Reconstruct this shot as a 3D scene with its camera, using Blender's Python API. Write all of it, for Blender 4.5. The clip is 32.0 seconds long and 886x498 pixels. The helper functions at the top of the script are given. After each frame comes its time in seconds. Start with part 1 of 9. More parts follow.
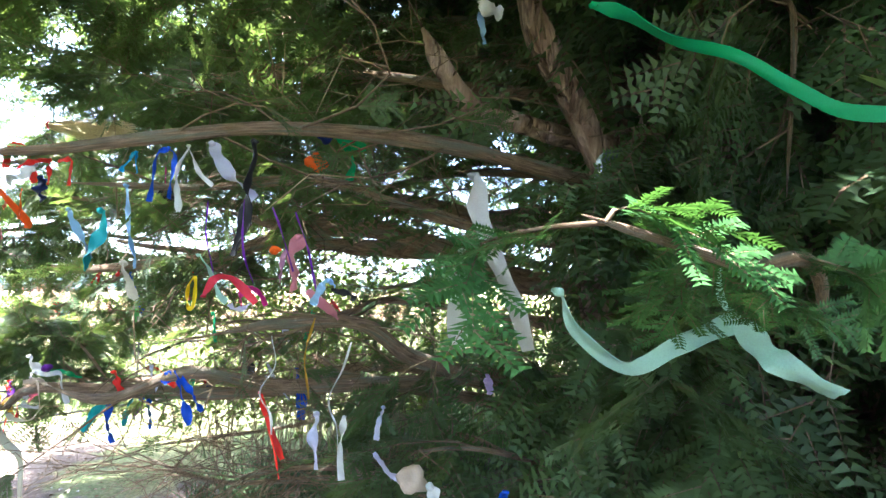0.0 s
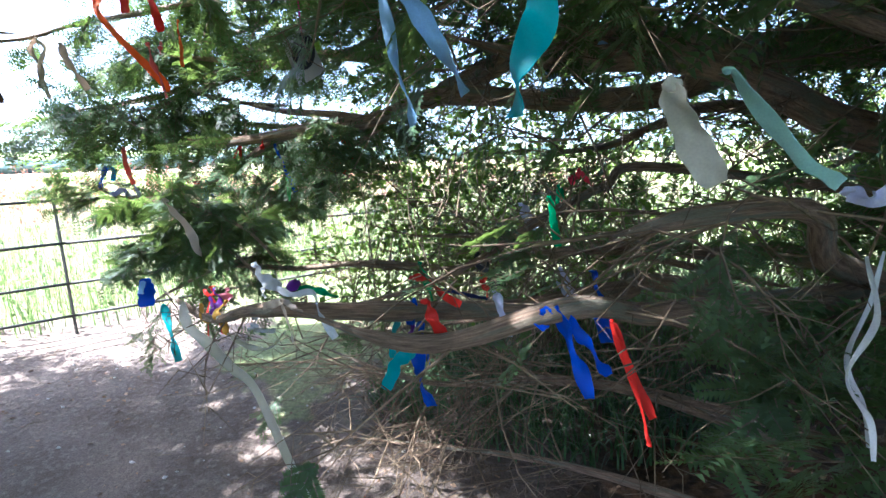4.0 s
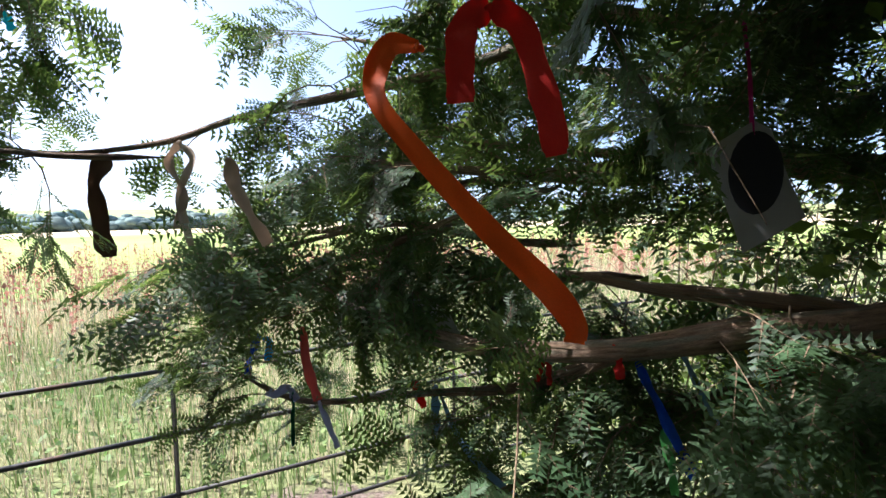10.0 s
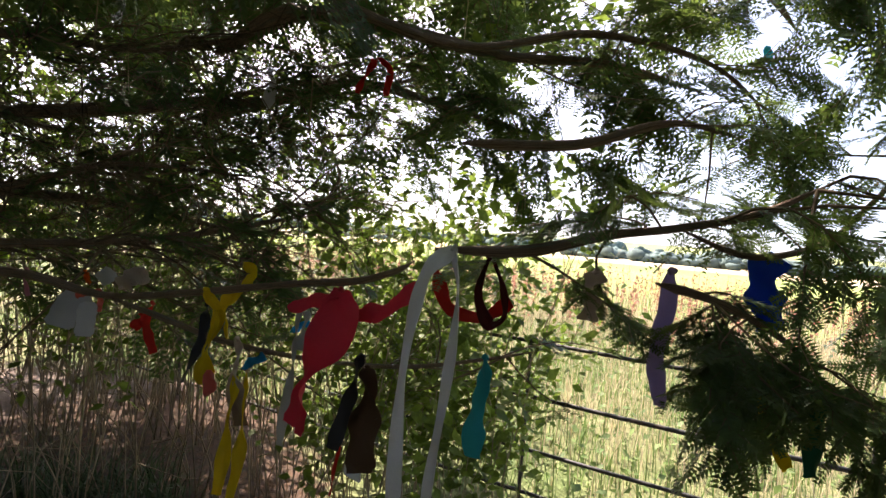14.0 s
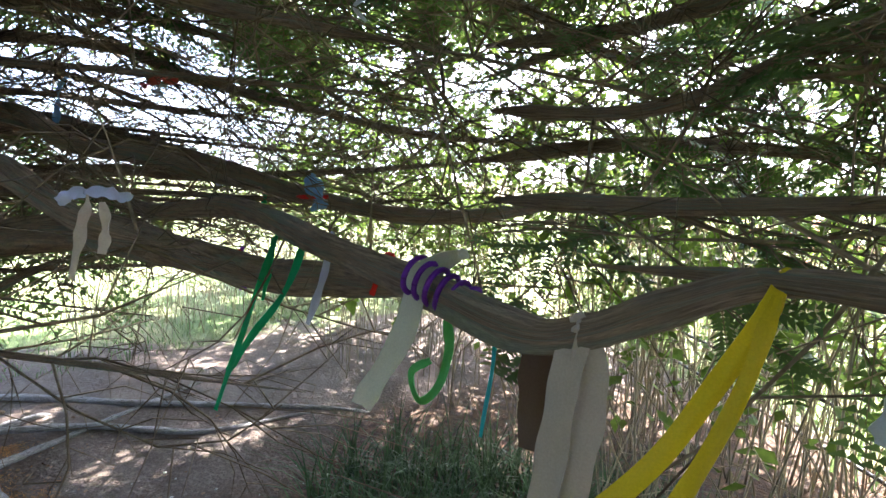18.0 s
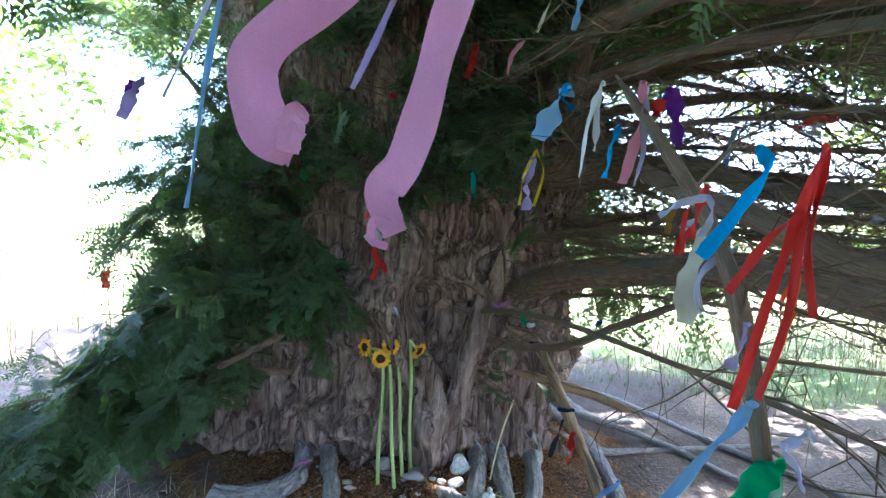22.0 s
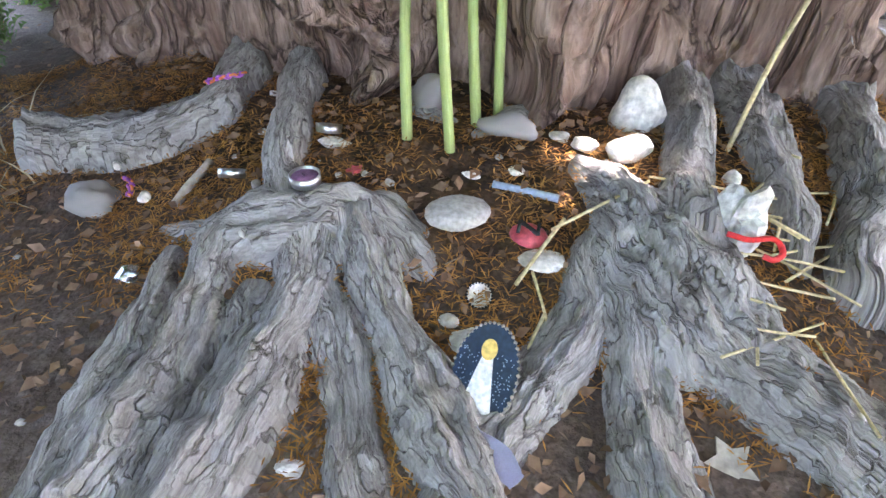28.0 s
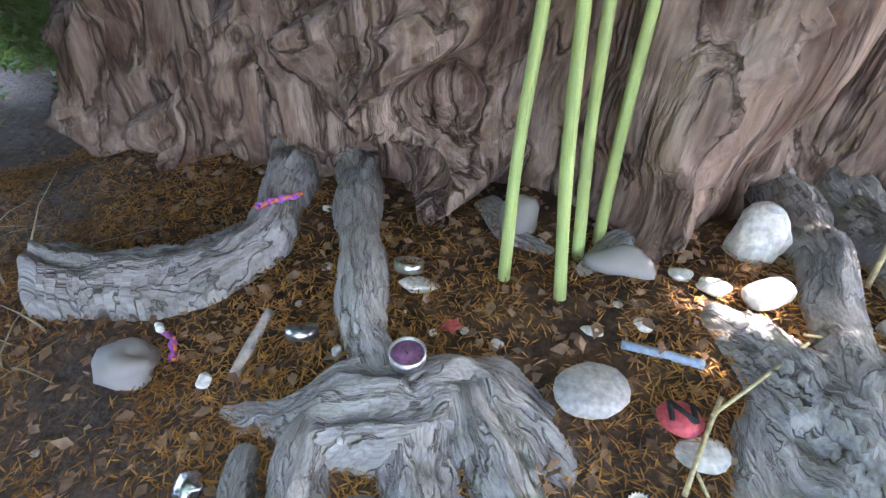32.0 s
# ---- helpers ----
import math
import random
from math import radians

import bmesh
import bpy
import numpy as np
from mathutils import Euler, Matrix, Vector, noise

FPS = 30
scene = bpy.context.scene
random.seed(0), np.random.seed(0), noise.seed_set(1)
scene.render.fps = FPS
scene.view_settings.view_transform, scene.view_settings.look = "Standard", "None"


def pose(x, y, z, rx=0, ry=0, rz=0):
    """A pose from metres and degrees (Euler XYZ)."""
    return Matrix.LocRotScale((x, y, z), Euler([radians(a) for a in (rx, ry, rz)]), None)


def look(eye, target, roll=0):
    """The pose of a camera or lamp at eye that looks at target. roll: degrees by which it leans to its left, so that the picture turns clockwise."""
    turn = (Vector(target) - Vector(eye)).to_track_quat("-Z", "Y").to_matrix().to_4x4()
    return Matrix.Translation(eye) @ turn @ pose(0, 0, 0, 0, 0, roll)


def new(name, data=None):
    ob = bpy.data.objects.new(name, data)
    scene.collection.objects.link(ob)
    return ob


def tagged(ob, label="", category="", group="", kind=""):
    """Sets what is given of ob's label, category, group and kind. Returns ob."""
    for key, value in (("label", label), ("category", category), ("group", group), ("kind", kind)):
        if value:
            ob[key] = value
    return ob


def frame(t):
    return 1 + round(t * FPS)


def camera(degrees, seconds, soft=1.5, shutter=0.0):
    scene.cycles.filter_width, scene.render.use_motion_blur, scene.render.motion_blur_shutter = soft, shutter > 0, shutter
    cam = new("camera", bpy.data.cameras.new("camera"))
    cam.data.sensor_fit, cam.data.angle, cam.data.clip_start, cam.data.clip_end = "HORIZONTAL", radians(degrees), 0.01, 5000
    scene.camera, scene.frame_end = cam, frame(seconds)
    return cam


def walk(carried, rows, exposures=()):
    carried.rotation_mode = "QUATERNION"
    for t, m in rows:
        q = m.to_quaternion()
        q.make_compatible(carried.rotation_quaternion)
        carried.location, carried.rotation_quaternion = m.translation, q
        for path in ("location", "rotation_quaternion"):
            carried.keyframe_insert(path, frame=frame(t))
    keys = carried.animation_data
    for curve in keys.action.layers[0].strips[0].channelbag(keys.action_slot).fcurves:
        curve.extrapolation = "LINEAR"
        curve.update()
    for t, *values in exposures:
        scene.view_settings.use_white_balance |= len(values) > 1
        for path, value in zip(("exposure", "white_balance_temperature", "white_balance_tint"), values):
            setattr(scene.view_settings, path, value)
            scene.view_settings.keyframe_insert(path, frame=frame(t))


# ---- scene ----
cam = camera(83.9, 32.0)
PATH = [
    (0, -0.039, 0.457, 1.505, 93.517, -1.379, 0.143),
    (0.5, -0.095, 0.501, 1.490, 88.801, 0.194, 1.770),
    (1, -0.145, 0.542, 1.480, 85.267, -0.188, 4.358),
    (1.5, -0.279, 0.623, 1.487, 82.506, 0.133, 6.502),
    (2, -0.405, 0.671, 1.497, 81.228, 0.359, 7.641),
    (2.5, -0.482, 0.777, 1.496, 80.318, 0.612, 7.956),
    (3, -0.561, 0.902, 1.483, 79.686, 0.655, 7.929),
    (3.5, -0.672, 0.960, 1.473, 79.065, 0.861, 8.315),
    (5.5, -1.236, 1.445, 1.552, 74.725, 0.423, 7.398),
    (6, -1.394, 1.487, 1.560, 74.089, 0.514, 9.167),
    (6.5, -1.550, 1.602, 1.506, 72.790, 0.715, 9.532),
    (7, -1.668, 1.794, 1.444, 70.768, 0.766, 8.753),
    (7.5, -1.805, 1.861, 1.494, 67.680, 1.689, 8.282),
    (8, -2.088, 2.055, 1.429, 69.468, 0.938, 10.463),
    (8.5, -2.250, 2.181, 1.474, 71.873, 0.557, 12.028),
    (9, -2.333, 2.359, 1.587, 76.227, 0.428, 13.731),
    (9.5, -2.347, 2.459, 1.761, 80.594, 0.114, 15.492),
    (10, -2.326, 2.464, 1.922, 84.919, 0.486, 16.364),
    (10.5, -2.333, 2.429, 1.986, 90.035, 0.247, 16.835),
    (11, -2.382, 2.389, 1.976, 93.650, -0.151, 18.340),
    (11.5, -2.447, 2.341, 1.905, 96.209, -0.844, 24.085),
    (12, -2.573, 2.252, 1.875, 96.469, -1.761, 33.020),
    (12.5, -2.663, 2.123, 1.857, 94.630, -2.294, 44.766),
    (13, -2.713, 2.058, 1.779, 92.929, -3.586, 57.883),
    (13.5, -2.712, 1.970, 1.794, 89.115, -4.145, 68.155),
    (14, -2.839, 1.788, 1.754, 87.464, -4.313, 72.725),
    (14.5, -3.040, 1.657, 1.717, 83.871, -2.783, 75.612),
    (15, -3.204, 1.555, 1.690, 81.323, -2.601, 78.510),
    (15.5, -3.370, 1.492, 1.683, 77.313, -1.267, 84.695),
    (17.5, -3.821, 1.183, 1.608, 80.792, -1.295, 121.479),
    (18, -3.884, 1.079, 1.628, 82.014, -2.034, 125.953),
    (18.5, -3.872, 1.022, 1.637, 83.308, -2.007, 132.814),
    (19, -3.837, 0.995, 1.631, 84.182, -2.127, 140.951),
    (19.5, -3.779, 0.984, 1.641, 84.865, -1.845, 148.943),
    (20, -3.681, 0.987, 1.658, 85.904, -1.818, 156.886),
    (20.5, -3.618, 0.971, 1.658, 86.750, -1.954, 165.238),
    (21, -3.576, 0.973, 1.655, 86.801, -1.923, 172.788),
    (21.5, -3.558, 0.970, 1.640, 86.507, -1.714, 178.522),
    (22, -3.506, 0.898, 1.609, 84.717, -2.219, 182.784),
    (22.5, -3.414, 0.740, 1.584, 81.230, -1.307, 186.849),
    (23, -3.360, 0.643, 1.492, 78.757, -0.804, 190.405),
    (23.5, -3.352, 0.506, 1.419, 75.080, -0.690, 192.426),
    (24, -3.315, 0.287, 1.361, 70.358, -0.620, 193.407),
    (24.5, -3.302, 0.139, 1.326, 65.631, -0.980, 194.963),
    (25, -3.258, 0.028, 1.294, 60.739, -1.190, 196.296),
    (25.5, -3.283, -0.087, 1.228, 58.214, -0.813, 196.828),
    (26, -3.352, -0.293, 1.108, 54.881, -0.144, 196.015),
    (26.5, -3.332, -0.489, 1.051, 49.343, -2.071, 194.001),
    (28.5, -3.413, -0.765, 0.517, 49.779, 0.063, 193.930),
    (29, -3.455, -0.832, 0.535, 48.159, 1.083, 193.628),
    (29.5, -3.431, -0.904, 0.563, 46.761, 1.187, 192.138),
    (30, -3.392, -0.947, 0.581, 46.318, 0.792, 191.053),
    (30.5, -3.304, -0.968, 0.606, 46.514, -0.330, 190.109),
    (31, -3.225, -0.970, 0.631, 47.273, -0.975, 189.753),
    (31.5, -3.148, -0.958, 0.655, 48.963, -1.396, 189.711),
    (32, -3.097, -0.927, 0.677, 51.354, -1.602, 190.517),
]
walk(cam, [(t, pose(*p)) for t, *p in PATH], exposures=[(t, e, k, tint) for t, e, k, tint in ((0, 4.4, 5900, 14), (1, 4.1, 5700, 14), (3, 3.6, 5300, 14), (5.5, 2.9, 5300, 12), (8, 2.1, 5400, 12), (11, 1.65, 6350, 19), (13, 1.7, 7050, 21), (14, 1.9, 7000, 22), (15.5, 2.7, 7600, 24), (17.5, 3.7, 6300, 16), (19, 4.3, 5600, 14), (20, 4.6, 5500, 14), (22, 4.6, 5300, 14), (23, 4.6, 5300, 16), (24, 4.9, 5400, 18), (26, 5.4, 6100, 21), (29, 5.5, 6700, 25), (32, 5.5, 6300, 23))])

# ---------- world, sun ----------
SUN_AZ, SUN_EL = radians(102), radians(52)   # anticlockwise from +y
world = bpy.data.worlds.new("sky")
scene.world = world
world.use_nodes = True
wn = world.node_tree
sky = wn.nodes.new("ShaderNodeTexSky")
sky.sky_type, sky.sun_disc = "NISHITA", False
sky.sun_elevation, sky.sun_rotation = SUN_EL, -SUN_AZ
sky.dust_density, sky.ozone_density, sky.air_density = 3.0, 1.0, 1.0
# the land falls away to the field, so the bright rim of the sky reaches a little below the level
way, sink, unit = wn.nodes.new("ShaderNodeTexCoord"), wn.nodes.new("ShaderNodeVectorMath"), wn.nodes.new("ShaderNodeVectorMath")
sink.operation, unit.operation = "ADD", "NORMALIZE"
sink.inputs[1].default_value = (0, 0, 0.1)
wn.links.new(way.outputs["Generated"], sink.inputs[0])
wn.links.new(sink.outputs[0], unit.inputs[0])
wn.links.new(unit.outputs[0], sky.inputs[0])
wn.links.new(sky.outputs[0], wn.nodes["Background"].inputs[0])
wn.nodes["Background"].inputs[1].default_value = 0.12
sun_data = bpy.data.lights.new("sun", "SUN")
sun_data.energy, sun_data.angle, sun_data.color = 5.0, radians(0.6), (1.0, 0.95, 0.86)
sun = new("sun", sun_data)
toward = Vector((-math.sin(SUN_AZ) * math.cos(SUN_EL), math.cos(SUN_AZ) * math.cos(SUN_EL), math.sin(SUN_EL)))
sun.matrix_world = look(toward * 40, (0, 0, 0))

# ---------- materials ----------
def shade(name, c1, c2, rough=0.8, scale=8.0, stretch=(1, 1, 1), fine=60.0, bump=0.3, depth=0.01, coords="Object", spec=0.3,
          c3=None, c3_scale=2.0, c3_range=(0.5, 0.65), through_light=0.0, vary=0.0, metal=0.0, grain=(0.6, 1.3), through_col=None):
    """A surface of two mixed colours with fine grain and relief, and an optional third colour in patches."""
    m = bpy.data.materials.new(name)
    m.use_nodes = True
    nt = m.node_tree
    n, l = nt.nodes, nt.links
    b = n["Principled BSDF"]
    b.inputs["Roughness"].default_value, b.inputs["Metallic"].default_value = rough, metal
    b.inputs["Specular IOR Level"].default_value = spec
    tc = n.new("ShaderNodeTexCoord")
    mp = n.new("ShaderNodeMapping")
    mp.inputs["Scale"].default_value = stretch
    l.new(tc.outputs[coords], mp.inputs[0])
    def tex(s, detail=4.0):
        t = n.new("ShaderNodeTexNoise")
        t.inputs["Scale"].default_value, t.inputs["Detail"].default_value = s, detail
        l.new(mp.outputs[0], t.inputs[0])
        return t.outputs[0]
    def ramp(src, a, z):
        r = n.new("ShaderNodeMapRange")
        r.inputs[1].default_value, r.inputs[2].default_value = a, z
        l.new(src, r.inputs[0])
        return r.outputs[0]
    def mix(f, a, z, kind="MIX"):
        x = n.new("ShaderNodeMix")
        x.data_type, x.blend_type = "RGBA", kind
        for i, v in ((0, f), (6, a), (7, z)):
            if isinstance(v, (int, float)):
                x.inputs[i].default_value = v
            elif isinstance(v, tuple):
                x.inputs[i].default_value = (*v, 1)
            else:
                l.new(v, x.inputs[i])
        return x.outputs[2]
    big, small = tex(scale), tex(fine, 6.0)
    col = mix(ramp(big, 0.3, 0.7), c1, c2)
    if c3:
        col = mix(ramp(tex(c3_scale), *c3_range), col, c3)
    g = n.new("ShaderNodeMapRange")
    g.inputs[1].default_value, g.inputs[2].default_value, g.inputs[3].default_value, g.inputs[4].default_value = 0.25, 0.75, *grain
    l.new(small, g.inputs[0])
    col = mix(1.0, col, g.outputs[0], "MULTIPLY")
    if vary:
        oi = n.new("ShaderNodeObjectInfo")
        gi = n.new("ShaderNodeNewGeometry")
        ad = n.new("ShaderNodeMath")
        l.new(oi.outputs["Random"], ad.inputs[0]), l.new(gi.outputs["Random Per Island"], ad.inputs[1])
        fr = n.new("ShaderNodeMath")
        fr.operation = "FRACT"
        l.new(ad.outputs[0], fr.inputs[0])
        hs = n.new("ShaderNodeHueSaturation")
        hv = n.new("ShaderNodeMapRange")
        hv.inputs[3].default_value, hv.inputs[4].default_value = 1 - vary, 1 + vary
        l.new(fr.outputs[0], hv.inputs[0])
        l.new(hv.outputs[0], hs.inputs["Value"]), l.new(col, hs.inputs["Color"])
        col = hs.outputs[0]
    l.new(col, b.inputs["Base Color"])
    if bump:
        bp = n.new("ShaderNodeBump")
        bp.inputs["Strength"].default_value, bp.inputs["Distance"].default_value = bump, depth
        sm = n.new("ShaderNodeMath")
        l.new(big, sm.inputs[0]), l.new(small, sm.inputs[1])
        l.new(sm.outputs[0], bp.inputs["Height"])
        l.new(bp.outputs[0], b.inputs["Normal"])
    if through_light:
        tr = n.new("ShaderNodeBsdfTranslucent")
        if through_col:
            tr.inputs[0].default_value = (*through_col, 1)
        else:
            l.new(col, tr.inputs[0])
        ms = n.new("ShaderNodeMixShader")
        ms.inputs[0].default_value = through_light
        l.new(b.outputs[0], ms.inputs[1]), l.new(tr.outputs[0], ms.inputs[2])
        l.new(ms.outputs[0], n["Material Output"].inputs[0])
    return m

def bark(name, dark, mid, pale, size, stretch, coords, crack, depth, swirl=1.6):
    """Fibrous bark: long plates with dark cracks between, streaked and stained."""
    m = bpy.data.materials.new(name)
    m.use_nodes = True
    n, l = m.node_tree.nodes, m.node_tree.links
    bs = n["Principled BSDF"]
    bs.inputs["Roughness"].default_value, bs.inputs["Specular IOR Level"].default_value = 0.85, 0.25
    tc, mp = n.new("ShaderNodeTexCoord"), n.new("ShaderNodeMapping")
    mp.inputs["Scale"].default_value = stretch
    l.new(tc.outputs[coords], mp.inputs[0])
    def noise(sc, detail, src, dist=0.0):
        t = n.new("ShaderNodeTexNoise")
        t.inputs["Scale"].default_value, t.inputs["Detail"].default_value, t.inputs["Distortion"].default_value = sc, detail, dist
        l.new(src, t.inputs[0])
        return t
    def fit(src, a, z, lo=0.0, hi=1.0):
        r = n.new("ShaderNodeMapRange")
        for q, v in enumerate((a, z, lo, hi)):
            r.inputs[1 + q].default_value = v
        l.new(src, r.inputs[0])
        return r.outputs[0]
    def mix(f, a, z, kind="MIX"):
        x = n.new("ShaderNodeMix")
        x.data_type, x.blend_type = "RGBA", kind
        for q, v in ((0, f), (6, a), (7, z)):
            if isinstance(v, (int, float)):
                x.inputs[q].default_value = v
            elif isinstance(v, tuple):
                x.inputs[q].default_value = (*v, 1)
            else:
                l.new(v, x.inputs[q])
        return x.outputs[2]
    warp = n.new("ShaderNodeVectorMath")
    warp.operation = "MULTIPLY_ADD"
    l.new(noise(size * 0.35, 3, mp.outputs[0]).outputs["Color"], warp.inputs[0])
    warp.inputs[1].default_value = (swirl / size,) * 3
    l.new(mp.outputs[0], warp.inputs[2])
    off, cut = n.new("ShaderNodeMath"), n.new("ShaderNodeMath")
    off.operation, cut.operation = "SUBTRACT", "ABSOLUTE"
    off.inputs[1].default_value = 0.5
    l.new(noise(size, 5, warp.outputs[0], 0.4).outputs[0], off.inputs[0])
    l.new(off.outputs[0], cut.inputs[0])
    streak = noise(size * 2.2, 6, warp.outputs[0]).outputs[0]
    stain = noise(1.6, 3, tc.outputs["Object"]).outputs[0]
    blotch = noise(7.0, 4, tc.outputs["Object"], 0.6).outputs[0]
    col = mix(fit(streak, 0.32, 0.68), mid, pale)
    col = mix(fit(stain, 0.42, 0.62, 0.0, 0.75), col, mix(fit(streak, 0.35, 0.65), tuple(0.72 * q for q in mid), tuple(0.8 * q for q in pale)))
    col = mix(fit(blotch, 0.56, 0.72, 0.0, 0.7), col, tuple(min(0.7, 1.3 * q) for q in pale))
    col = mix(fit(cut.outputs[0], 0.0, crack, 0.85, 0.0), col, dark)
    col = mix(1.0, col, fit(noise(size * 9, 4, mp.outputs[0]).outputs[0], 0.3, 0.7, 0.72, 1.22), "MULTIPLY")
    l.new(col, bs.inputs["Base Color"])
    ad, bp = n.new("ShaderNodeMath"), n.new("ShaderNodeBump")
    ad.operation = "MULTIPLY_ADD"
    l.new(fit(cut.outputs[0], 0.0, crack * 2.2), ad.inputs[0])
    ad.inputs[1].default_value = 0.5
    l.new(streak, ad.inputs[2])
    bp.inputs["Strength"].default_value, bp.inputs["Distance"].default_value = 1.0, depth
    l.new(ad.outputs[0], bp.inputs["Height"])
    l.new(bp.outputs[0], bs.inputs["Normal"])
    return m

M_BARK = bark("yew_bark", (0.05, 0.03, 0.022), (0.145, 0.085, 0.062), (0.38, 0.275, 0.22), 11, (1, 1, 0.12), "Object", 0.028, 0.03)
M_LIMB = shade("limb_bark", (0.13, 0.078, 0.052), (0.4, 0.275, 0.185), 0.85, 5, (5, 3, 1), 30, 0.8, 0.012, coords="UV", c3=(0.2, 0.2, 0.15), c3_scale=1.2)
M_ROOT = bark("weathered_root", (0.13, 0.11, 0.098), (0.24, 0.22, 0.205), (0.4, 0.378, 0.362), 9.0, (1.7, 1.5, 1), "UV", 0.012, 0.012, 2.6)
M_STRIPPED = shade("stripped_branch", (0.32, 0.18, 0.09), (0.55, 0.37, 0.22), 0.7, 5, (4, 3.5, 1), 24, 0.5, 0.006, coords="UV", c3=(0.14, 0.1, 0.07), c3_scale=1.6, c3_range=(0.5, 0.6))
M_TWIG = shade("twig", (0.1, 0.065, 0.04), (0.22, 0.16, 0.1), 0.85, 5, (1, 1, 1), 60, 0.3, 0.004, vary=0.3)
M_NEEDLE = shade("yew_needles", (0.026, 0.056, 0.028), (0.062, 0.112, 0.05), 0.5, 3, fine=30, bump=0, through_light=0.36, vary=0.45, spec=0.3, through_col=(0.17, 0.25, 0.05))
M_NEEDLE_NEW = shade("young_yew_needles", (0.03, 0.09, 0.028), (0.06, 0.15, 0.045), 0.5, 3, fine=30, bump=0, through_light=0.25, vary=0.3, spec=0.2, through_col=(0.08, 0.2, 0.03))
M_LEAF = shade("broad_leaf", (0.11, 0.18, 0.025), (0.21, 0.29, 0.05), 0.5, 4, fine=40, bump=0, through_light=0.5, vary=0.3)
M_GRASS = shade("grass_blade", (0.09, 0.17, 0.045), (0.2, 0.27, 0.09), 0.6, 2, fine=20, bump=0, through_light=0.35, vary=0.35)
M_SEDGE = shade("sedge_blade", (0.025, 0.06, 0.02), (0.07, 0.12, 0.04), 0.5, 2, fine=20, bump=0, through_light=0.25, vary=0.35)
M_DRYGRASS = shade("dry_grass", (0.46, 0.37, 0.23), (0.66, 0.56, 0.38), 0.8, 2, fine=20, bump=0, through_light=0.3, vary=0.25)
M_DOCK = shade("dock_seed", (0.3, 0.11, 0.08), (0.48, 0.23, 0.17), 0.85, 3, fine=30, bump=0, through_light=0.2, vary=0.3)
M_CANE = shade("dry_cane", (0.2, 0.145, 0.09), (0.46, 0.37, 0.24), 0.75, 3, fine=30, bump=0, vary=0.35)
M_LITTER = shade("dead_leaf", (0.16, 0.085, 0.045), (0.3, 0.2, 0.13), 0.85, 8, fine=60, bump=0.2, vary=0.4)
M_FALLEN = shade("fallen_needles", (0.3, 0.13, 0.03), (0.5, 0.25, 0.07), 0.8, 10, fine=60, bump=0, vary=0.45)
M_IRON = shade("painted_iron", (0.035, 0.035, 0.035), (0.06, 0.055, 0.05), 0.55, 9, fine=90, bump=0.2, depth=0.003, c3=(0.13, 0.06, 0.03), c3_scale=5, c3_range=(0.6, 0.72))
# distance haze is mixed into the colour of the far trees
M_HAZY_TREE = shade("far_trees", (0.085, 0.13, 0.125), (0.12, 0.17, 0.15), 0.9, 0.05, fine=0.6, bump=0, vary=0.3)
M_STONE = shade("chalk_flint", (0.55, 0.52, 0.47), (0.78, 0.76, 0.72), 0.75, 14, fine=90, bump=0.6, depth=0.006, c3=(0.3, 0.28, 0.26), c3_scale=9, c3_range=(0.58, 0.7))
M_PEBBLE = shade("grey_pebble", (0.38, 0.36, 0.34), (0.55, 0.52, 0.48), 0.5, 10, fine=120, bump=0.15, depth=0.002, vary=0.25)

# ---------- mesh helpers ----------
class Build:
    """Gathers vertices, faces and UVs for one mesh."""
    def __init__(self):
        self.v, self.f, self.uv, self.n = [], [], [], 0
    def add(self, verts, faces, uv=None):
        verts, faces = np.asarray(verts, float), np.asarray(faces, int)
        self.v.append(verts)
        self.f.append(faces + self.n)
        self.uv.append(np.zeros((len(verts), 2)) if uv is None else np.asarray(uv, float))
        self.n += len(verts)
    def mesh(self, name, material, smooth=True, flat_last=0):
        me = bpy.data.meshes.new(name)
        v = np.concatenate(self.v)
        uv = np.concatenate(self.uv)
        groups = self.f
        loops = np.concatenate([g.ravel() for g in groups])
        counts = np.concatenate([np.full(len(g), g.shape[1]) for g in groups])
        me.vertices.add(len(v)), me.loops.add(len(loops)), me.polygons.add(len(counts))
        me.vertices.foreach_set("co", v.ravel().astype(np.float32))
        me.loops.foreach_set("vertex_index", loops.astype(np.int32))
        me.polygons.foreach_set("loop_start", np.concatenate([[0], np.cumsum(counts)[:-1]]).astype(np.int32))
        rounded = np.full(len(counts), smooth)
        if flat_last:
            rounded[-flat_last:] = False
        me.polygons.foreach_set("use_smooth", rounded)
        layer = me.uv_layers.new(name="uv")
        layer.data.foreach_set("uv", uv[loops].ravel().astype(np.float32))
        me.materials.append(material)
        me.update(calc_edges=True)
        if flat_last:
            used = np.zeros(len(me.loops), np.int32)
            me.loops.foreach_get("edge_index", used)
            sharp = np.zeros(len(me.edges), bool)
            sharp[used[-4 * flat_last:]] = True
            me.attributes.new("sharp_edge", "BOOLEAN", "EDGE").data.foreach_set("value", sharp)
        return me

def part(name, data, material=None, parent=None, label="", kind=""):
    """Links a mesh, a bmesh or a Build as one object, under a thing or a part."""
    if isinstance(data, Build):
        data = data.mesh(name, material)
    elif isinstance(data, bmesh.types.BMesh):
        me = bpy.data.meshes.new(name)
        data.to_mesh(me)
        data.free()
        me.materials.append(material)
        data = me
    ob = new(name, data)
    if parent is not None:
        ob.parent = parent
    return tagged(ob, label, kind=kind)

def thing(name, label, category, group="", at=None, kind=""):
    ob = new(name)
    ob.empty_display_size = 0.1
    if at is not None:
        ob.location = at
    return tagged(ob, label, category, group, kind)

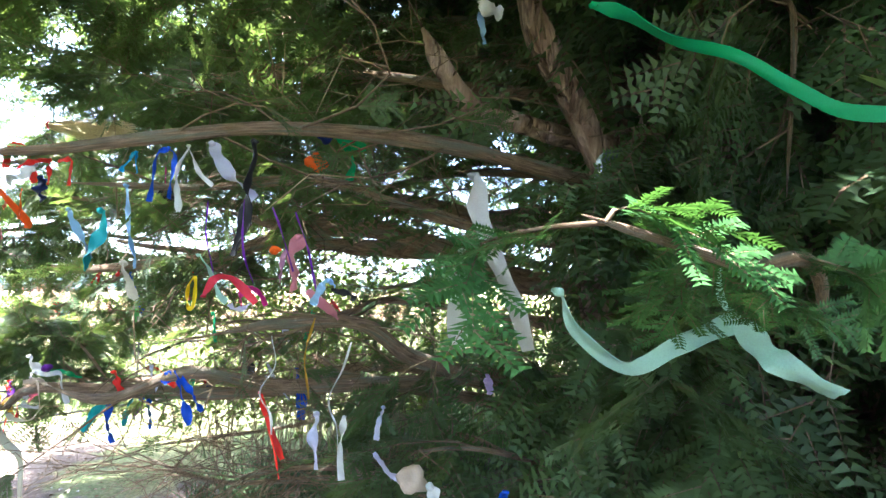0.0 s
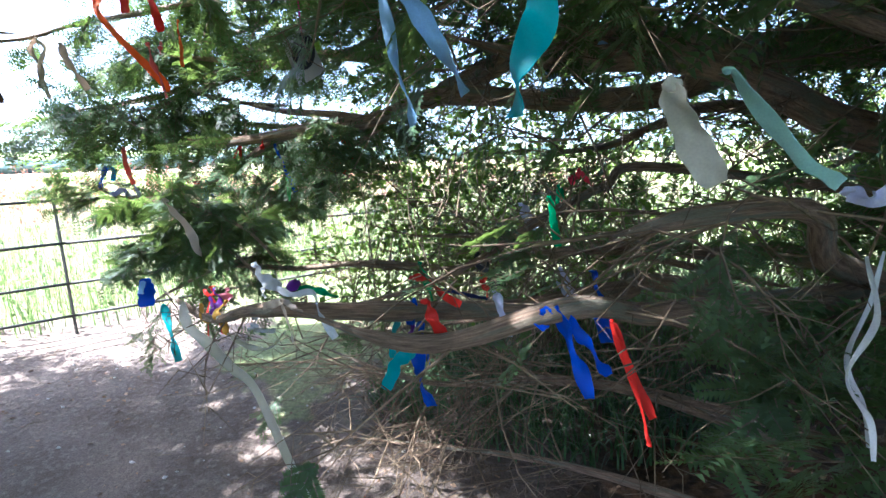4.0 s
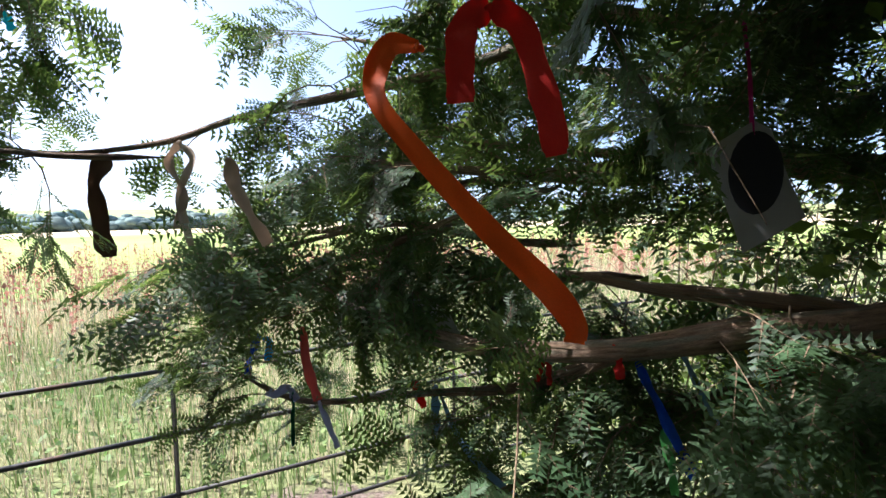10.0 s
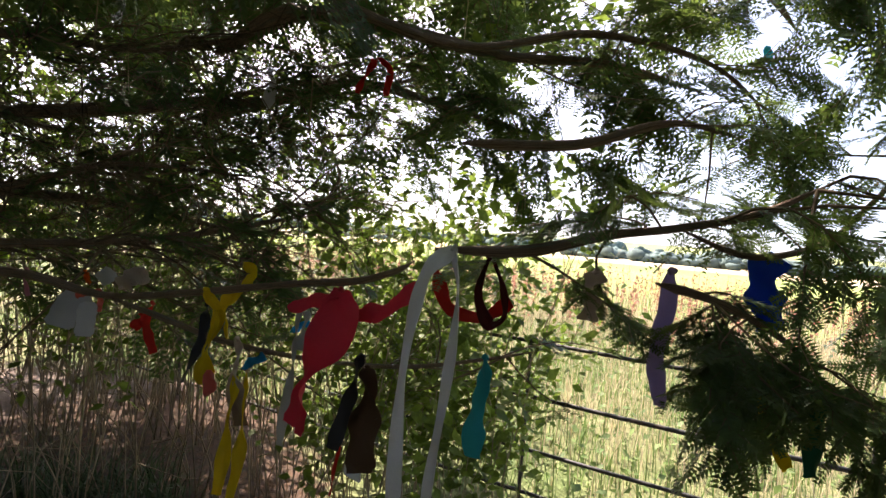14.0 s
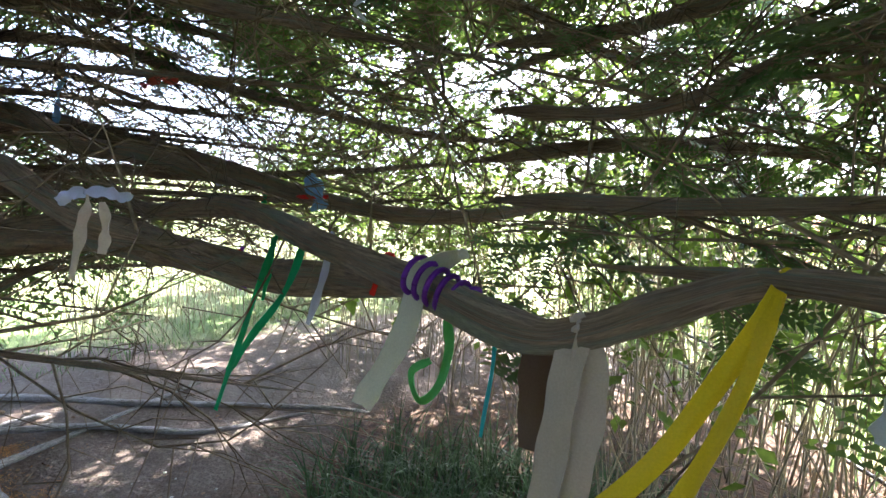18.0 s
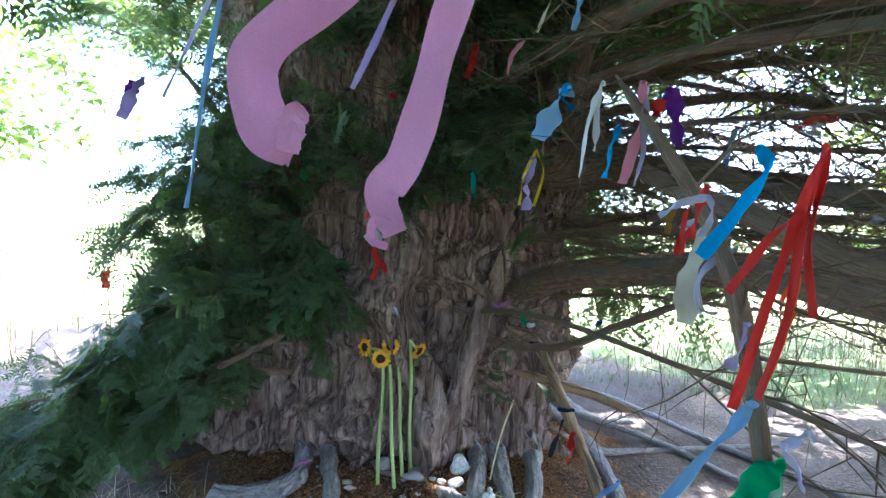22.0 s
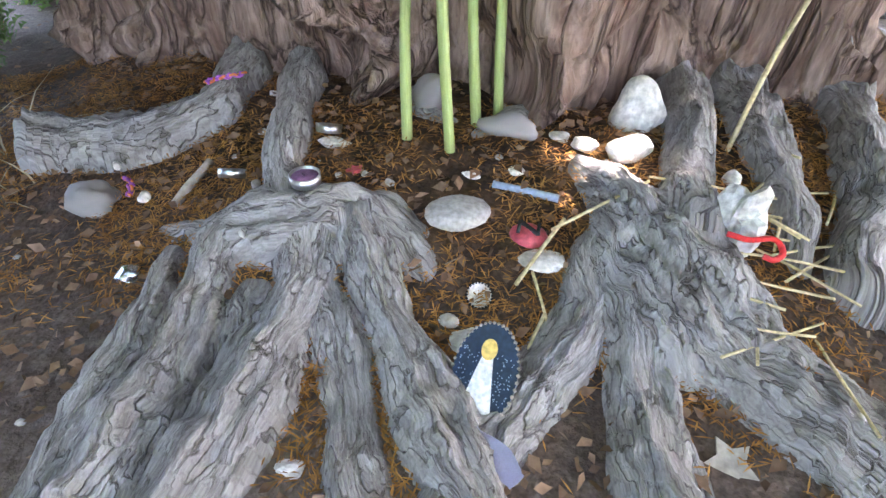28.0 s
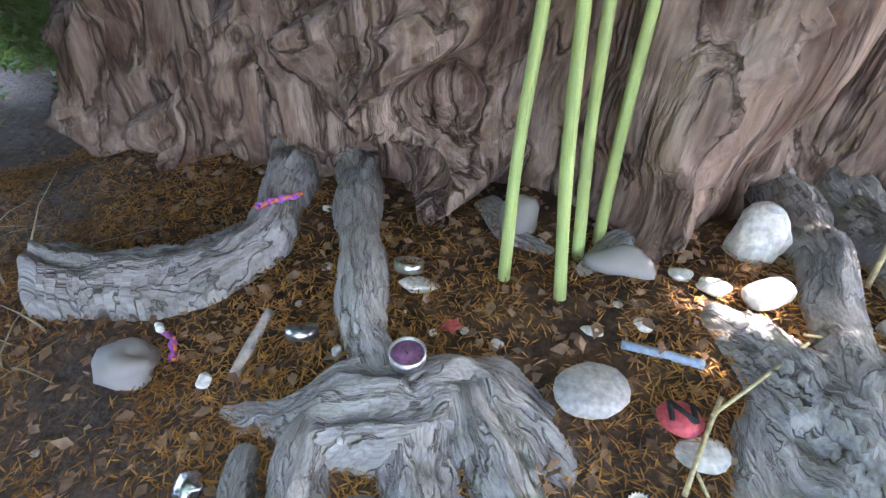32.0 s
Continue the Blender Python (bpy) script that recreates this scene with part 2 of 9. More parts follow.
def spline(pts, n):
    """n points on a smooth curve through pts."""
    p = np.asarray(pts, float)
    if len(p) == 2:
        s = np.linspace(0, 1, n)[:, None]
        return p[0] * (1 - s) + p[1] * s
    q = np.vstack([2 * p[0] - p[1], p, 2 * p[-1] - p[-2]])
    seg = np.linspace(0, len(p) - 1 - 1e-9, n)
    i = seg.astype(int)
    t = (seg - i)[:, None]
    a, b, c, d = q[i], q[i + 1], q[i + 2], q[i + 3]
    return 0.5 * (2 * b + (c - a) * t + (2 * a - 5 * b + 4 * c - d) * t * t + (3 * b - a - 3 * c + d) * t ** 3)

def cross(a, b):
    a, b = np.asarray(a, float), np.asarray(b, float)
    return np.stack([a[..., 1] * b[..., 2] - a[..., 2] * b[..., 1], a[..., 2] * b[..., 0] - a[..., 0] * b[..., 2], a[..., 0] * b[..., 1] - a[..., 1] * b[..., 0]], -1)

def tubes(b, p, r0, r1, seg=4):
    """Many thin tapered twigs at once: p holds n points for each."""
    m, n = p.shape[:2]
    if not m:
        return
    tan = np.gradient(p, axis=1)
    tan /= np.linalg.norm(tan, axis=2)[..., None] + 1e-12
    ref = np.where(np.abs(tan[:, :1, 2:]) < 0.8, [[[0, 0, 1.0]]], [[[1.0, 0, 0]]])
    side = cross(tan, ref)
    side /= np.linalg.norm(side, axis=2)[..., None] + 1e-12
    up = cross(tan, side)
    a = np.linspace(0, 2 * math.pi, seg, endpoint=False)
    r = (np.broadcast_to(r0, m)[:, None] + (np.broadcast_to(r1, m) - np.broadcast_to(r0, m))[:, None] * np.linspace(0, 1, n))[:, :, None, None]
    ring = p[:, :, None] + r * (np.cos(a)[:, None] * side[:, :, None] + np.sin(a)[:, None] * up[:, :, None])
    i = (np.arange(m) * n * seg)[:, None, None] + (np.arange(n - 1) * seg)[None, :, None]
    j = np.arange(seg)
    k = (j + 1) % seg
    b.add(ring.reshape(-1, 3), np.stack([i + j, i + k, i + seg + k, i + seg + j], -1).reshape(-1, 4))

def frames_along(p):
    tan = np.gradient(p, axis=0)
    tan /= np.linalg.norm(tan, axis=1)[:, None] + 1e-12
    ref = np.array([0, 0, 1.0]) if abs(tan[0][2]) < 0.9 else np.array([1.0, 0, 0])
    side = cross(tan[0], ref)
    sides = []
    for t in tan:
        side = side - t * (side @ t)
        side /= np.linalg.norm(side) + 1e-12
        sides.append(side)
    sides = np.array(sides)
    return tan, sides, cross(tan, sides)

def tube(b, pts, r0, r1, seg=8, n=None, knob=0.0, flat=1.0, rng=None, ends=0):
    """A tapered, uneven tube along pts, closed at both ends."""
    rng = rng or np.random.default_rng(1)
    n = n or max(4, 4 * len(pts))
    p = spline(pts, n)
    tan, s, u = frames_along(p)
    r = np.linspace(r0, r1, n)
    if knob:
        ph = rng.uniform(0, 6.28, 6)
        x = np.linspace(0, 1, n) * n * 0.35
        r = r * (1 + knob * (np.sin(x + ph[0]) + 0.6 * np.sin(2.3 * x + ph[1])))
    if ends:
        x = np.linspace(0, 1, n)
        r = r * np.clip((1 - x) * 9, 0.12, 1) ** 0.7 * (np.clip(x * 9, 0.12, 1) ** 0.7 if ends > 1 else 1)
    a = np.linspace(0, 2 * math.pi, seg, endpoint=False)
    prof = np.ones((n, seg))
    if knob:
        for k, amp in ((2, 0.6), (3, 0.8), (5, 0.5)):
            prof += knob * amp * np.sin(k * a[None] + ph[k] + np.linspace(0, 2.5, n)[:, None] * (k - 1.5))
    ring = p[:, None] + (r[:, None] * prof)[..., None] * (np.cos(a)[None, :, None] * s[:, None] + flat * np.sin(a)[None, :, None] * u[:, None])
    v = np.concatenate([ring.reshape(-1, 3), p[:1], p[-1:]])
    length = np.concatenate([[0], np.cumsum(np.linalg.norm(np.diff(p, axis=0), axis=1))])
    uv = np.stack([np.tile(a / 6.283, n), np.repeat(length, seg)], 1)
    uv = np.concatenate([uv, [[0, 0], [0, length[-1]]]])
    i = np.arange(n - 1)[:, None] * seg
    j = np.arange(seg)[None]
    k = (j + 1) % seg
    quads = np.stack([i + j, i + k, i + seg + k, i + seg + j], -1).reshape(-1, 4)
    base = b.n
    b.add(v, quads, uv)
    j, k = np.arange(seg), (np.arange(seg) + 1) % seg
    e = (n - 1) * seg
    caps = np.concatenate([np.stack([k, j, np.full(seg, n * seg)], 1), np.stack([e + j, e + k, np.full(seg, n * seg + 1)], 1)])
    b.f.append(caps + base)
    return p

def lump(b, at, size, rng, rough=0.15, rings=8, seg=10, squash=1.0, turn=0.0):
    """A closed, uneven pebble-like body."""
    th = np.linspace(0, math.pi, rings + 1)[1:-1]
    a = np.linspace(0, 2 * math.pi, seg, endpoint=False)
    d = np.concatenate([[[0, 0, 1.0]], np.stack([np.outer(np.sin(th), np.cos(a)), np.outer(np.sin(th), np.sin(a)), np.outer(np.cos(th), np.ones(seg))], -1).reshape(-1, 3), [[0, 0, -1.0]]])
    k = rng.normal(size=(5, 3)) * 2.2
    ph = rng.uniform(0, 6.28, 5)
    r = 1 + rough * sum(np.sin(d @ k[i] + ph[i]) for i in range(5)) / 2.2
    v = d * r[:, None] * np.asarray(size) * 0.5
    c, s = math.cos(turn), math.sin(turn)
    v = np.stack([v[:, 0] * c - v[:, 1] * s, v[:, 0] * s + v[:, 1] * c, v[:, 2]], 1) + np.asarray(at)
    R = rings - 1
    j, k2 = np.arange(seg), (np.arange(seg) + 1) % seg
    base = b.n
    i = np.arange(R - 1)[:, None] * seg + 1
    b.add(v, np.stack([i + j, i + seg + j, i + seg + k2, i + k2], -1).reshape(-1, 4))
    last = 1 + R * seg
    e = 1 + (R - 1) * seg
    b.f.append(base + np.concatenate([np.stack([np.zeros(seg, int), 1 + j, 1 + k2], 1), np.stack([np.full(seg, last), e + k2, e + j], 1)]))

# ---------- ground ----------
TRUNK_S, TRUNK_N = (-3.15, -2.5), (1.35, 2.3)

def step(x):
    x = np.clip(x, 0, 1)
    return x * x * (3 - 2 * x)

def ground_z(x, y):
    """The height of the earth at a place of the plan."""
    x, y = np.asarray(x, float), np.asarray(y, float)
    rs = np.hypot(x - TRUNK_S[0], y - TRUNK_S[1])
    rn = np.hypot(x - TRUNK_N[0], y - TRUNK_N[1])
    near = step((14 - np.hypot(x + 2.5, y - 1)) / 8)
    z = 0.14 * step((1.5 - rs) / 0.6) + 0.16 * step((1.9 - rn) / 1.0)
    z = z + near * (0.014 * np.sin(3.1 * x + 1) * np.sin(2.7 * y) + 0.008 * np.sin(7.3 * x + 2 * y) * np.sin(6.1 * y - x))
    away = np.hypot(x + 3, y - 2)
    return z - 0.027 * np.clip(away - 9, 0, 430)

def soil_amount(x, y):
    """1 on trodden bare earth, 0 in grass."""
    rs = np.hypot(x - TRUNK_S[0], y - TRUNK_S[1])
    rn = np.hypot(x - TRUNK_N[0], y - TRUNK_N[1])
    wob = 0.35 * np.sin(1.7 * x + 0.6) * np.sin(1.3 * y + 1.1) + 0.18 * np.sin(4.1 * x) * np.sin(3.7 * y + 2)
    under = np.maximum(step((3.3 - rs + wob) / 0.7), step((3.9 - rn + wob) / 0.7))
    lane = step((1.15 + wob - np.abs((x + 2.2) * 0.72 + (y - 2.3) * 0.69)) / 0.5) * step((4.2 - np.hypot(x + 2, y - 2)) / 0.6)
    bank = step((3.2 + wob - np.hypot(x + 6.2, y + 0.6)) / 0.8)
    east = step((2.4 + wob - np.hypot(x - 0.2, y + 2.5)) / 0.6)
    return np.maximum(np.maximum(under, lane), np.maximum(bank, east))

def build_ground():
    def axis(c, lo, hi):
        near = np.arange(c + lo, c + hi, 0.055)
        out = 0.07 * 1.19 ** np.arange(1, 62)
        out = np.cumsum(out)
        out = out[out < 4500]
        return np.concatenate([near[0] - out[::-1], near, near[-1] + out])
    xs, ys = axis(-2.6, -4.2, 4.6), axis(1.0, -4.4, 4.6)
    X, Y = np.meshgrid(xs, ys)
    Z = ground_z(X, Y)
    b = Build()
    ny, nx = X.shape
    i = np.arange(ny - 1)[:, None] * nx + np.arange(nx - 1)[None]
    b.add(np.stack([X, Y, Z], -1).reshape(-1, 3), np.stack([i, i + 1, i + nx + 1, i + nx], -1).reshape(-1, 4))
    m = bpy.data.materials.new("earth_and_field")
    m.use_nodes = True
    n, l = m.node_tree.nodes, m.node_tree.links
    bs = n["Principled BSDF"]
    bs.inputs["Roughness"].default_value = 0.95
    bs.inputs["Specular IOR Level"].default_value = 0.15
    tc = n.new("ShaderNodeTexCoord")
    def tex(s, d=5.0):
        t = n.new("ShaderNodeTexNoise")
        t.inputs["Scale"].default_value, t.inputs["Detail"].default_value = s, d
        l.new(tc.outputs["Object"], t.inputs[0])
        return t.outputs[0]
    def rng_(src, a, z, lo=0.0, hi=1.0):
        r = n.new("ShaderNodeMapRange")
        for q, v in enumerate((a, z, lo, hi)):
            r.inputs[1 + q].default_value = v
        l.new(src, r.inputs[0])
        return r.outputs[0]
    def mix(f, a, z, kind="MIX"):
        x = n.new("ShaderNodeMix")
        x.data_type, x.blend_type = "RGBA", kind
        for q, v in ((0, f), (6, a), (7, z)):
            if isinstance(v, (int, float)):
                x.inputs[q].default_value = v
            elif isinstance(v, tuple):
                x.inputs[q].default_value = (*v, 1)
            else:
                l.new(v, x.inputs[q])
        return x.outputs[2]
    soil = mix(rng_(tex(2.5), 0.35, 0.65), (0.105, 0.078, 0.063), (0.17, 0.132, 0.11))
    soil = mix(rng_(tex(30), 0.5, 0.8), soil, (0.23, 0.19, 0.16))
    hm = n.new("ShaderNodeAttribute")
    hm.attribute_name = "humus"
    soil = mix(hm.outputs["Fac"], soil, mix(rng_(tex(18), 0.4, 0.6), (0.035, 0.022, 0.015), (0.1, 0.056, 0.03)))
    soil = mix(1.0, soil, rng_(tex(140, 8), 0.25, 0.75, 0.6, 1.35), "MULTIPLY")
    grass = mix(rng_(tex(0.9), 0.35, 0.65), (0.1, 0.14, 0.05), (0.22, 0.21, 0.11))
    grass = mix(1.0, grass, rng_(tex(40, 8), 0.25, 0.75, 0.6, 1.4), "MULTIPLY")
    # bands of the open field, by distance along its fall
    sep = n.new("ShaderNodeSeparateXYZ")
    l.new(tc.outputs["Object"], sep.inputs[0])
    def comb(a, b_):
        p, q, s_ = n.new("ShaderNodeMath"), n.new("ShaderNodeMath"), n.new("ShaderNodeMath")
        p.operation = q.operation = "MULTIPLY"
        p.inputs[1].default_value, q.inputs[1].default_value = a, b_
        l.new(sep.outputs[0], p.inputs[0]), l.new(sep.outputs[1], q.inputs[0])
        l.new(p.outputs[0], s_.inputs[0]), l.new(q.outputs[0], s_.inputs[1])
        return s_.outputs[0]
    away = comb(-0.66, 0.75)
    crop = mix(rng_(tex(0.06), 0.4, 0.6), (0.19, 0.26, 0.07), (0.25, 0.32, 0.1))
    tan = mix(rng_(tex(0.02), 0.4, 0.6), (0.4, 0.33, 0.2), (0.48, 0.4, 0.26))
    green = mix(rng_(tex(0.015), 0.4, 0.6), (0.16, 0.22, 0.08), (0.28, 0.3, 0.13))
    field = mix(rng_(away, 16, 18), grass, crop)
    field = mix(rng_(away, 88, 92), field, tan)
    field = mix(rng_(away, 330, 350), field, green)
    at = n.new("ShaderNodeAttribute")
    at.attribute_name = "soil"
    edge = n.new("ShaderNodeMath")
    l.new(at.outputs["Fac"], edge.inputs[0])
    l.new(rng_(tex(7), 0.3, 0.7, -0.3, 0.3), edge.inputs[1])
    col = mix(rng_(edge.outputs[0], 0.35, 0.65), field, soil)
    l.new(col, bs.inputs["Base Color"])
    bp = n.new("ShaderNodeBump")
    bp.inputs["Strength"].default_value, bp.inputs["Distance"].default_value = 0.8, 0.02
    l.new(tex(45, 8), bp.inputs["Height"])
    l.new(bp.outputs[0], bs.inputs["Normal"])
    me = b.mesh("ground", m)
    attr = me.attributes.new("soil", "FLOAT", "POINT")
    attr.data.foreach_set("value", soil_amount(X, Y).ravel())
    attr = me.attributes.new("humus", "FLOAT", "POINT")
    wob = 0.12 * np.sin(5 * X + 1) * np.sin(4.3 * Y)
    attr.data.foreach_set("value", (0.95 * np.maximum(step((1.6 + wob - np.hypot(X - TRUNK_S[0], Y - TRUNK_S[1])) / 0.5), step((2.6 + 2 * wob - np.hypot(X - TRUNK_N[0], Y - TRUNK_N[1])) / 0.9)) + 0.8 * step((2.3 + wob - np.hypot(X + 6.1, Y - 0.7)) / 0.7)).clip(0, 0.95).ravel())
    return tagged(new("ground", me), "trodden bare brown earth under the yews, running into field", "ground", kind="structure")

build_ground()

# ---------- yew foliage ----------
def frond_template(rng, length=0.26, shoots=6, needles=9, wide=1.0):
    """One flat yew spray: a stem, side shoots and two ranks of pointed needles."""
    quads, stems = [], []
    def shoot(a, d, ln, k):
        d = d / np.linalg.norm(d)
        side = np.array([-d[1], d[0], 0])
        e = a + d * ln + np.array([0, 0, -0.12 * ln])
        stems.append((a, e))
        for q in range(k):
            f = (q + 0.7) / k
            c = a + (e - a) * f
            nl = 0.03 * (1 - 0.45 * abs(f - 0.45)) * rng.uniform(0.8, 1.15) * wide ** 0.3
            for sg in (-1, 1):
                nd = d * 0.45 + side * sg * 0.9 + np.array([0, 0, rng.uniform(-0.25, 0.12)])
                nd /= np.linalg.norm(nd)
                w = cross(nd, [0, 0, 1.0])
                w = w / np.linalg.norm(w) * 0.0042 * wide
                quads.append([c + nd * nl * 0.1 + w, c + nd * nl, c + nd * nl * 0.1 - w])
    shoot(np.zeros(3), np.array([1.0, 0, 0]), length, int(needles * 1.4))
    for i in range(shoots):
        f = (i + 0.6) / shoots
        a = np.array([length * f * 0.9, 0, -0.1 * length * f])
        sg = 1 if i % 2 else -1
        d = np.array([0.75, sg * rng.uniform(0.35, 1.1), rng.uniform(-0.45, 0.25)])
        shoot(a, d, length * (0.55 - 0.3 * f) * rng.uniform(0.8, 1.2) + 0.02, int(needles * (1 - 0.5 * f)))
    v = np.array(quads).reshape(-1, 3)
    f = np.arange(len(v)).reshape(-1, 3)
    sv, sf = [], []
    for a, e in stems:
        o = len(sv)
        sv += [a + [0, 0.002, 0], a - [0, 0.002, 0], e]
        sf.append([o, o + 1, o + 2])
    return v, f, np.array(sv), np.array(sf)

frng = np.random.default_rng(5)
DENSE = [frond_template(frng, frng.uniform(0.16, 0.26), 6, 15, 1.4) for _ in range(7)]
FRONDS = [frond_template(frng, frng.uniform(0.18, 0.28), 6, 9, 1.8) for _ in range(6)]
COARSE = [frond_template(frng, frng.uniform(0.28, 0.38), 6, 5, 3.6) for _ in range(4)]

def place_fronds(b, bt, pos, direc, rng, size=1.0, bank=None):
    """Flat sprays at the given places, pointing along the given ways."""
    pos, direc = np.asarray(pos), np.asarray(direc)
    which = rng.integers(0, len(bank), len(pos))
    for w, (v, f, sv, sf) in enumerate(bank):
        m = which == w
        if not m.any():
            continue
        p, d = pos[m], direc[m]
        d = d / (np.linalg.norm(d, axis=1)[:, None] + 1e-9)
        up = np.array([0, 0, 1.0]) + rng.normal(0, 0.5, d.shape)
        sidev = cross(up, d)
        sidev /= np.linalg.norm(sidev, axis=1)[:, None] + 1e-9
        up = cross(d, sidev)
        s = size * rng.uniform(0.7, 1.25, len(p))
        for vv, ff, target in ((v, f, b), (sv, sf, bt)):
            k = len(vv)
            out = p[:, None] + s[:, None, None] * (vv[None, :, 0, None] * d[:, None] + vv[None, :, 1, None] * sidev[:, None] + vv[None, :, 2, None] * up[:, None])
            fo = (ff[None] + (np.arange(len(p)) * k)[:, None, None]).reshape(-1, ff.shape[1])
            target.add(out.reshape(-1, 3), fo)

# the way that visitors keep open between the branches, at head height
WALKWAY = spline([(0.0, 0.3, 1.5), (-0.4, 0.7, 1.5), (-1.2, 1.4, 1.5), (-2.2, 2.2, 1.55), (-2.4, 2.4, 1.9), (-2.8, 1.9, 1.75), (-3.4, 1.5, 1.65),
                  (-3.85, 1.1, 1.6), (-3.55, 0.95, 1.6), (-3.3, 0.2, 1.3), (-3.35, -0.5, 1.0), (-3.4, -0.9, 0.6), (-3.1, -0.95, 0.7)], 60)

def clear_of_walk(p):
    """How far each place lies from the open way."""
    return np.sqrt(((np.asarray(p)[:, None] - WALKWAY[None]) ** 2).sum(-1)).min(1)

# gaps in the crown that let the sun down to the ground: place on the ground, radius
SUN_GAPS = [((-3.334, -1.552, 0.133), 0.1), ((-2.898, -1.256, 0.051), 0.06), ((-6.295, -0.203, 0.003), 0.07), ((-4.814, -1.766, -0.016), 0.1), ((-5.385, -1.542, 0.006), 0.06), ((-4.559, -2.760, 0.010), 0.06)]

def in_the_open(p, low):
    """Which places lie in the clearing before the shrine or in a gap that the sun shines through."""
    p = np.asarray(p)
    out = (p[:, 0] > -4.3) & (p[:, 0] < -1.9) & (p[:, 1] > -2.2) & (p[:, 1] < -0.9) & (p[:, 2] < low)
    out |= (p[:, 0] > -1.95) & (p[:, 0] < -0.3) & (p[:, 1] > -2.4) & (p[:, 1] < 0.2) & (p[:, 2] > 0.9) & (p[:, 2] < 2.3)
    for g, r in SUN_GAPS:
        q = p - np.array(g)
        along = q @ np.array(toward)
        off = np.linalg.norm(q - along[:, None] * np.array(toward), axis=1)
        out |= (off < r + np.where(p[:, 2] > 1.9, 0.2, 0.12)) & (along > 0.5)
    return out

def yew(name, label, at):
    t = thing(name, label, "tree", at=(0, 0, 0))
    return t

def bough(tree, pts, r0, r1, twigs=14, twig=0.6, fronds=9, droop=0.35, spread=1.0, seed=0, start=0.15, young=False, coarse=False, size=1.0,
          bare=0, name="bough", mat=None, knob=0.07, seg=9, lift=0.0, rooted=True, clear=0.45):
    """A limb with twigs along it; the twigs carry sprays (fronds each) or stay bare with fine side twigs (bare each)."""
    rng = np.random.default_rng(seed + 17)
    b = Build()
    pts = [tuple(p) for p in pts]
    c = TRUNK_S if tree is yew_s else TRUNK_N
    gap = math.hypot(pts[0][0] - c[0], pts[0][1] - c[1])
    if rooted and gap < 1.9:
        pts.insert(0, (c[0] + 0.3 * (pts[0][0] - c[0]) / gap, c[1] + 0.3 * (pts[0][1] - c[1]) / gap, pts[0][2] - 0.1 * gap))
    path = tube(b, pts, r0, r1, seg, max(10, 7 * len(pts)), knob, rng=rng, ends=1 if rooted and gap < 1.9 else 2)
    limb = part(name, b, mat or M_LIMB, tree)
    bt, bf = Build(), Build()
    tan = frames_along(path)[0]
    k = (len(path) * (start + (1 - start) * rng.random(twigs) ** 0.8) * 0.999).astype(int)
    d = rng.normal(0, 1, (twigs, 3)) * [1, 1, 0.45 * spread] + tan[k] * 0.7 + [0, 0, lift]
    d /= np.linalg.norm(d, axis=1)[:, None]
    ln = twig * rng.uniform(0.5, 1.25, twigs)
    s = np.linspace(0, 1, 5)[None, :, None]
    p = path[k][:, None] + ln[:, None, None] * (d[:, None] * s - np.array([0, 0, droop]) * s ** 2 + rng.normal(0, 0.12, (twigs, 1, 3)) * np.sin(s * 3.1))
    free = clear_of_walk(p.reshape(-1, 3)).reshape(twigs, 5).min(1) >= clear + 0.13
    free &= ~((p[:, -1, 2] < 0.55) & in_the_open(p[:, -1], 0.55))
    p, d, ln = p[free], d[free], ln[free]
    m = len(p)
    rr = np.minimum(0.3 * r0, 0.0022 + 0.0035 * ln)
    tubes(bt, p, rr, rr * 0.3)
    def along(u):
        j = np.minimum(3, (u * 4).astype(int))
        i = np.arange(m)[:, None]
        step_ = p[i, j + 1] - p[i, j]
        return p[i, j] + step_ * (u * 4 - j)[..., None], step_ / (np.linalg.norm(step_, axis=2)[..., None] + 1e-9)
    if fronds and m:
        u = np.minimum(0.25 + 0.75 * (np.arange(fronds)[None] + rng.random((m, fronds))) / fronds, 0.999)
        q, td = along(u)
        sd = cross(td, np.array([0, 0, 1.0])) * np.where(np.arange(fronds) % 2, 1, -1)[None, :, None]
        way = td * rng.uniform(0.5, 1.0, (m, fronds, 1)) + sd * rng.uniform(0.3, 1.0, (m, fronds, 1)) - np.array([0, 0, droop]) * rng.uniform(0, 1.0, (m, fronds, 1))
        pos, way = q.reshape(-1, 3), way.reshape(-1, 3)
        keep = (clear_of_walk(pos + 0.12 * way) > clear) & ~in_the_open(pos + 0.1 * way, 0.62)
        pos, way = pos[keep], way[keep]
        if len(pos):
            off = clear_of_walk(pos)
            near, far = off < 1.25, off > (2.7 if coarse else 99)
            for mask, bank in ((near, DENSE), (~near & ~far, FRONDS), (far, COARSE)):
                if mask.any():
                    place_fronds(bf, bt, pos[mask], way[mask], rng, size, bank)
    if bare and m:
        q, td = along(rng.uniform(0.15, 0.999, (m, bare)))
        dd = rng.normal(0, 1, (m, bare, 3)) * [1, 1, 0.5] + d[:, None]
        dd /= np.linalg.norm(dd, axis=2)[..., None]
        l2 = (ln[:, None] * rng.uniform(0.25, 0.6, (m, bare)))[..., None]
        mid = q + dd * l2 * 0.5 + rng.normal(0, 0.03, (m, bare, 3))
        fine = np.stack([q, mid, q + dd * l2 - [0, 0, 1] * l2 * 0.1], 2).reshape(-1, 3, 3)
        free = clear_of_walk(fine.reshape(-1, 3)).reshape(-1, 3).min(1) >= clear
        tubes(bt, fine[free], np.repeat(rr * 0.55, bare)[free], np.repeat(rr * 0.2, bare)[free], 3)
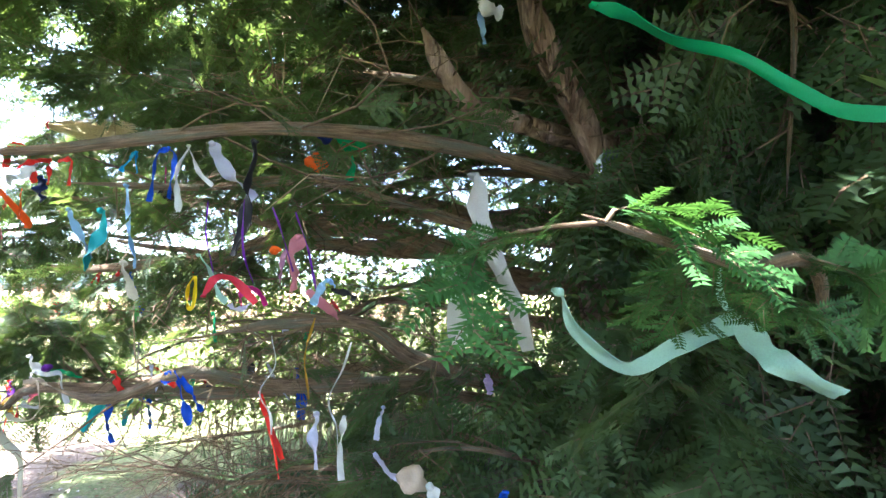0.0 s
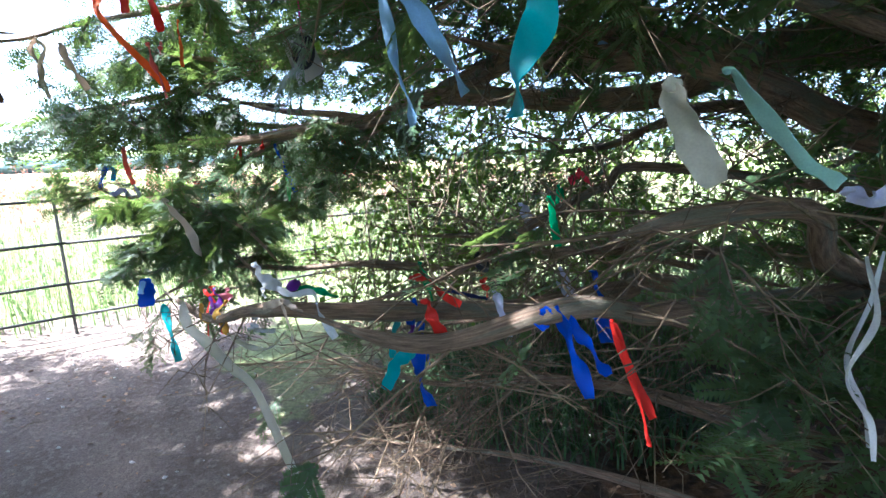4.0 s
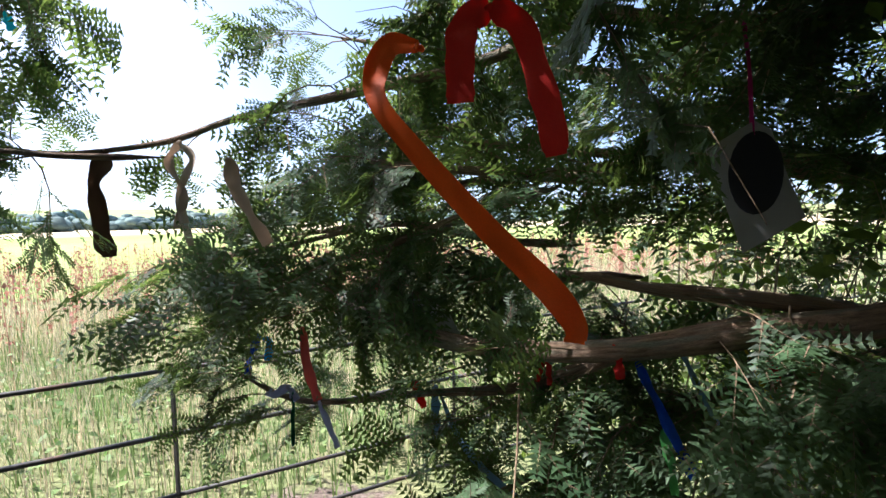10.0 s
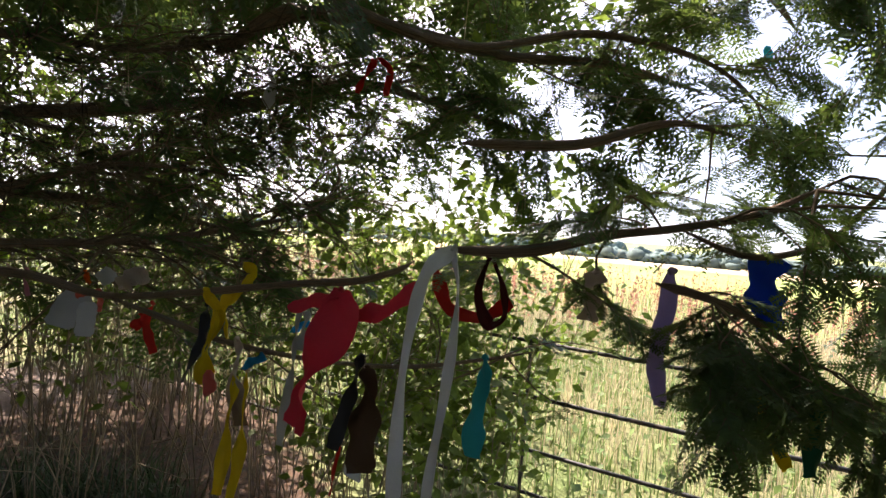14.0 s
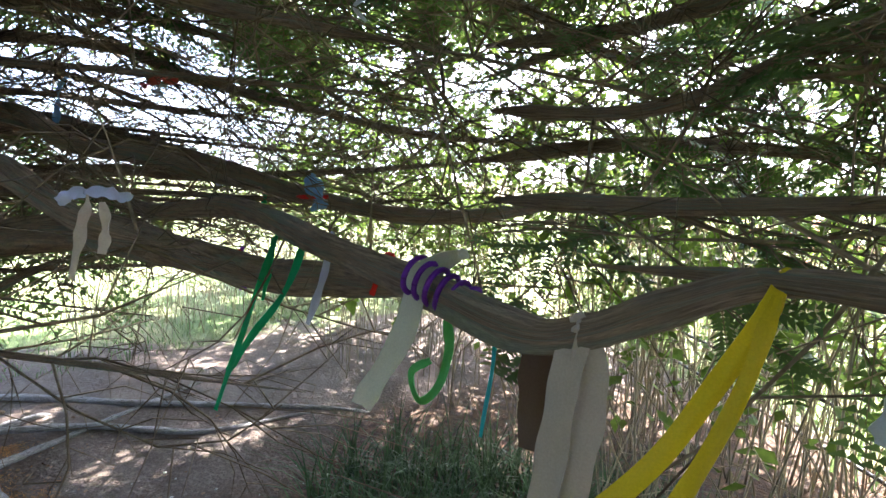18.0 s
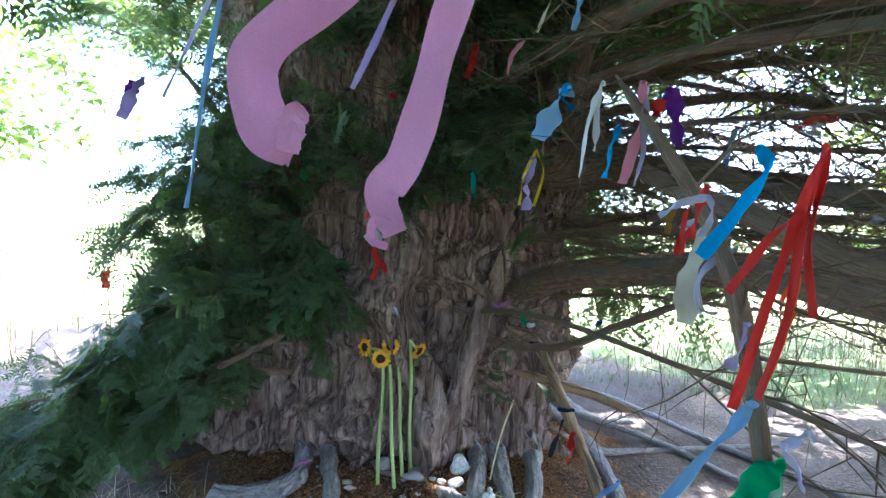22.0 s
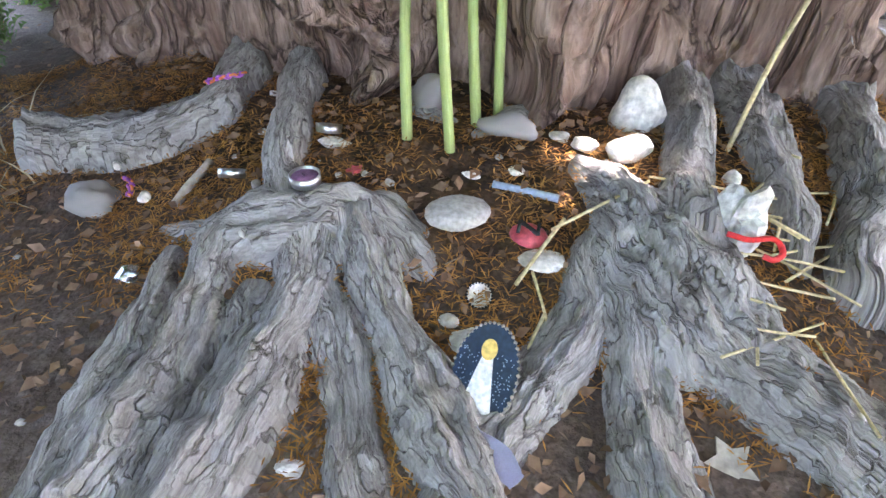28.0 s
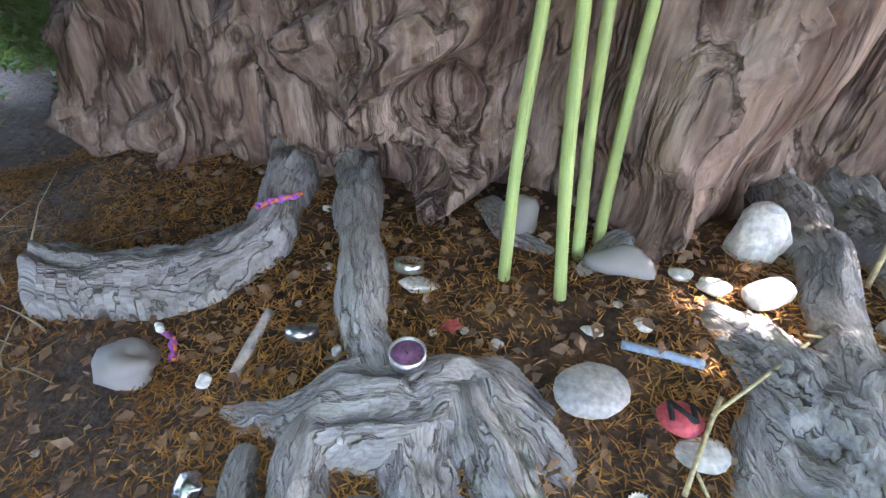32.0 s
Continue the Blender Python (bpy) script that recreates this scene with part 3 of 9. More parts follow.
    if bt.n:
        part("twig", bt, M_TWIG, limb, kind="stuff")
    if bf.n:
        part("foliage", bf, M_NEEDLE_NEW if young else M_NEEDLE, limb, "fresh green yew needles" if young else "", kind="stuff")
    return limb

def lattice(aa, hh, around, up, rng):
    """Smooth noise on a bole, closed round it."""
    g = rng.uniform(-1, 1, (up + 3, around))
    u = (aa / (2 * math.pi) * around) % around
    v = np.clip((hh - hh.min()) / (hh.max() - hh.min()), 0, 1) * up
    i, j = np.floor(u).astype(int) % around, np.floor(v).astype(int)
    fu, fv = u - np.floor(u), v - j
    fu, fv = fu * fu * (3 - 2 * fu), fv * fv * (3 - 2 * fv)
    k = (i + 1) % around
    return (g[j, i] * (1 - fu) + g[j, k] * fu) * (1 - fv) + (g[j + 1, i] * (1 - fu) + g[j + 1, k] * fu) * fv

def trunk(tree, at, radius, height, seed, hollow=None, lean=(0, 0), wide=1.0, flare=0.3, A=380, H=230):
    """A broad yew bole of fused stems, with folds, burrs and dark hollows."""
    rng = np.random.default_rng(seed)
    a = np.linspace(0, 2 * math.pi, A, endpoint=False)
    h = np.linspace(-0.12, height, H)
    aa, hh = np.meshgrid(a, h)
    r = radius * (1 + flare * np.exp(-np.maximum(hh, 0) / 0.25) - 0.1 * np.exp(-((hh - 0.9) / 0.5) ** 2))
    m = height / 3.5
    w = aa + 0.22 * lattice(aa, hh, 9, int(9 * m), rng) + 0.08 * lattice(aa, hh, 26, int(24 * m), rng)
    def ridge(around, up, src):
        return 1 - 2 * np.abs(lattice(src, hh, around, int(up * m), rng)) ** 0.75
    r += radius * (0.15 * ridge(11, 2, w) + 0.15 * ridge(23, 4, w) + 0.08 * ridge(48, 8, w) + 0.035 * ridge(100, 16, w) + 0.013 * ridge(170, 40, w))
    r += radius * 0.05 * lattice(aa, hh, 14, int(16 * m), rng)
    for q in range(70):
        ca, ch, k = rng.uniform(0, 6.28), rng.uniform(0, height), rng.uniform(0.03, 0.07)
        da = (aa - ca + math.pi) % (2 * math.pi) - math.pi
        d = np.sqrt((da * radius / k) ** 2 + ((hh - ch) / (k * 1.5)) ** 2)
        r += 0.04 * np.exp(-d ** 2) - 0.022 * np.exp(-((d - 1.5) / 0.4) ** 2)
    for (ca, ch, wa, wh, dp) in hollow or ():
        da = (aa - ca + math.pi) % (2 * math.pi) - math.pi
        r -= dp * np.exp(-((da / wa) ** 2 + ((hh - ch) / wh) ** 2) ** 2)
    x = at[0] + wide * r * np.cos(aa) + lean[0] * hh
    y = at[1] + r * np.sin(aa) + lean[1] * hh
    b = Build()
    i = np.arange(H - 1)[:, None] * A
    j = np.arange(A)[None]
    k = (j + 1) % A
    b.add(np.stack([x, y, hh], -1).reshape(-1, 3), np.stack([i + j, i + k, i + A + k, i + A + j], -1).reshape(-1, 4))
    top = b.n - A
    b.f.append(np.arange(top, top + A)[None])
    return part("trunk", b, M_BARK, tree, "fluted reddish-grey yew bark")

# ---------- the south yew (with the sunflowers) ----------
yew_s = yew("yew_tree", "ancient yew with a broad fluted reddish bole and exposed grey roots", TRUNK_S)
trunk(yew_s, (TRUNK_S[0] + 0.12, TRUNK_S[1]), 0.72, 3.6, 3, wide=1.45, flare=0.04, hollow=[(1.95, 0.95, 0.13, 0.22, 0.3), (1.9, 1.6, 0.12, 0.25, 0.2), (1.5, 0.3, 0.06, 0.12, 0.1)], lean=(0.02, -0.03))
# main limbs towards the west and north-west
bough(yew_s, [(-3.795, -2.086, 1.098), (-4.017, -1.665, 1.258), (-4.287, -1.198, 1.358), (-4.465, -0.737, 1.429), (-4.560, -0.331, 1.402), (-4.623, -0.016, 1.374), (-4.639, 0.253, 1.395), (-4.547, 0.563, 1.429)], 0.09, 0.033, twigs=4, twig=0.5, fronds=0, bare=7, seed=1, start=0.3, lift=0.35)
bough(yew_s, [(-4.018, -1.915, 2.177), (-4.129, -1.398, 1.896), (-4.193, -0.800, 1.694), (-4.216, -0.380, 1.613), (-4.252, -0.080, 1.526), (-4.320, 0.110, 1.490)], 0.05, 0.02, twigs=4, twig=0.6, fronds=0, bare=6, seed=2)
bough(yew_s, [(-4.679, -1.288, 1.547), (-4.664, -0.711, 1.494), (-4.614, -0.125, 1.538), (-4.457, 0.408, 1.509), (-4.344, 0.711, 1.502), (-4.315, 0.865, 1.482), (-4.321, 0.930, 1.493), (-4.330, 0.994, 1.525), (-4.352, 1.059, 1.553), (-4.364, 1.118, 1.556), (-4.397, 1.179, 1.535), (-4.484, 1.236, 1.498)], 0.032, 0.008, twigs=5, twig=0.3, fronds=0, bare=5, seed=3, start=0.1, lift=0.35)
bough(yew_s, [(-4.458, 0.884, 1.534), (-4.301, 1.159, 1.564), (-4.307, 1.340, 1.513), (-4.110, 1.572, 1.556), (-3.979, 1.732, 1.594), (-3.858, 1.835, 1.623), (-3.742, 1.910, 1.644), (-3.653, 1.961, 1.673), (-3.611, 1.984, 1.696)], 0.011, 0.005, twigs=16, twig=0.25, fronds=1, bare=3, seed=4, droop=0.2, size=0.6, rooted=False)
bough(yew_s, [(-4.307, 1.340, 1.513), (-4.214, 1.508, 1.472), (-4.124, 1.660, 1.436), (-4.074, 1.874, 1.403), (-4.028, 2.088, 1.397), (-3.946, 2.261, 1.437), (-3.877, 2.375, 1.477)], 0.009, 0.004, twigs=10, twig=0.25, fronds=1, bare=3, seed=5, droop=0.2, size=0.6, rooted=False)
bough(yew_s, [(-4.503, -1.744, 1.813), (-4.730, -1.341, 1.769), (-4.880, -0.864, 1.678), (-4.996, -0.422, 1.573), (-5.115, -0.134, 1.518), (-5.272, 0.040, 1.497), (-5.609, 0.251, 1.533), (-5.994, 0.358, 1.622)], 0.05, 0.02, twigs=14, twig=0.5, fronds=0, bare=8, seed=6, lift=0.35)
bough(yew_s, [(-4.853, -1.883, 2.233), (-5.194, -1.333, 2.060), (-5.506, -0.821, 1.926), (-5.873, -0.406, 1.836), (-6.441, 0.063, 1.841)], 0.035, 0.01, twigs=34, twig=0.9, fronds=0, bare=9, seed=7, droop=0.15)
bough(yew_s, [(-4.630, -1.552, 2.363), (-5.109, -0.735, 2.370), (-5.491, -0.167, 2.346), (-5.710, 0.076, 2.325), (-5.994, 0.416, 2.145), (-6.494, 0.807, 2.169)], 0.045, 0.012, twigs=30, twig=0.8, fronds=1, bare=8, seed=8, droop=0.2)
bough(yew_s, [(-4.887, -2.036, 1.610), (-5.321, -1.562, 1.601), (-5.939, -1.048, 1.662), (-6.598, -0.497, 1.761)], 0.04, 0.012, twigs=30, twig=0.9, fronds=0, bare=8, seed=9, droop=0.1)
bough(yew_s, [(-4.058, -0.962, 2.323), (-4.340, -0.855, 2.337), (-4.589, -0.745, 2.288), (-4.928, -0.531, 2.226)], 0.05, 0.018, twigs=18, twig=0.7, fronds=0, bare=8, seed=10)
bough(yew_s, [(-4.314, -1.325, 1.813), (-4.511, -0.912, 1.706), (-4.637, -0.605, 1.667), (-4.762, -0.296, 1.582)], 0.045, 0.022, twigs=16, twig=0.6, fronds=0, bare=7, seed=11)
# slanting stripped branch by the hollow and the leaning stem above it
bough(yew_s, [(-3.746, -1.739, 0.960), (-3.897, -1.665, 0.900), (-3.956, -1.422, 0.794), (-3.987, -1.248, 0.716), (-4.012, -1.099, 0.652), (-4.039, -0.901, 0.568), (-4.039, -0.752, 0.520)], 0.03, 0.02, twigs=2, twig=0.2, fronds=0, bare=1, seed=14, mat=M_STRIPPED, knob=0.1, rooted=False)
bough(yew_s, [(-3.405, -1.681, 0.275), (-3.516, -1.770, 0.597), (-3.596, -1.792, 0.962), (-3.690, -1.869, 1.201), (-3.785, -1.929, 1.453), (-3.889, -2.008, 1.752)], 0.075, 0.05, twigs=8, twig=0.5, fronds=0, bare=4, seed=15, mat=M_BARK, rooted=False)
bough(yew_s, [(-3.966, 0.211, 1.128), (-3.941, 0.177, 1.339), (-3.917, 0.148, 1.484), (-3.902, 0.102, 1.567), (-3.883, 0.026, 1.657), (-3.854, -0.082, 1.766), (-3.824, -0.242, 1.905)], 0.014, 0.012, twigs=8, twig=0.35, fronds=0, bare=3, seed=16, rooted=False)
bough(yew_s, [(-3.814, -1.866, 0.668), (-4.006, -1.695, 0.675), (-4.175, -1.619, 0.655), (-4.389, -1.443, 0.633)], 0.028, 0.02, twigs=3, twig=0.4, fronds=0, bare=2, seed=18, mat=M_STRIPPED, rooted=False)
# the curtain of shoots on the east side of the bole
bough(yew_s, [(-2.233, -1.267, 0.490), (-2.030, -1.100, 0.612), (-1.817, -0.982, 0.573), (-1.687, -0.923, 0.496)], 0.012, 0.006, twigs=24, twig=0.3, fronds=6, seed=20, droop=0.35, size=0.8, rooted=False)
bough(yew_s, [(-2.327, -1.422, 0.557), (-2.084, -1.211, 0.732), (-1.879, -1.059, 0.744), (-1.696, -0.953, 0.722)], 0.025, 0.006, twigs=26, twig=0.32, fronds=6, seed=21, droop=0.35, size=0.8, rooted=False)
bough(yew_s, [(-2.344, -1.728, 0.635), (-2.226, -1.562, 0.855), (-2.077, -1.415, 0.994), (-1.895, -1.328, 1.021)], 0.025, 0.008, twigs=28, twig=0.4, fronds=6, seed=22, droop=0.35, size=0.8)
bough(yew_s, [(-2.273, -1.922, 0.914), (-2.190, -1.785, 1.187), (-2.016, -1.695, 1.352), (-1.830, -1.550, 1.371)], 0.03, 0.008, twigs=30, twig=0.45, fronds=6, seed=23, droop=0.35, size=0.8)
bough(yew_s, [(-2.458, -1.891, 1.508), (-2.292, -1.729, 1.882), (-2.116, -1.642, 2.121), (-1.960, -1.554, 2.338)], 0.03, 0.01, twigs=30, twig=0.45, fronds=6, seed=24, droop=0.35, size=0.8)
bough(yew_s, [(-2.480, -1.872, 1.238), (-2.597, -1.701, 1.293), (-2.696, -1.548, 1.259)], 0.012, 0.005, twigs=9, twig=0.22, fronds=6, seed=26, size=0.6, droop=0.2, young=True)
bough(yew_s, [(-2.248, -1.828, 1.898), (-2.536, -1.698, 2.024), (-2.842, -1.547, 2.028)], 0.015, 0.005, twigs=20, twig=0.35, fronds=6, seed=27, droop=0.35, size=0.8)
bough(yew_s, [(-3.553, -1.820, 0.710), (-3.625, -1.683, 0.737), (-3.724, -1.651, 0.734)], 0.012, 0.005, twigs=12, twig=0.22, fronds=6, seed=28, size=0.6, droop=0.3)
bough(yew_s, [(-3.966, -1.636, 1.822), (-3.979, -1.456, 2.167), (-4.058, -1.372, 2.464), (-4.179, -1.285, 2.734)], 0.06, 0.03, twigs=24, twig=0.5, fronds=2, bare=5, seed=30, droop=0.5)
bough(yew_s, [(-3.363, -1.752, 1.811), (-3.428, -1.563, 2.028), (-3.483, -1.472, 2.207)], 0.03, 0.01, twigs=22, twig=0.35, fronds=5, seed=31, droop=0.5)
bough(yew_s, [(-3.932, -1.580, 0.898), (-4.230, -1.382, 1.075), (-4.424, -1.186, 1.230), (-4.527, -0.988, 1.319)], 0.03, 0.008, twigs=14, twig=0.5, fronds=0, bare=7, seed=12)
bough(yew_s, [(-2.428, -1.816, 1.675), (-2.244, -1.566, 1.631), (-2.081, -1.355, 1.498), (-1.907, -1.233, 1.306)], 0.02, 0.006, twigs=30, twig=0.35, fronds=6, seed=32, droop=0.4, size=0.8)
bough(yew_s, [(-2.537, -1.660, 1.318), (-2.412, -1.412, 1.231), (-2.248, -1.257, 1.122), (-2.073, -1.147, 0.989)], 0.02, 0.006, twigs=30, twig=0.35, fronds=6, seed=33, droop=0.4, size=0.8)
bough(yew_s, [(-2.577, -1.923, 2.071), (-2.436, -1.664, 1.944), (-2.283, -1.509, 1.823), (-2.098, -1.358, 1.757)], 0.02, 0.006, twigs=30, twig=0.35, fronds=6, seed=34, droop=0.4, size=0.8)
bough(yew_s, [(-2.642, -1.498, 0.938), (-2.500, -1.304, 0.875), (-2.360, -1.162, 0.809), (-2.163, -1.059, 0.732)], 0.018, 0.006, twigs=26, twig=0.3, fronds=6, seed=35, droop=0.35, size=0.8, rooted=False)
bough(yew_s, [(-2.702, -1.682, 1.535), (-2.690, -1.534, 1.330), (-2.736, -1.467, 1.211)], 0.012, 0.005, twigs=12, twig=0.22, fronds=7, seed=36, droop=0.5, size=0.7)
bough(yew_s, [(-2.3, -2.6, 1.1), (-1.7, -2.55, 1.0), (-1.2, -2.6, 0.7)], 0.02, 0.006, twigs=34, twig=0.45, fronds=8, seed=37, droop=0.9)
bough(yew_s, [(-2.3, -2.8, 0.7), (-1.8, -2.7, 0.6), (-1.4, -2.7, 0.4)], 0.02, 0.006, twigs=30, twig=0.4, fronds=8, seed=38, droop=0.7)
bough(yew_s, [(-2.25, -2.0, 0.75), (-1.95, -1.75, 0.7), (-1.7, -1.6, 0.5)], 0.016, 0.005, twigs=24, twig=0.35, fronds=6, seed=39, droop=0.6, size=0.8)
bough(yew_s, [(-2.2, -2.3, 0.5), (-1.85, -2.1, 0.5), (-1.55, -2.0, 0.35)], 0.016, 0.005, twigs=24, twig=0.35, fronds=6, seed=41, droop=0.6, size=0.8)
# spreading crown
crown = np.random.default_rng(40)
for i in range(12):
    a = 2 * math.pi * (i + 0.5 * crown.random()) / 12
    c, s = math.cos(a), math.sin(a)
    ln, z0 = crown.uniform(2.6, 3.9), crown.uniform(2.5, 3.4)
    bough(yew_s, [(TRUNK_S[0] + 0.6 * c, TRUNK_S[1] + 0.6 * s, z0), (TRUNK_S[0] + 0.5 * ln * c, TRUNK_S[1] + 0.5 * ln * s, z0 + 0.55), (TRUNK_S[0] + ln * c, TRUNK_S[1] + ln * s, z0 + 0.45)],
          0.1, 0.02, twigs=20, twig=0.9, fronds=9, seed=50 + i, coarse=True, size=1.4, start=0.1, lift=0.4)

# ---------- the north yew (ribbon branches over the path) ----------
yew_n = yew("yew_tree", "old yew with low ribbon-hung branches over the path", TRUNK_N)
trunk(yew_n, TRUNK_N, 0.7, 3.4, 8, lean=(0.02, 0.03), A=260, H=170)
bough(yew_n, [(0.946, 2.419, 0.752), (0.697, 2.174, 1.341), (0.540, 2.025, 1.647), (0.403, 1.978, 1.975), (0.258, 1.928, 2.215), (0.147, 1.930, 2.488)], 0.055, 0.04, twigs=8, twig=0.6, fronds=0, bare=4, seed=101, mat=M_BARK, start=0.4)
bough(yew_n, [(0.450, 2.230, 2.019), (0.216, 2.123, 2.044), (0.065, 2.069, 2.063), (-0.043, 2.018, 2.165), (-0.129, 2.018, 2.320)], 0.04, 0.03, twigs=8, twig=0.5, fronds=0, bare=4, seed=102, mat=M_BARK)
bough(yew_n, [(1.511, 3.153, 1.492), (0.876, 3.034, 1.523), (0.370, 2.917, 1.496), (0.008, 2.809, 1.628), (-0.324, 2.700, 1.724), (-0.698, 2.588, 1.715), (-0.990, 2.481, 1.774)], 0.09, 0.02, twigs=26, twig=0.7, fronds=0, bare=8, seed=103)
bough(yew_n, [(0.862, 2.439, 1.841), (0.253, 2.121, 1.897), (0.017, 1.914, 1.895), (-0.253, 1.755, 1.888), (-0.504, 1.647, 1.864), (-0.738, 1.589, 1.817), (-0.990, 1.580, 1.780), (-1.242, 1.623, 1.787)], 0.03, 0.01, twigs=26, twig=0.45, fronds=1, bare=5, seed=104, droop=0.15, size=0.55)
bough(yew_n, [(0.885, 2.726, 1.140), (0.316, 2.407, 1.102), (-0.117, 2.196, 1.222), (-0.286, 1.993, 1.358), (-0.498, 1.887, 1.367), (-0.654, 1.832, 1.341)], 0.04, 0.012, twigs=26, twig=0.5, fronds=1, bare=6, seed=105, droop=0.15, size=0.55)
bough(yew_n, [(0.840, 2.621, 1.012), (0.207, 2.404, 1.125), (-0.156, 2.193, 1.145), (-0.527, 1.982, 1.169), (-0.708, 1.778, 1.243), (-0.948, 1.819, 1.157), (-1.232, 1.960, 1.155)], 0.035, 0.01, twigs=24, twig=0.45, fronds=1, bare=6, seed=106, droop=0.2, size=0.55)
bough(yew_n, [(0.101, 2.425, 2.279), (-0.334, 2.412, 2.324), (-0.805, 2.498, 2.347), (-1.507, 2.678, 2.409)], 0.03, 0.01, twigs=28, twig=0.45, fronds=5, bare=4, seed=107, droop=0.25)
bough(yew_n, [(0.208, 2.416, 1.691), (-0.220, 2.305, 1.785), (-0.505, 2.197, 1.847), (-0.895, 2.184, 1.810), (-1.457, 2.267, 1.830)], 0.03, 0.01, twigs=28, twig=0.5, fronds=2, bare=6, seed=108, droop=0.2)
# hanging shoots by the bole
bough(yew_n, [(0.367, 0.992, 1.517), (0.240, 0.909, 1.523), (0.151, 0.857, 1.537), (0.063, 0.825, 1.556)], 0.009, 0.003, twigs=5, twig=0.13, fronds=7, seed=112, size=0.33, young=True, droop=0.25, clear=0.2)
bough(yew_n, [(0.947, 1.562, 1.522), (0.674, 1.566, 1.440), (0.465, 1.671, 1.345)], 0.012, 0.004, twigs=10, twig=0.25, fronds=7, seed=114, droop=0.5)
bough(yew_n, [(1.287, 1.917, 2.283), (1.059, 1.824, 2.164), (0.935, 1.833, 2.001)], 0.02, 0.006, twigs=30, twig=0.5, fronds=6, bare=3, seed=115, droop=0.8)
bough(yew_n, [(0.888, 2.024, 2.159), (0.660, 1.931, 2.028), (0.456, 1.838, 1.893)], 0.02, 0.006, twigs=8, twig=0.3, fronds=10, seed=116, droop=0.6)
bough(yew_n, [(1.134, 1.783, 1.198), (0.842, 1.835, 1.147), (0.635, 1.887, 1.096), (0.360, 1.938, 1.074)], 0.015, 0.005, twigs=12, twig=0.4, fronds=4, seed=117, droop=0.4)
bough(yew_n, [(0.251, 2.111, 1.384), (0.058, 2.003, 1.322), (-0.081, 1.948, 1.262)], 0.012, 0.005, twigs=8, twig=0.3, fronds=5, seed=118, droop=0.5)
bough(yew_n, [(0.417, 1.923, 0.956), (0.076, 1.888, 1.026), (-0.117, 1.910, 1.008)], 0.012, 0.005, twigs=7, twig=0.35, fronds=4, seed=119, droop=0.5)
# limbs that cross above the path towards the field
bough(yew_n, [(0.875, 4.128, 1.930), (0.422, 4.049, 1.860), (-0.094, 3.995, 1.722), (-0.591, 3.981, 1.717), (-0.984, 3.936, 1.746), (-1.298, 3.945, 1.739), (-1.624, 3.924, 1.626), (-1.923, 3.874, 1.589), (-2.276, 3.812, 1.533), (-2.660, 3.859, 1.507), (-3.014, 3.934, 1.571), (-3.331, 4.026, 1.678)], 0.085, 0.012, twigs=16, twig=0.5, fronds=3, seed=120, start=0.45, droop=0.3)
bough(yew_n, [(0.795, 3.923, 1.983), (0.270, 3.830, 1.899), (-0.178, 3.904, 2.001), (-0.627, 3.953, 2.014), (-0.910, 3.992, 1.910), (-1.140, 3.984, 1.803), (-1.379, 3.956, 1.703)], 0.1, 0.05, twigs=10, twig=0.5, fronds=1, seed=121, bare=4)
bough(yew_n, [(-1.787, 3.895, 1.601), (-2.186, 3.874, 1.524), (-2.506, 3.945, 1.366), (-2.884, 4.121, 1.239), (-3.409, 4.132, 1.150), (-3.790, 4.161, 1.246)], 0.025, 0.008, twigs=24, twig=0.35, fronds=7, seed=122, droop=0.3, bare=4, size=0.75)
bough(yew_n, [(-1.568, 3.916, 1.573), (-1.862, 3.945, 1.437), (-2.120, 3.979, 1.305), (-2.546, 3.952, 1.030), (-2.847, 3.766, 0.879)], 0.02, 0.007, twigs=24, twig=0.3, fronds=7, seed=123, droop=0.35, bare=4, size=0.75)
bough(yew_n, [(-2.419, 4.231, 1.984), (-2.784, 4.151, 1.868), (-3.087, 4.079, 1.751), (-3.301, 4.043, 1.722)], 0.02, 0.006, twigs=12, twig=0.3, fronds=6, seed=124, droop=0.3)
bough(yew_n, [(-1.253, 4.290, 2.018), (-1.869, 4.327, 2.070), (-2.466, 4.368, 2.124), (-2.913, 4.327, 2.190)], 0.03, 0.008, twigs=14, twig=0.4, fronds=6, seed=125, droop=0.3)
bough(yew_n, [(-0.315, 2.483, 1.083), (-0.503, 2.407, 1.086), (-0.789, 2.262, 1.076), (-1.020, 2.134, 1.104), (-1.179, 2.047, 1.128), (-1.303, 2.032, 1.133), (-1.443, 2.127, 1.091), (-1.676, 2.330, 0.989), (-1.931, 2.549, 0.956), (-2.199, 2.772, 0.945)], 0.03, 0.008, twigs=18, twig=0.3, fronds=0, bare=6, seed=126, droop=0.2, size=0.55)
bough(yew_n, [(-0.211, 3.102, 1.382), (-0.493, 2.842, 1.334), (-0.698, 2.688, 1.252), (-0.818, 2.650, 1.173), (-0.988, 2.701, 1.057), (-1.222, 2.745, 0.951), (-1.582, 2.872, 0.824)], 0.02, 0.007, twigs=18, twig=0.4, fronds=1, bare=5, seed=127, droop=0.2, size=0.55)
bough(yew_n, [(0.597, 3.605, 0.923), (0.142, 3.552, 0.949), (-0.314, 3.505, 0.996), (-0.654, 3.448, 0.955), (-0.867, 3.543, 1.020), (-1.350, 3.581, 1.010)], 0.05, 0.012, twigs=24, twig=0.6, fronds=1, bare=6, seed=128, droop=0.15, size=0.55)
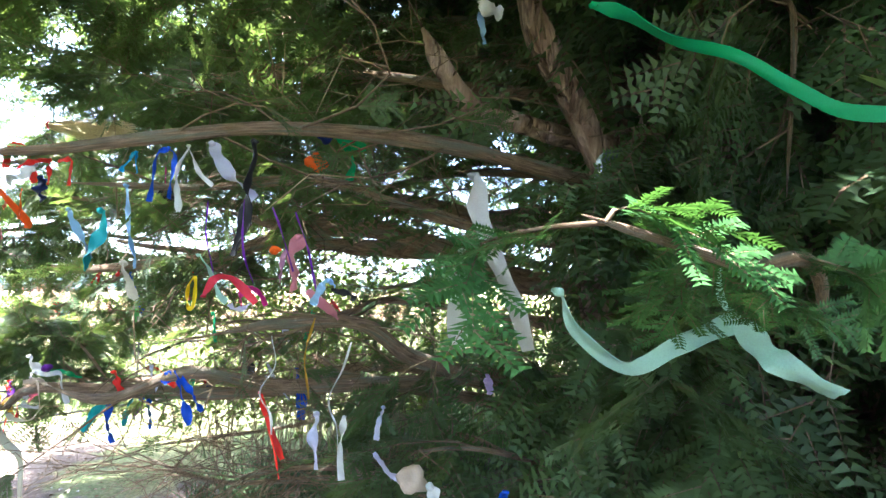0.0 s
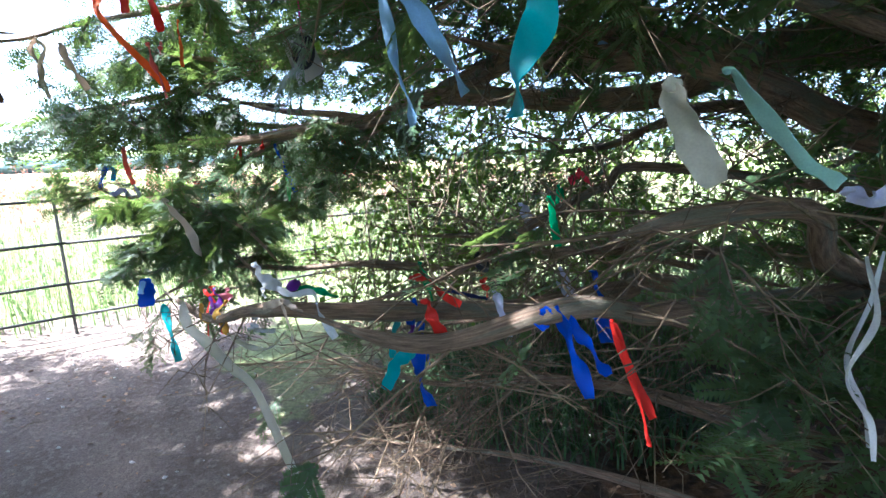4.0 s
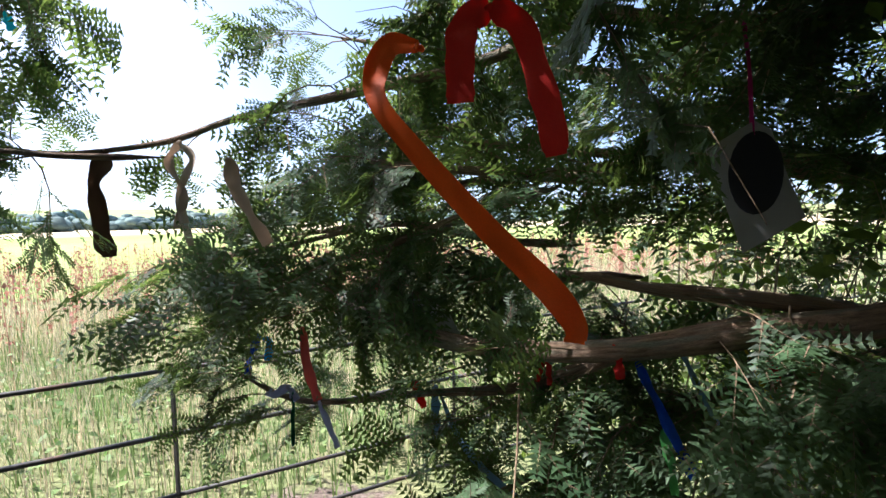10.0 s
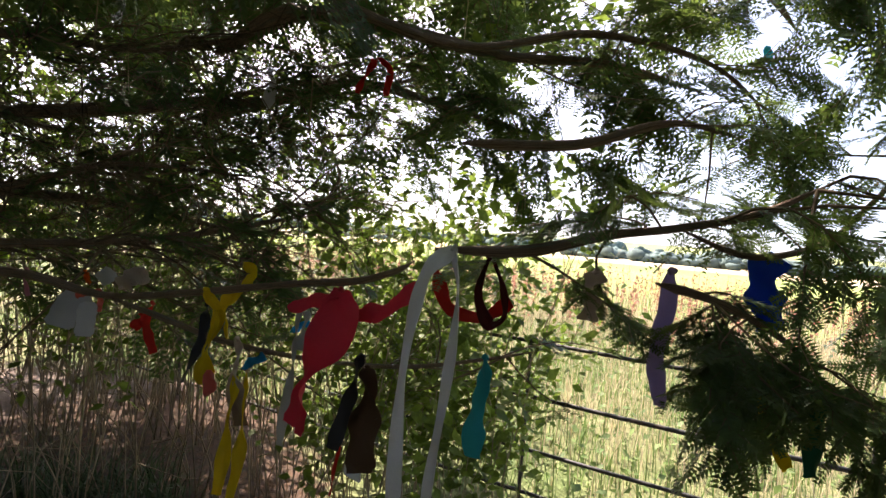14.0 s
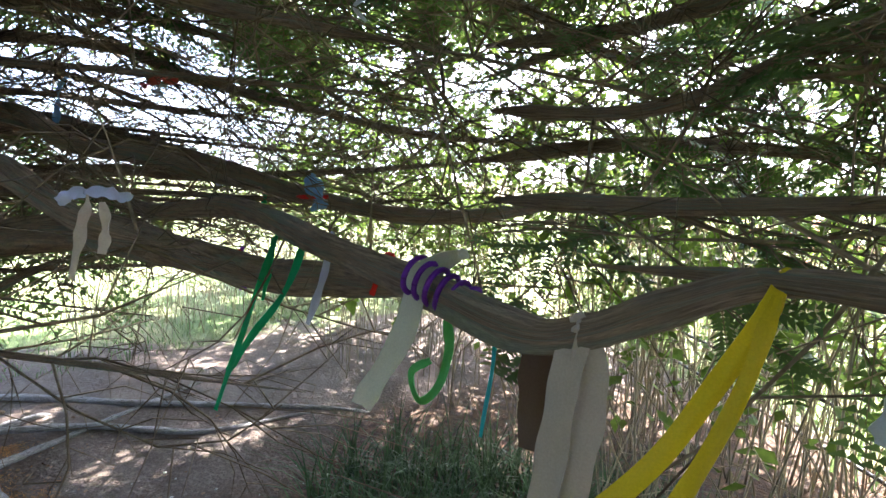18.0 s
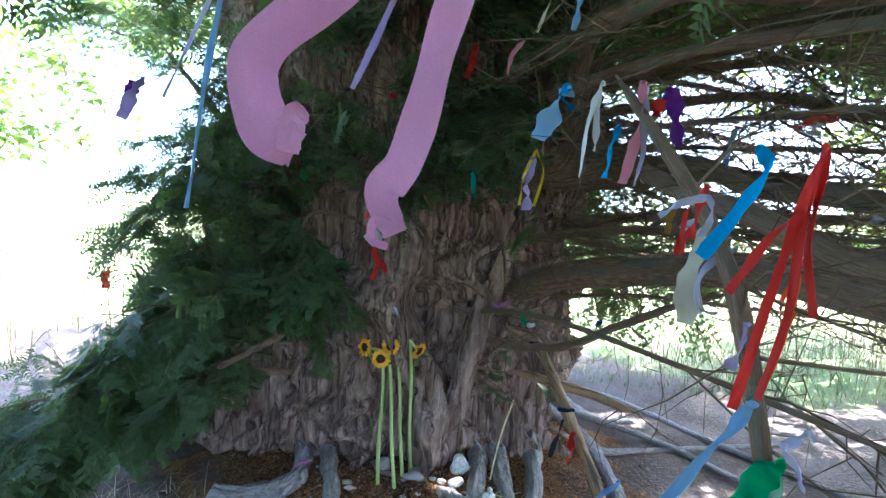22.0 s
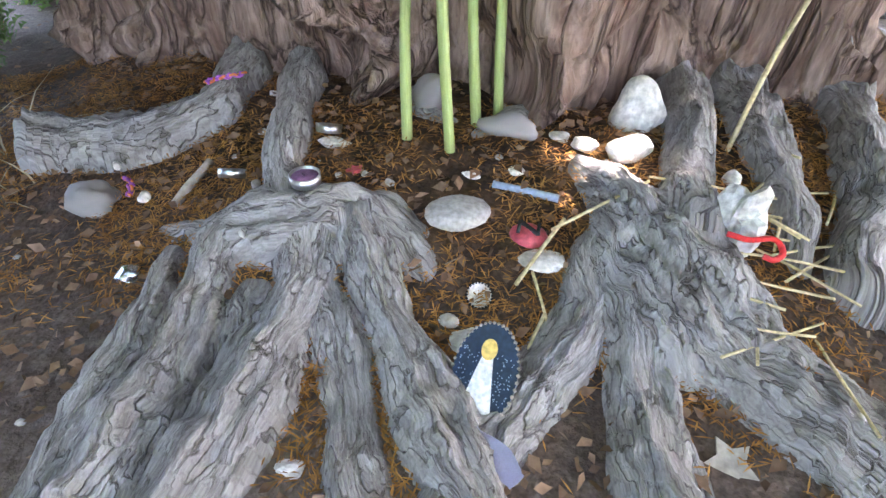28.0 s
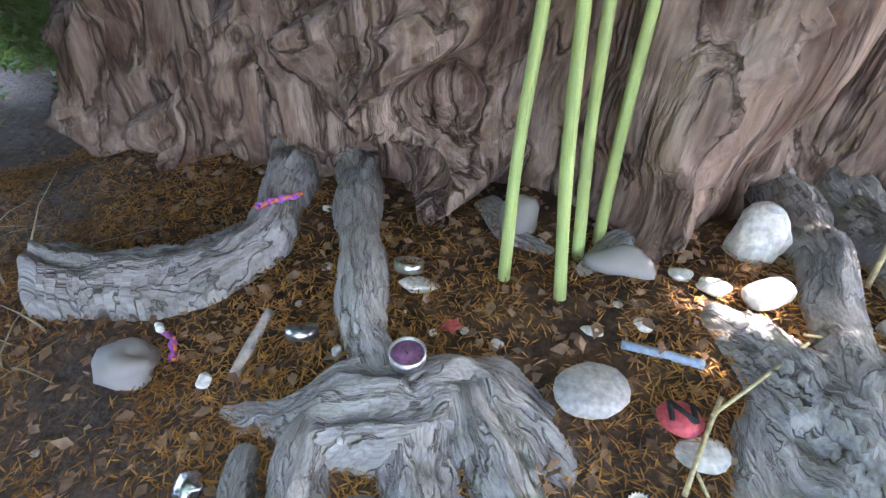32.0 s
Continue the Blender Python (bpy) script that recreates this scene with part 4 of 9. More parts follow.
bough(yew_n, [(0.851, 4.136, 1.592), (0.325, 4.089, 1.672), (-0.013, 4.122, 1.574), (-0.243, 4.167, 1.467), (-0.645, 4.202, 1.409)], 0.04, 0.012, twigs=20, twig=0.6, fronds=2, bare=6, seed=129)
bough(yew_n, [(-2.067, 3.411, 0.736), (-2.225, 3.347, 0.960), (-2.466, 3.335, 1.031), (-2.774, 3.386, 0.984)], 0.009, 0.004, twigs=24, twig=0.25, fronds=7, seed=130, droop=0.35, bare=5, size=0.6)
bough(yew_n, [(-1.870, 3.177, 0.930), (-2.047, 3.200, 1.100), (-2.320, 3.293, 1.188), (-2.591, 3.376, 1.241)], 0.008, 0.004, twigs=24, twig=0.28, fronds=7, seed=131, droop=0.35, bare=4, size=0.6)
bough(yew_n, [(-1.222, 3.793, 0.800), (-1.632, 3.612, 0.848), (-1.955, 3.487, 0.844), (-2.339, 3.462, 0.855), (-2.706, 3.546, 0.701), (-3.041, 3.631, 0.528)], 0.02, 0.006, twigs=6, twig=0.4, fronds=4, seed=132, droop=0.4, clear=0.55, bare=4, size=0.6)
# boughs seen against the sky above the fence
bough(yew_n, [(-1.467, 4.340, 2.499), (-1.908, 4.206, 2.451), (-2.321, 4.196, 2.527), (-2.692, 4.181, 2.413), (-3.206, 4.126, 2.323), (-3.527, 3.971, 2.235), (-3.716, 3.855, 2.150), (-3.946, 3.731, 2.108), (-4.126, 3.626, 2.114)], 0.03, 0.004, twigs=8, twig=0.4, fronds=5, seed=134, size=0.7, droop=0.35, start=0.05)
bough(yew_n, [(-1.284, 4.660, 1.977), (-1.816, 4.511, 2.064), (-2.310, 4.470, 2.055), (-2.858, 4.408, 1.998), (-3.297, 4.368, 1.838), (-3.682, 4.355, 1.786)], 0.03, 0.008, twigs=12, twig=0.5, fronds=5, seed=135, droop=0.3)
bough(yew_n, [(-1.059, 5.181, 2.366), (-1.709, 4.997, 2.447), (-2.441, 4.896, 2.557), (-3.107, 4.815, 2.672), (-3.664, 4.767, 2.794)], 0.03, 0.008, twigs=14, twig=0.6, fronds=5, seed=136, droop=0.3)
bough(yew_n, [(-2.386, 3.894, 1.733), (-2.161, 3.904, 1.691), (-1.880, 3.932, 1.668), (-1.568, 4.020, 1.620)], 0.012, 0.03, twigs=16, twig=0.35, fronds=6, seed=137, droop=0.2)
bough(yew_n, [(-2.469, 4.656, 2.396), (-2.771, 4.592, 2.292), (-3.143, 4.482, 2.198), (-3.422, 4.317, 2.063)], 0.02, 0.008, twigs=12, twig=0.45, fronds=5, seed=139, droop=0.3)
bough(yew_n, [(-2.341, 4.464, 1.763), (-2.672, 4.365, 1.785), (-3.040, 4.235, 1.853), (-3.451, 4.097, 1.769), (-3.738, 4.035, 1.731)], 0.02, 0.006, twigs=12, twig=0.4, fronds=5, seed=140, droop=0.3)
bough(yew_n, [(-3.091, 3.217, 2.016), (-3.188, 3.094, 2.011), (-3.254, 2.989, 2.018), (-3.293, 2.904, 2.019), (-3.306, 2.834, 2.025)], 0.006, 0.002, twigs=7, twig=0.14, fronds=4, seed=141, size=0.5, droop=0.8)
for i in range(11):
    a = 2 * math.pi * (i + 0.5 * crown.random()) / 11
    c, s = math.cos(a), math.sin(a)
    ln, z0 = crown.uniform(2.8, 4.2), crown.uniform(2.5, 3.2)
    bough(yew_n, [(TRUNK_N[0] + 0.5 * c, TRUNK_N[1] + 0.5 * s, z0), (TRUNK_N[0] + 0.5 * ln * c, TRUNK_N[1] + 0.5 * ln * s, z0 + 0.6), (TRUNK_N[0] + ln * c, TRUNK_N[1] + ln * s, z0 + 0.5)],
          0.1, 0.02, twigs=22, twig=0.9, fronds=8, seed=150 + i, coarse=True, size=1.5, start=0.1, lift=0.4)

# sprays over the sky gap
for i, (p, n) in enumerate([([(-4.766, 2.584, 3.027), (-4.498, 2.879, 3.037), (-4.305, 3.137, 2.953), (-4.131, 3.338, 2.759), (-3.999, 3.511, 2.563)], 14), ([(-3.376, 3.907, 2.651), (-3.687, 3.819, 2.682), (-3.956, 3.646, 2.660), (-4.149, 3.523, 2.630)], 8), ([(-4.539, 3.147, 3.526), (-4.043, 3.617, 3.344), (-3.589, 4.042, 3.283)], 26), ([(-2.088, 4.370, 2.798), (-2.388, 4.303, 2.728), (-2.729, 4.217, 2.601), (-3.204, 4.061, 2.344)], 20),
                            ([(-2.117, 4.459, 1.997), (-2.495, 4.328, 2.028), (-2.921, 4.164, 2.062), (-3.249, 4.064, 2.104)], 14), ([(-2.015, 4.825, 2.452), (-2.466, 4.648, 2.465), (-2.868, 4.516, 2.384), (-3.268, 4.393, 2.244)], 24), ([(-2.102, 4.641, 1.617), (-2.505, 4.495, 1.627), (-2.864, 4.376, 1.665), (-3.263, 4.235, 1.662)], 26)]):
    bough(yew_n, p, 0.009 if n == 8 else 0.03, 0.003 if n == 8 else 0.006, twigs=int(n * 0.6), twig=0.4, fronds=6, bare=1, seed=520 + i, droop=0.45, size=0.85)
# west boughs of the south yew against the sky
bough(yew_s, [(-5.178, 1.449, 2.420), (-4.980, 1.753, 2.566), (-4.875, 2.111, 2.550), (-4.623, 2.528, 2.428), (-4.415, 2.865, 2.388), (-4.232, 3.170, 2.279)], 0.04, 0.008, twigs=6, twig=0.5, fronds=5, bare=2, seed=170, droop=0.3)
bough(yew_s, [(-5.413, 1.767, 3.051), (-5.189, 2.332, 2.887), (-4.932, 2.930, 2.923), (-4.719, 3.442, 3.121), (-4.555, 3.729, 2.884), (-4.481, 3.866, 2.693)], 0.04, 0.008, twigs=9, twig=0.55, fronds=6, bare=2, seed=171, droop=0.3)
bough(yew_s, [(-3.625, 2.021, 1.717), (-3.588, 2.173, 1.724), (-3.540, 2.285, 1.759), (-3.480, 2.379, 1.780), (-3.420, 2.473, 1.811), (-3.354, 2.537, 1.862)], 0.012, 0.004, twigs=16, twig=0.25, fronds=5, seed=172, size=0.45, droop=0.3)
bough(yew_s, [(-3.480, 2.379, 1.780), (-3.447, 2.493, 1.744), (-3.395, 2.574, 1.770), (-3.363, 2.619, 1.832), (-3.333, 2.678, 1.915), (-3.303, 2.741, 1.951), (-3.251, 2.844, 1.950)], 0.006, 0.002, twigs=9, twig=0.13, fronds=4, seed=173, size=0.4, droop=0.4)
bough(yew_s, [(-3.482, 2.347, 1.691), (-3.433, 2.427, 1.670), (-3.385, 2.509, 1.621), (-3.357, 2.560, 1.569)], 0.008, 0.003, twigs=16, twig=0.2, fronds=6, seed=174, size=0.45, droop=0.4)
bough(yew_s, [(-3.416, 2.544, 1.728), (-3.375, 2.611, 1.724), (-3.333, 2.677, 1.728), (-3.297, 2.736, 1.713)], 0.004, 0.002, twigs=6, twig=0.1, fronds=3, seed=175, size=0.4, droop=0.5)
bough(yew_s, [(-4.225, 2.261, 2.005), (-4.054, 2.534, 2.010), (-3.926, 2.733, 2.073), (-3.833, 2.886, 2.036)], 0.02, 0.005, twigs=4, twig=0.35, fronds=3, seed=176, size=0.5, droop=0.3)

for i in range(7):
    a = crown.uniform(0.62, 1.12) * math.pi
    z0 = crown.uniform(1.9, 2.9)
    c, s = math.cos(a), math.sin(a)
    bough(yew_s, [(TRUNK_S[0] + 0.7 * c, TRUNK_S[1] + 0.7 * s, z0), (TRUNK_S[0] + 2.0 * c, TRUNK_S[1] + 2.0 * s, z0 + 0.1), (TRUNK_S[0] + 3.4 * c, TRUNK_S[1] + 3.4 * s, z0 - 0.1)],
          0.045, 0.012, twigs=30, twig=0.8, fronds=0, bare=9, seed=180 + i, droop=0.15)
bough(yew_s, [(-5.399, 1.309, 2.163), (-5.296, 1.653, 2.258), (-5.169, 2.034, 2.384), (-4.915, 2.453, 2.270), (-4.605, 2.776, 2.111)], 0.03, 0.008, twigs=10, twig=0.5, fronds=6, bare=2, seed=190, droop=0.3)
bough(yew_s, [(-5.555, 0.045, 2.136), (-5.531, 0.640, 2.123), (-5.515, 1.300, 2.248), (-5.491, 2.028, 2.409), (-5.414, 2.519, 2.581)], 0.03, 0.01, twigs=44, twig=0.7, fronds=2, bare=7, seed=192, droop=0.2)
bough(yew_s, [(-5.607, -0.028, 1.706), (-5.587, 0.600, 1.764), (-5.564, 1.173, 1.721), (-5.443, 1.668, 1.620)], 0.03, 0.01, twigs=30, twig=0.7, fronds=1, bare=7, seed=193, droop=0.2)

for i in range(14):
    a = crown.uniform(0.58, 0.98) * math.pi
    c, s, z0, ln = math.cos(a), math.sin(a), crown.uniform(0.9, 2.9), crown.uniform(2.6, 3.8)
    bough(yew_s, [(TRUNK_S[0] + 0.7 * c, TRUNK_S[1] + 0.6 * s, z0), (TRUNK_S[0] + 0.5 * ln * c, TRUNK_S[1] + 0.5 * ln * s, z0 + 0.15), (TRUNK_S[0] + ln * c, TRUNK_S[1] + ln * s, z0 + 0.1)], 0.03, 0.006, twigs=30, twig=0.7, fronds=0, bare=9, seed=540 + i, droop=0.2, lift=0.1, start=0.35, clear=0.7)
# dark inner twigs and sprays before the thicket
for i, p in enumerate([[(-5.096, 0.342, 2.151), (-5.084, 0.741, 2.336), (-5.043, 1.205, 2.344), (-5.008, 1.673, 2.484)], [(-4.942, 0.447, 1.798), (-4.925, 0.830, 1.780), (-4.931, 1.162, 1.894), (-4.903, 1.586, 1.895)], [(-4.797, 0.543, 1.590), (-4.764, 0.985, 1.602), (-4.741, 1.397, 1.649), (-4.699, 1.880, 1.765)], [(-5.747, -0.071, 2.066), (-5.608, 0.721, 2.176), (-5.377, 1.472, 2.288), (-5.196, 2.068, 2.441)],
                       [(-4.683, 1.716, 2.571), (-4.495, 2.286, 2.382), (-4.398, 2.776, 2.478), (-4.314, 3.203, 2.427), (-4.234, 3.430, 2.259)]
                       ]):
    bough(yew_s, p, 0.02, 0.006, twigs=44 if i < 4 else 18, twig=0.6 if i < 4 else 0.35, fronds=1 if i < 4 else 7, bare=9 if i < 4 else 2, seed=400 + i, droop=0.2, size=0.8, clear=0.55)
# skirts of foliage on the far sides of both yews, away from the path
# the north yew's east skirt is unseen, added to darken its bole
for i in range(9):
    a = crown.uniform(-0.55, 0.35) * math.pi
    c, s, z0 = math.cos(a), math.sin(a), crown.uniform(0.9, 2.4)
    bough(yew_n, [(TRUNK_N[0] + 0.5 * c, TRUNK_N[1] + 0.5 * s, z0), (TRUNK_N[0] + 1.5 * c, TRUNK_N[1] + 1.5 * s, z0 + 0.3), (TRUNK_N[0] + 2.6 * c, TRUNK_N[1] + 2.6 * s, z0 - 0.1)], 0.06, 0.012, twigs=26, twig=0.8, fronds=9, seed=420 + i, coarse=True, size=1.4, droop=0.6)
for i in range(5):
    a = crown.uniform(-0.9, -0.1) * math.pi
    c, s, z0 = math.cos(a), math.sin(a), crown.uniform(1.2, 2.4)
    bough(yew_s, [(TRUNK_S[0] + 0.7 * c, TRUNK_S[1] + 0.5 * s, z0), (TRUNK_S[0] + 1.6 * c, TRUNK_S[1] + 1.5 * s, z0 + 0.3), (TRUNK_S[0] + 2.8 * c, TRUNK_S[1] + 2.6 * s, z0)], 0.06, 0.012, twigs=20, twig=0.7, fronds=7, seed=440 + i, coarse=True, size=1.3, droop=0.5)

for i in range(9):
    a = crown.uniform(0.22, 0.55) * math.pi
    c, s, z0 = math.cos(a), math.sin(a), crown.uniform(0.9, 2.7)
    bough(yew_n, [(TRUNK_N[0] + 0.5 * c, TRUNK_N[1] + 0.5 * s, z0), (TRUNK_N[0] + 1.4 * c, TRUNK_N[1] + 1.4 * s, z0 + 0.2), (TRUNK_N[0] + 2.4 * c, TRUNK_N[1] + 2.4 * s, z0 - 0.1)], 0.05, 0.012, twigs=24, twig=0.7, fronds=4, bare=6, seed=500 + i, size=1.2, droop=0.4)
# the high leafy roof on the sunny side of both yews, added as shade
for i in range(14):
    a = (0.76 + 0.4 * (i + crown.random()) / 14) * math.pi
    c, s, ln, z0 = math.cos(a), math.sin(a), crown.uniform(3.2, 5.8), crown.uniform(2.7, 3.6)
    bough(yew_s, [(TRUNK_S[0] + 0.7 * c, TRUNK_S[1] + 0.6 * s, z0), (TRUNK_S[0] + 0.5 * ln * c, TRUNK_S[1] + 0.5 * ln * s, z0 + 0.7), (TRUNK_S[0] + ln * c, TRUNK_S[1] + ln * s, z0 + 0.5)], 0.08, 0.015, twigs=26, twig=0.9, fronds=10, seed=460 + i, coarse=True, size=1.4, start=0.2, lift=0.4)
for i in range(16):
    a = (0.82 + 0.34 * (i + crown.random()) / 16) * math.pi
    c, s, ln, z0 = math.cos(a), math.sin(a), crown.uniform(3.6, 4.9), crown.uniform(2.8, 3.5)
    bough(yew_n, [(TRUNK_N[0] + 0.5 * c, TRUNK_N[1] + 0.5 * s, z0), (TRUNK_N[0] + 0.5 * ln * c, TRUNK_N[1] + 0.5 * ln * s, z0 + 0.5), (TRUNK_N[0] + ln * c, TRUNK_N[1] + ln * s, z0 + 0.2)], 0.08, 0.015, twigs=15, twig=0.9, fronds=8, seed=480 + i, coarse=True, size=1.4, start=0.2, lift=0.4)

# leafy boughs over the cane thicket
for i in range(8):
    a = (0.62 + 0.16 * (i + crown.random()) / 8) * math.pi
    c, s, ln, z0 = math.cos(a), math.sin(a), crown.uniform(2.8, 4.3), crown.uniform(1.9, 3.1)
    bough(yew_n, [(TRUNK_N[0] + 0.5 * c, TRUNK_N[1] + 0.5 * s, z0), (TRUNK_N[0] + 0.5 * ln * c, TRUNK_N[1] + 0.5 * ln * s, z0 + 0.25), (TRUNK_N[0] + ln * c, TRUNK_N[1] + ln * s, z0 + 0.1)], 0.05, 0.01, twigs=24, twig=0.6, fronds=5, bare=3, seed=590 + i, size=0.9, droop=0.35, start=0.3)

# extra high boughs put here to shade the path
for i in range(5):
    a = (0.6 + 0.08 * (i + crown.random()) / 5) * math.pi
    c, s, ln, z0 = math.cos(a), math.sin(a), crown.uniform(5.2, 6.2), crown.uniform(2.9, 3.5)
    bough(yew_s, [(TRUNK_S[0] + 0.7 * c, TRUNK_S[1] + 0.6 * s, z0), (TRUNK_S[0] + 0.5 * ln * c, TRUNK_S[1] + 0.5 * ln * s, z0 + 0.6), (TRUNK_S[0] + ln * c, TRUNK_S[1] + ln * s, z0 + 0.4)], 0.08, 0.015, twigs=26, twig=0.8, fronds=7, bare=2, seed=620 + i, coarse=True, size=1.3, start=0.55, lift=0.3)
# boughs above the view, added to shade the soil west of the bole
for i in range(10):
    a = (0.8 + 0.28 * (i + crown.random()) / 10) * math.pi
    c, s, ln, z0 = math.cos(a), math.sin(a), crown.uniform(4.8, 6.4), crown.uniform(3.1, 3.9)
    bough(yew_s, [(TRUNK_S[0] + 0.7 * c, TRUNK_S[1] + 0.6 * s, z0), (TRUNK_S[0] + 0.5 * ln * c, TRUNK_S[1] + 0.5 * ln * s, z0 + 0.7), (TRUNK_S[0] + ln * c, TRUNK_S[1] + ln * s, z0 + 0.5)], 0.08, 0.015, twigs=26, twig=0.9, fronds=7, seed=690 + i, coarse=True, size=1.4, start=0.5, lift=0.4)
# boughs added over the path's start to darken the north yew's near side
for i in range(9):
    a = (1.2 + 0.55 * (i + crown.random()) / 9) * math.pi
    c, s, ln, z0 = math.cos(a), math.sin(a), crown.uniform(2.2, 3.4), crown.uniform(2.7, 3.4)
    bough(yew_n, [(TRUNK_N[0] + 0.5 * c, TRUNK_N[1] + 0.5 * s, z0), (TRUNK_N[0] + 0.5 * ln * c, TRUNK_N[1] + 0.5 * ln * s, z0 + 0.3), (TRUNK_N[0] + ln * c, TRUNK_N[1] + ln * s, z0)], 0.07, 0.015, twigs=26, twig=0.8, fronds=8, seed=720 + i, coarse=True, size=1.3, start=0.2, lift=0.2)
# dense dark boughs beside the gap over the fence
dense = np.random.default_rng(44)
for i in range(12):
    a = (0.79 + 0.12 * (i + dense.random()) / 12) * math.pi
    c, s, ln, z0 = math.cos(a), math.sin(a), dense.uniform(3.4, 4.3), 2.15 + 1.25 * ((i * 5) % 12) / 12
    bough(yew_n, [(TRUNK_N[0] + 0.5 * c, TRUNK_N[1] + 0.5 * s, z0), (TRUNK_N[0] + 0.5 * ln * c, TRUNK_N[1] + 0.5 * ln * s, z0 + 0.3), (TRUNK_N[0] + ln * c, TRUNK_N[1] + ln * s, z0 + 0.15)], 0.05, 0.01, twigs=24, twig=0.5, fronds=6, bare=2, seed=640 + i, size=0.9, droop=0.35, start=0.5, clear=0.7)
# hanging streamers that hide the bole of the north yew
for i, (x_, y_, z_) in enumerate(((1.15, 1.55, 2.75), (0.9, 1.6, 2.3), (1.2, 1.45, 1.9), (0.8, 1.75, 1.6))):
    bough(yew_n, [(x_, y_ + 0.25, z_), (x_ - 0.12, y_, z_ - 0.15), (x_ - 0.2, y_ - 0.08, z_ - 0.6)], 0.015, 0.004, twigs=22, twig=0.4, fronds=6, bare=2, seed=660 + i, droop=1.1, start=0.05)
# tangle of bare low branches under the limbs
for i, p in enumerate([[(0.4, 2.9, 0.3), (-0.4, 3.1, 0.45), (-1.2, 3.15, 0.4), (-1.8, 3.3, 0.5)], [(0.5, 3.2, 0.5), (-0.3, 3.4, 0.7), (-1.2, 3.5, 0.55), (-2.0, 3.6, 0.4)],
                       [(0.3, 2.7, 0.5), (-0.5, 2.8, 0.62), (-1.1, 2.95, 0.5)], [(0.5, 3.5, 0.8), (-0.4, 3.8, 0.9), (-1.3, 3.9, 0.75), (-2.1, 3.9, 0.8)], [(0.2, 2.5, 0.25), (-0.6, 2.75, 0.3), (-1.5, 2.95, 0.22)]]):
    bough(yew_n, p, 0.022, 0.006, twigs=26, twig=0.6, fronds=0, bare=8, seed=670 + i, droop=0.15, rooted=False)

# boughs added to roof the path between the yews and block the sun
for i in range(26):
    a = (0.53 + 0.31 * (i + crown.random()) / 26) * math.pi
    c, s, ln, z0 = math.cos(a), math.sin(a), crown.uniform(3.2, 5.0), crown.uniform(2.8, 3.7)
    bough(yew_s, [(TRUNK_S[0] + 0.7 * c, TRUNK_S[1] + 0.6 * s, z0), (TRUNK_S[0] + 0.5 * ln * c, TRUNK_S[1] + 0.5 * ln * s, z0 + 0.5), (TRUNK_S[0] + ln * c, TRUNK_S[1] + ln * s, z0 + 0.3)], 0.08, 0.015, twigs=22, twig=0.9, fronds=6, bare=3, seed=560 + i, coarse=True, size=1.4, start=0.2, lift=0.3)

# ---------- iron fence ----------
def fence():
    f = thing("iron_fence", "dark painted iron estate fence with four rails", "fence")
    a, d = np.array([-4.35, 4.42]), np.array([0.705, 0.709])
    for i in range(-5, 6):
        x, y = a + d * 1.66 * i
        z = float(ground_z(x, y))
        b = Build()
        w = 0.018
        v = [(x + sx * w * 0.5, y + sy * 0.007, q) for q in (-0.1, 1.13) for sx in (-1, 1) for sy in (-1, 1)]
        b.add(v, [[0, 1, 3, 2], [4, 6, 7, 5], [0, 2, 6, 4], [1, 5, 7, 3], [0, 4, 5, 1], [2, 3, 7, 6]])
        part("post", b.mesh("post", M_IRON, False), None, f)
        if i < 5:
            x2, y2 = a + d * 1.66 * (i + 1)
            for h, r in ((1.10, 0.012), (0.76, 0.013), (0.43, 0.012), (0.16, 0.012)):
                b = Build()
                tube(b, [(x, y, h), ((x + x2) / 2, (y + y2) / 2, h - 0.006), (x2, y2, h)], r, r, 6, 4)
                part("rail", b, M_IRON, f)
    return f
fence()

# ---------- undergrowth ----------
def blades(b, pos, height, width, rng, bend=0.5, segs=3):
    """Curved grass blades at the places given."""
    n = len(pos)
    a = rng.uniform(0, 6.28, n)
    h = height * rng.uniform(0.5, 1.2, n)
    d = np.stack([np.cos(a), np.sin(a), np.zeros(n)], 1)
    s = np.stack([-np.sin(a), np.cos(a), np.zeros(n)], 1)
    bd = bend * rng.uniform(0.2, 1.4, n)
    rows = []
    for q in range(segs + 1):
        f = q / segs
        c = pos + d * (h * bd * f ** 2)[:, None] + np.array([0, 0, 1.0]) * (h * f * (1 - 0.35 * bd * f))[:, None]
        w = width * (1 - f ** 1.5) * 0.5 + 0.0004
        rows += [c - s * w, c + s * w]
    v = np.stack(rows, 1)
    k = v.shape[1]
    base = (np.arange(n) * k)[:, None]
    for q in range(segs):
        b.add(v.reshape(-1, 3) if q == 0 else np.zeros((0, 3)), np.zeros((0, 4), int))
    off = b.n - n * k
    f = np.concatenate([np.stack([base[:, 0] + 2 * q, base[:, 0] + 2 * q + 1, base[:, 0] + 2 * q + 3, base[:, 0] + 2 * q + 2], 1) for q in range(segs)])
    b.f.append(f + off)

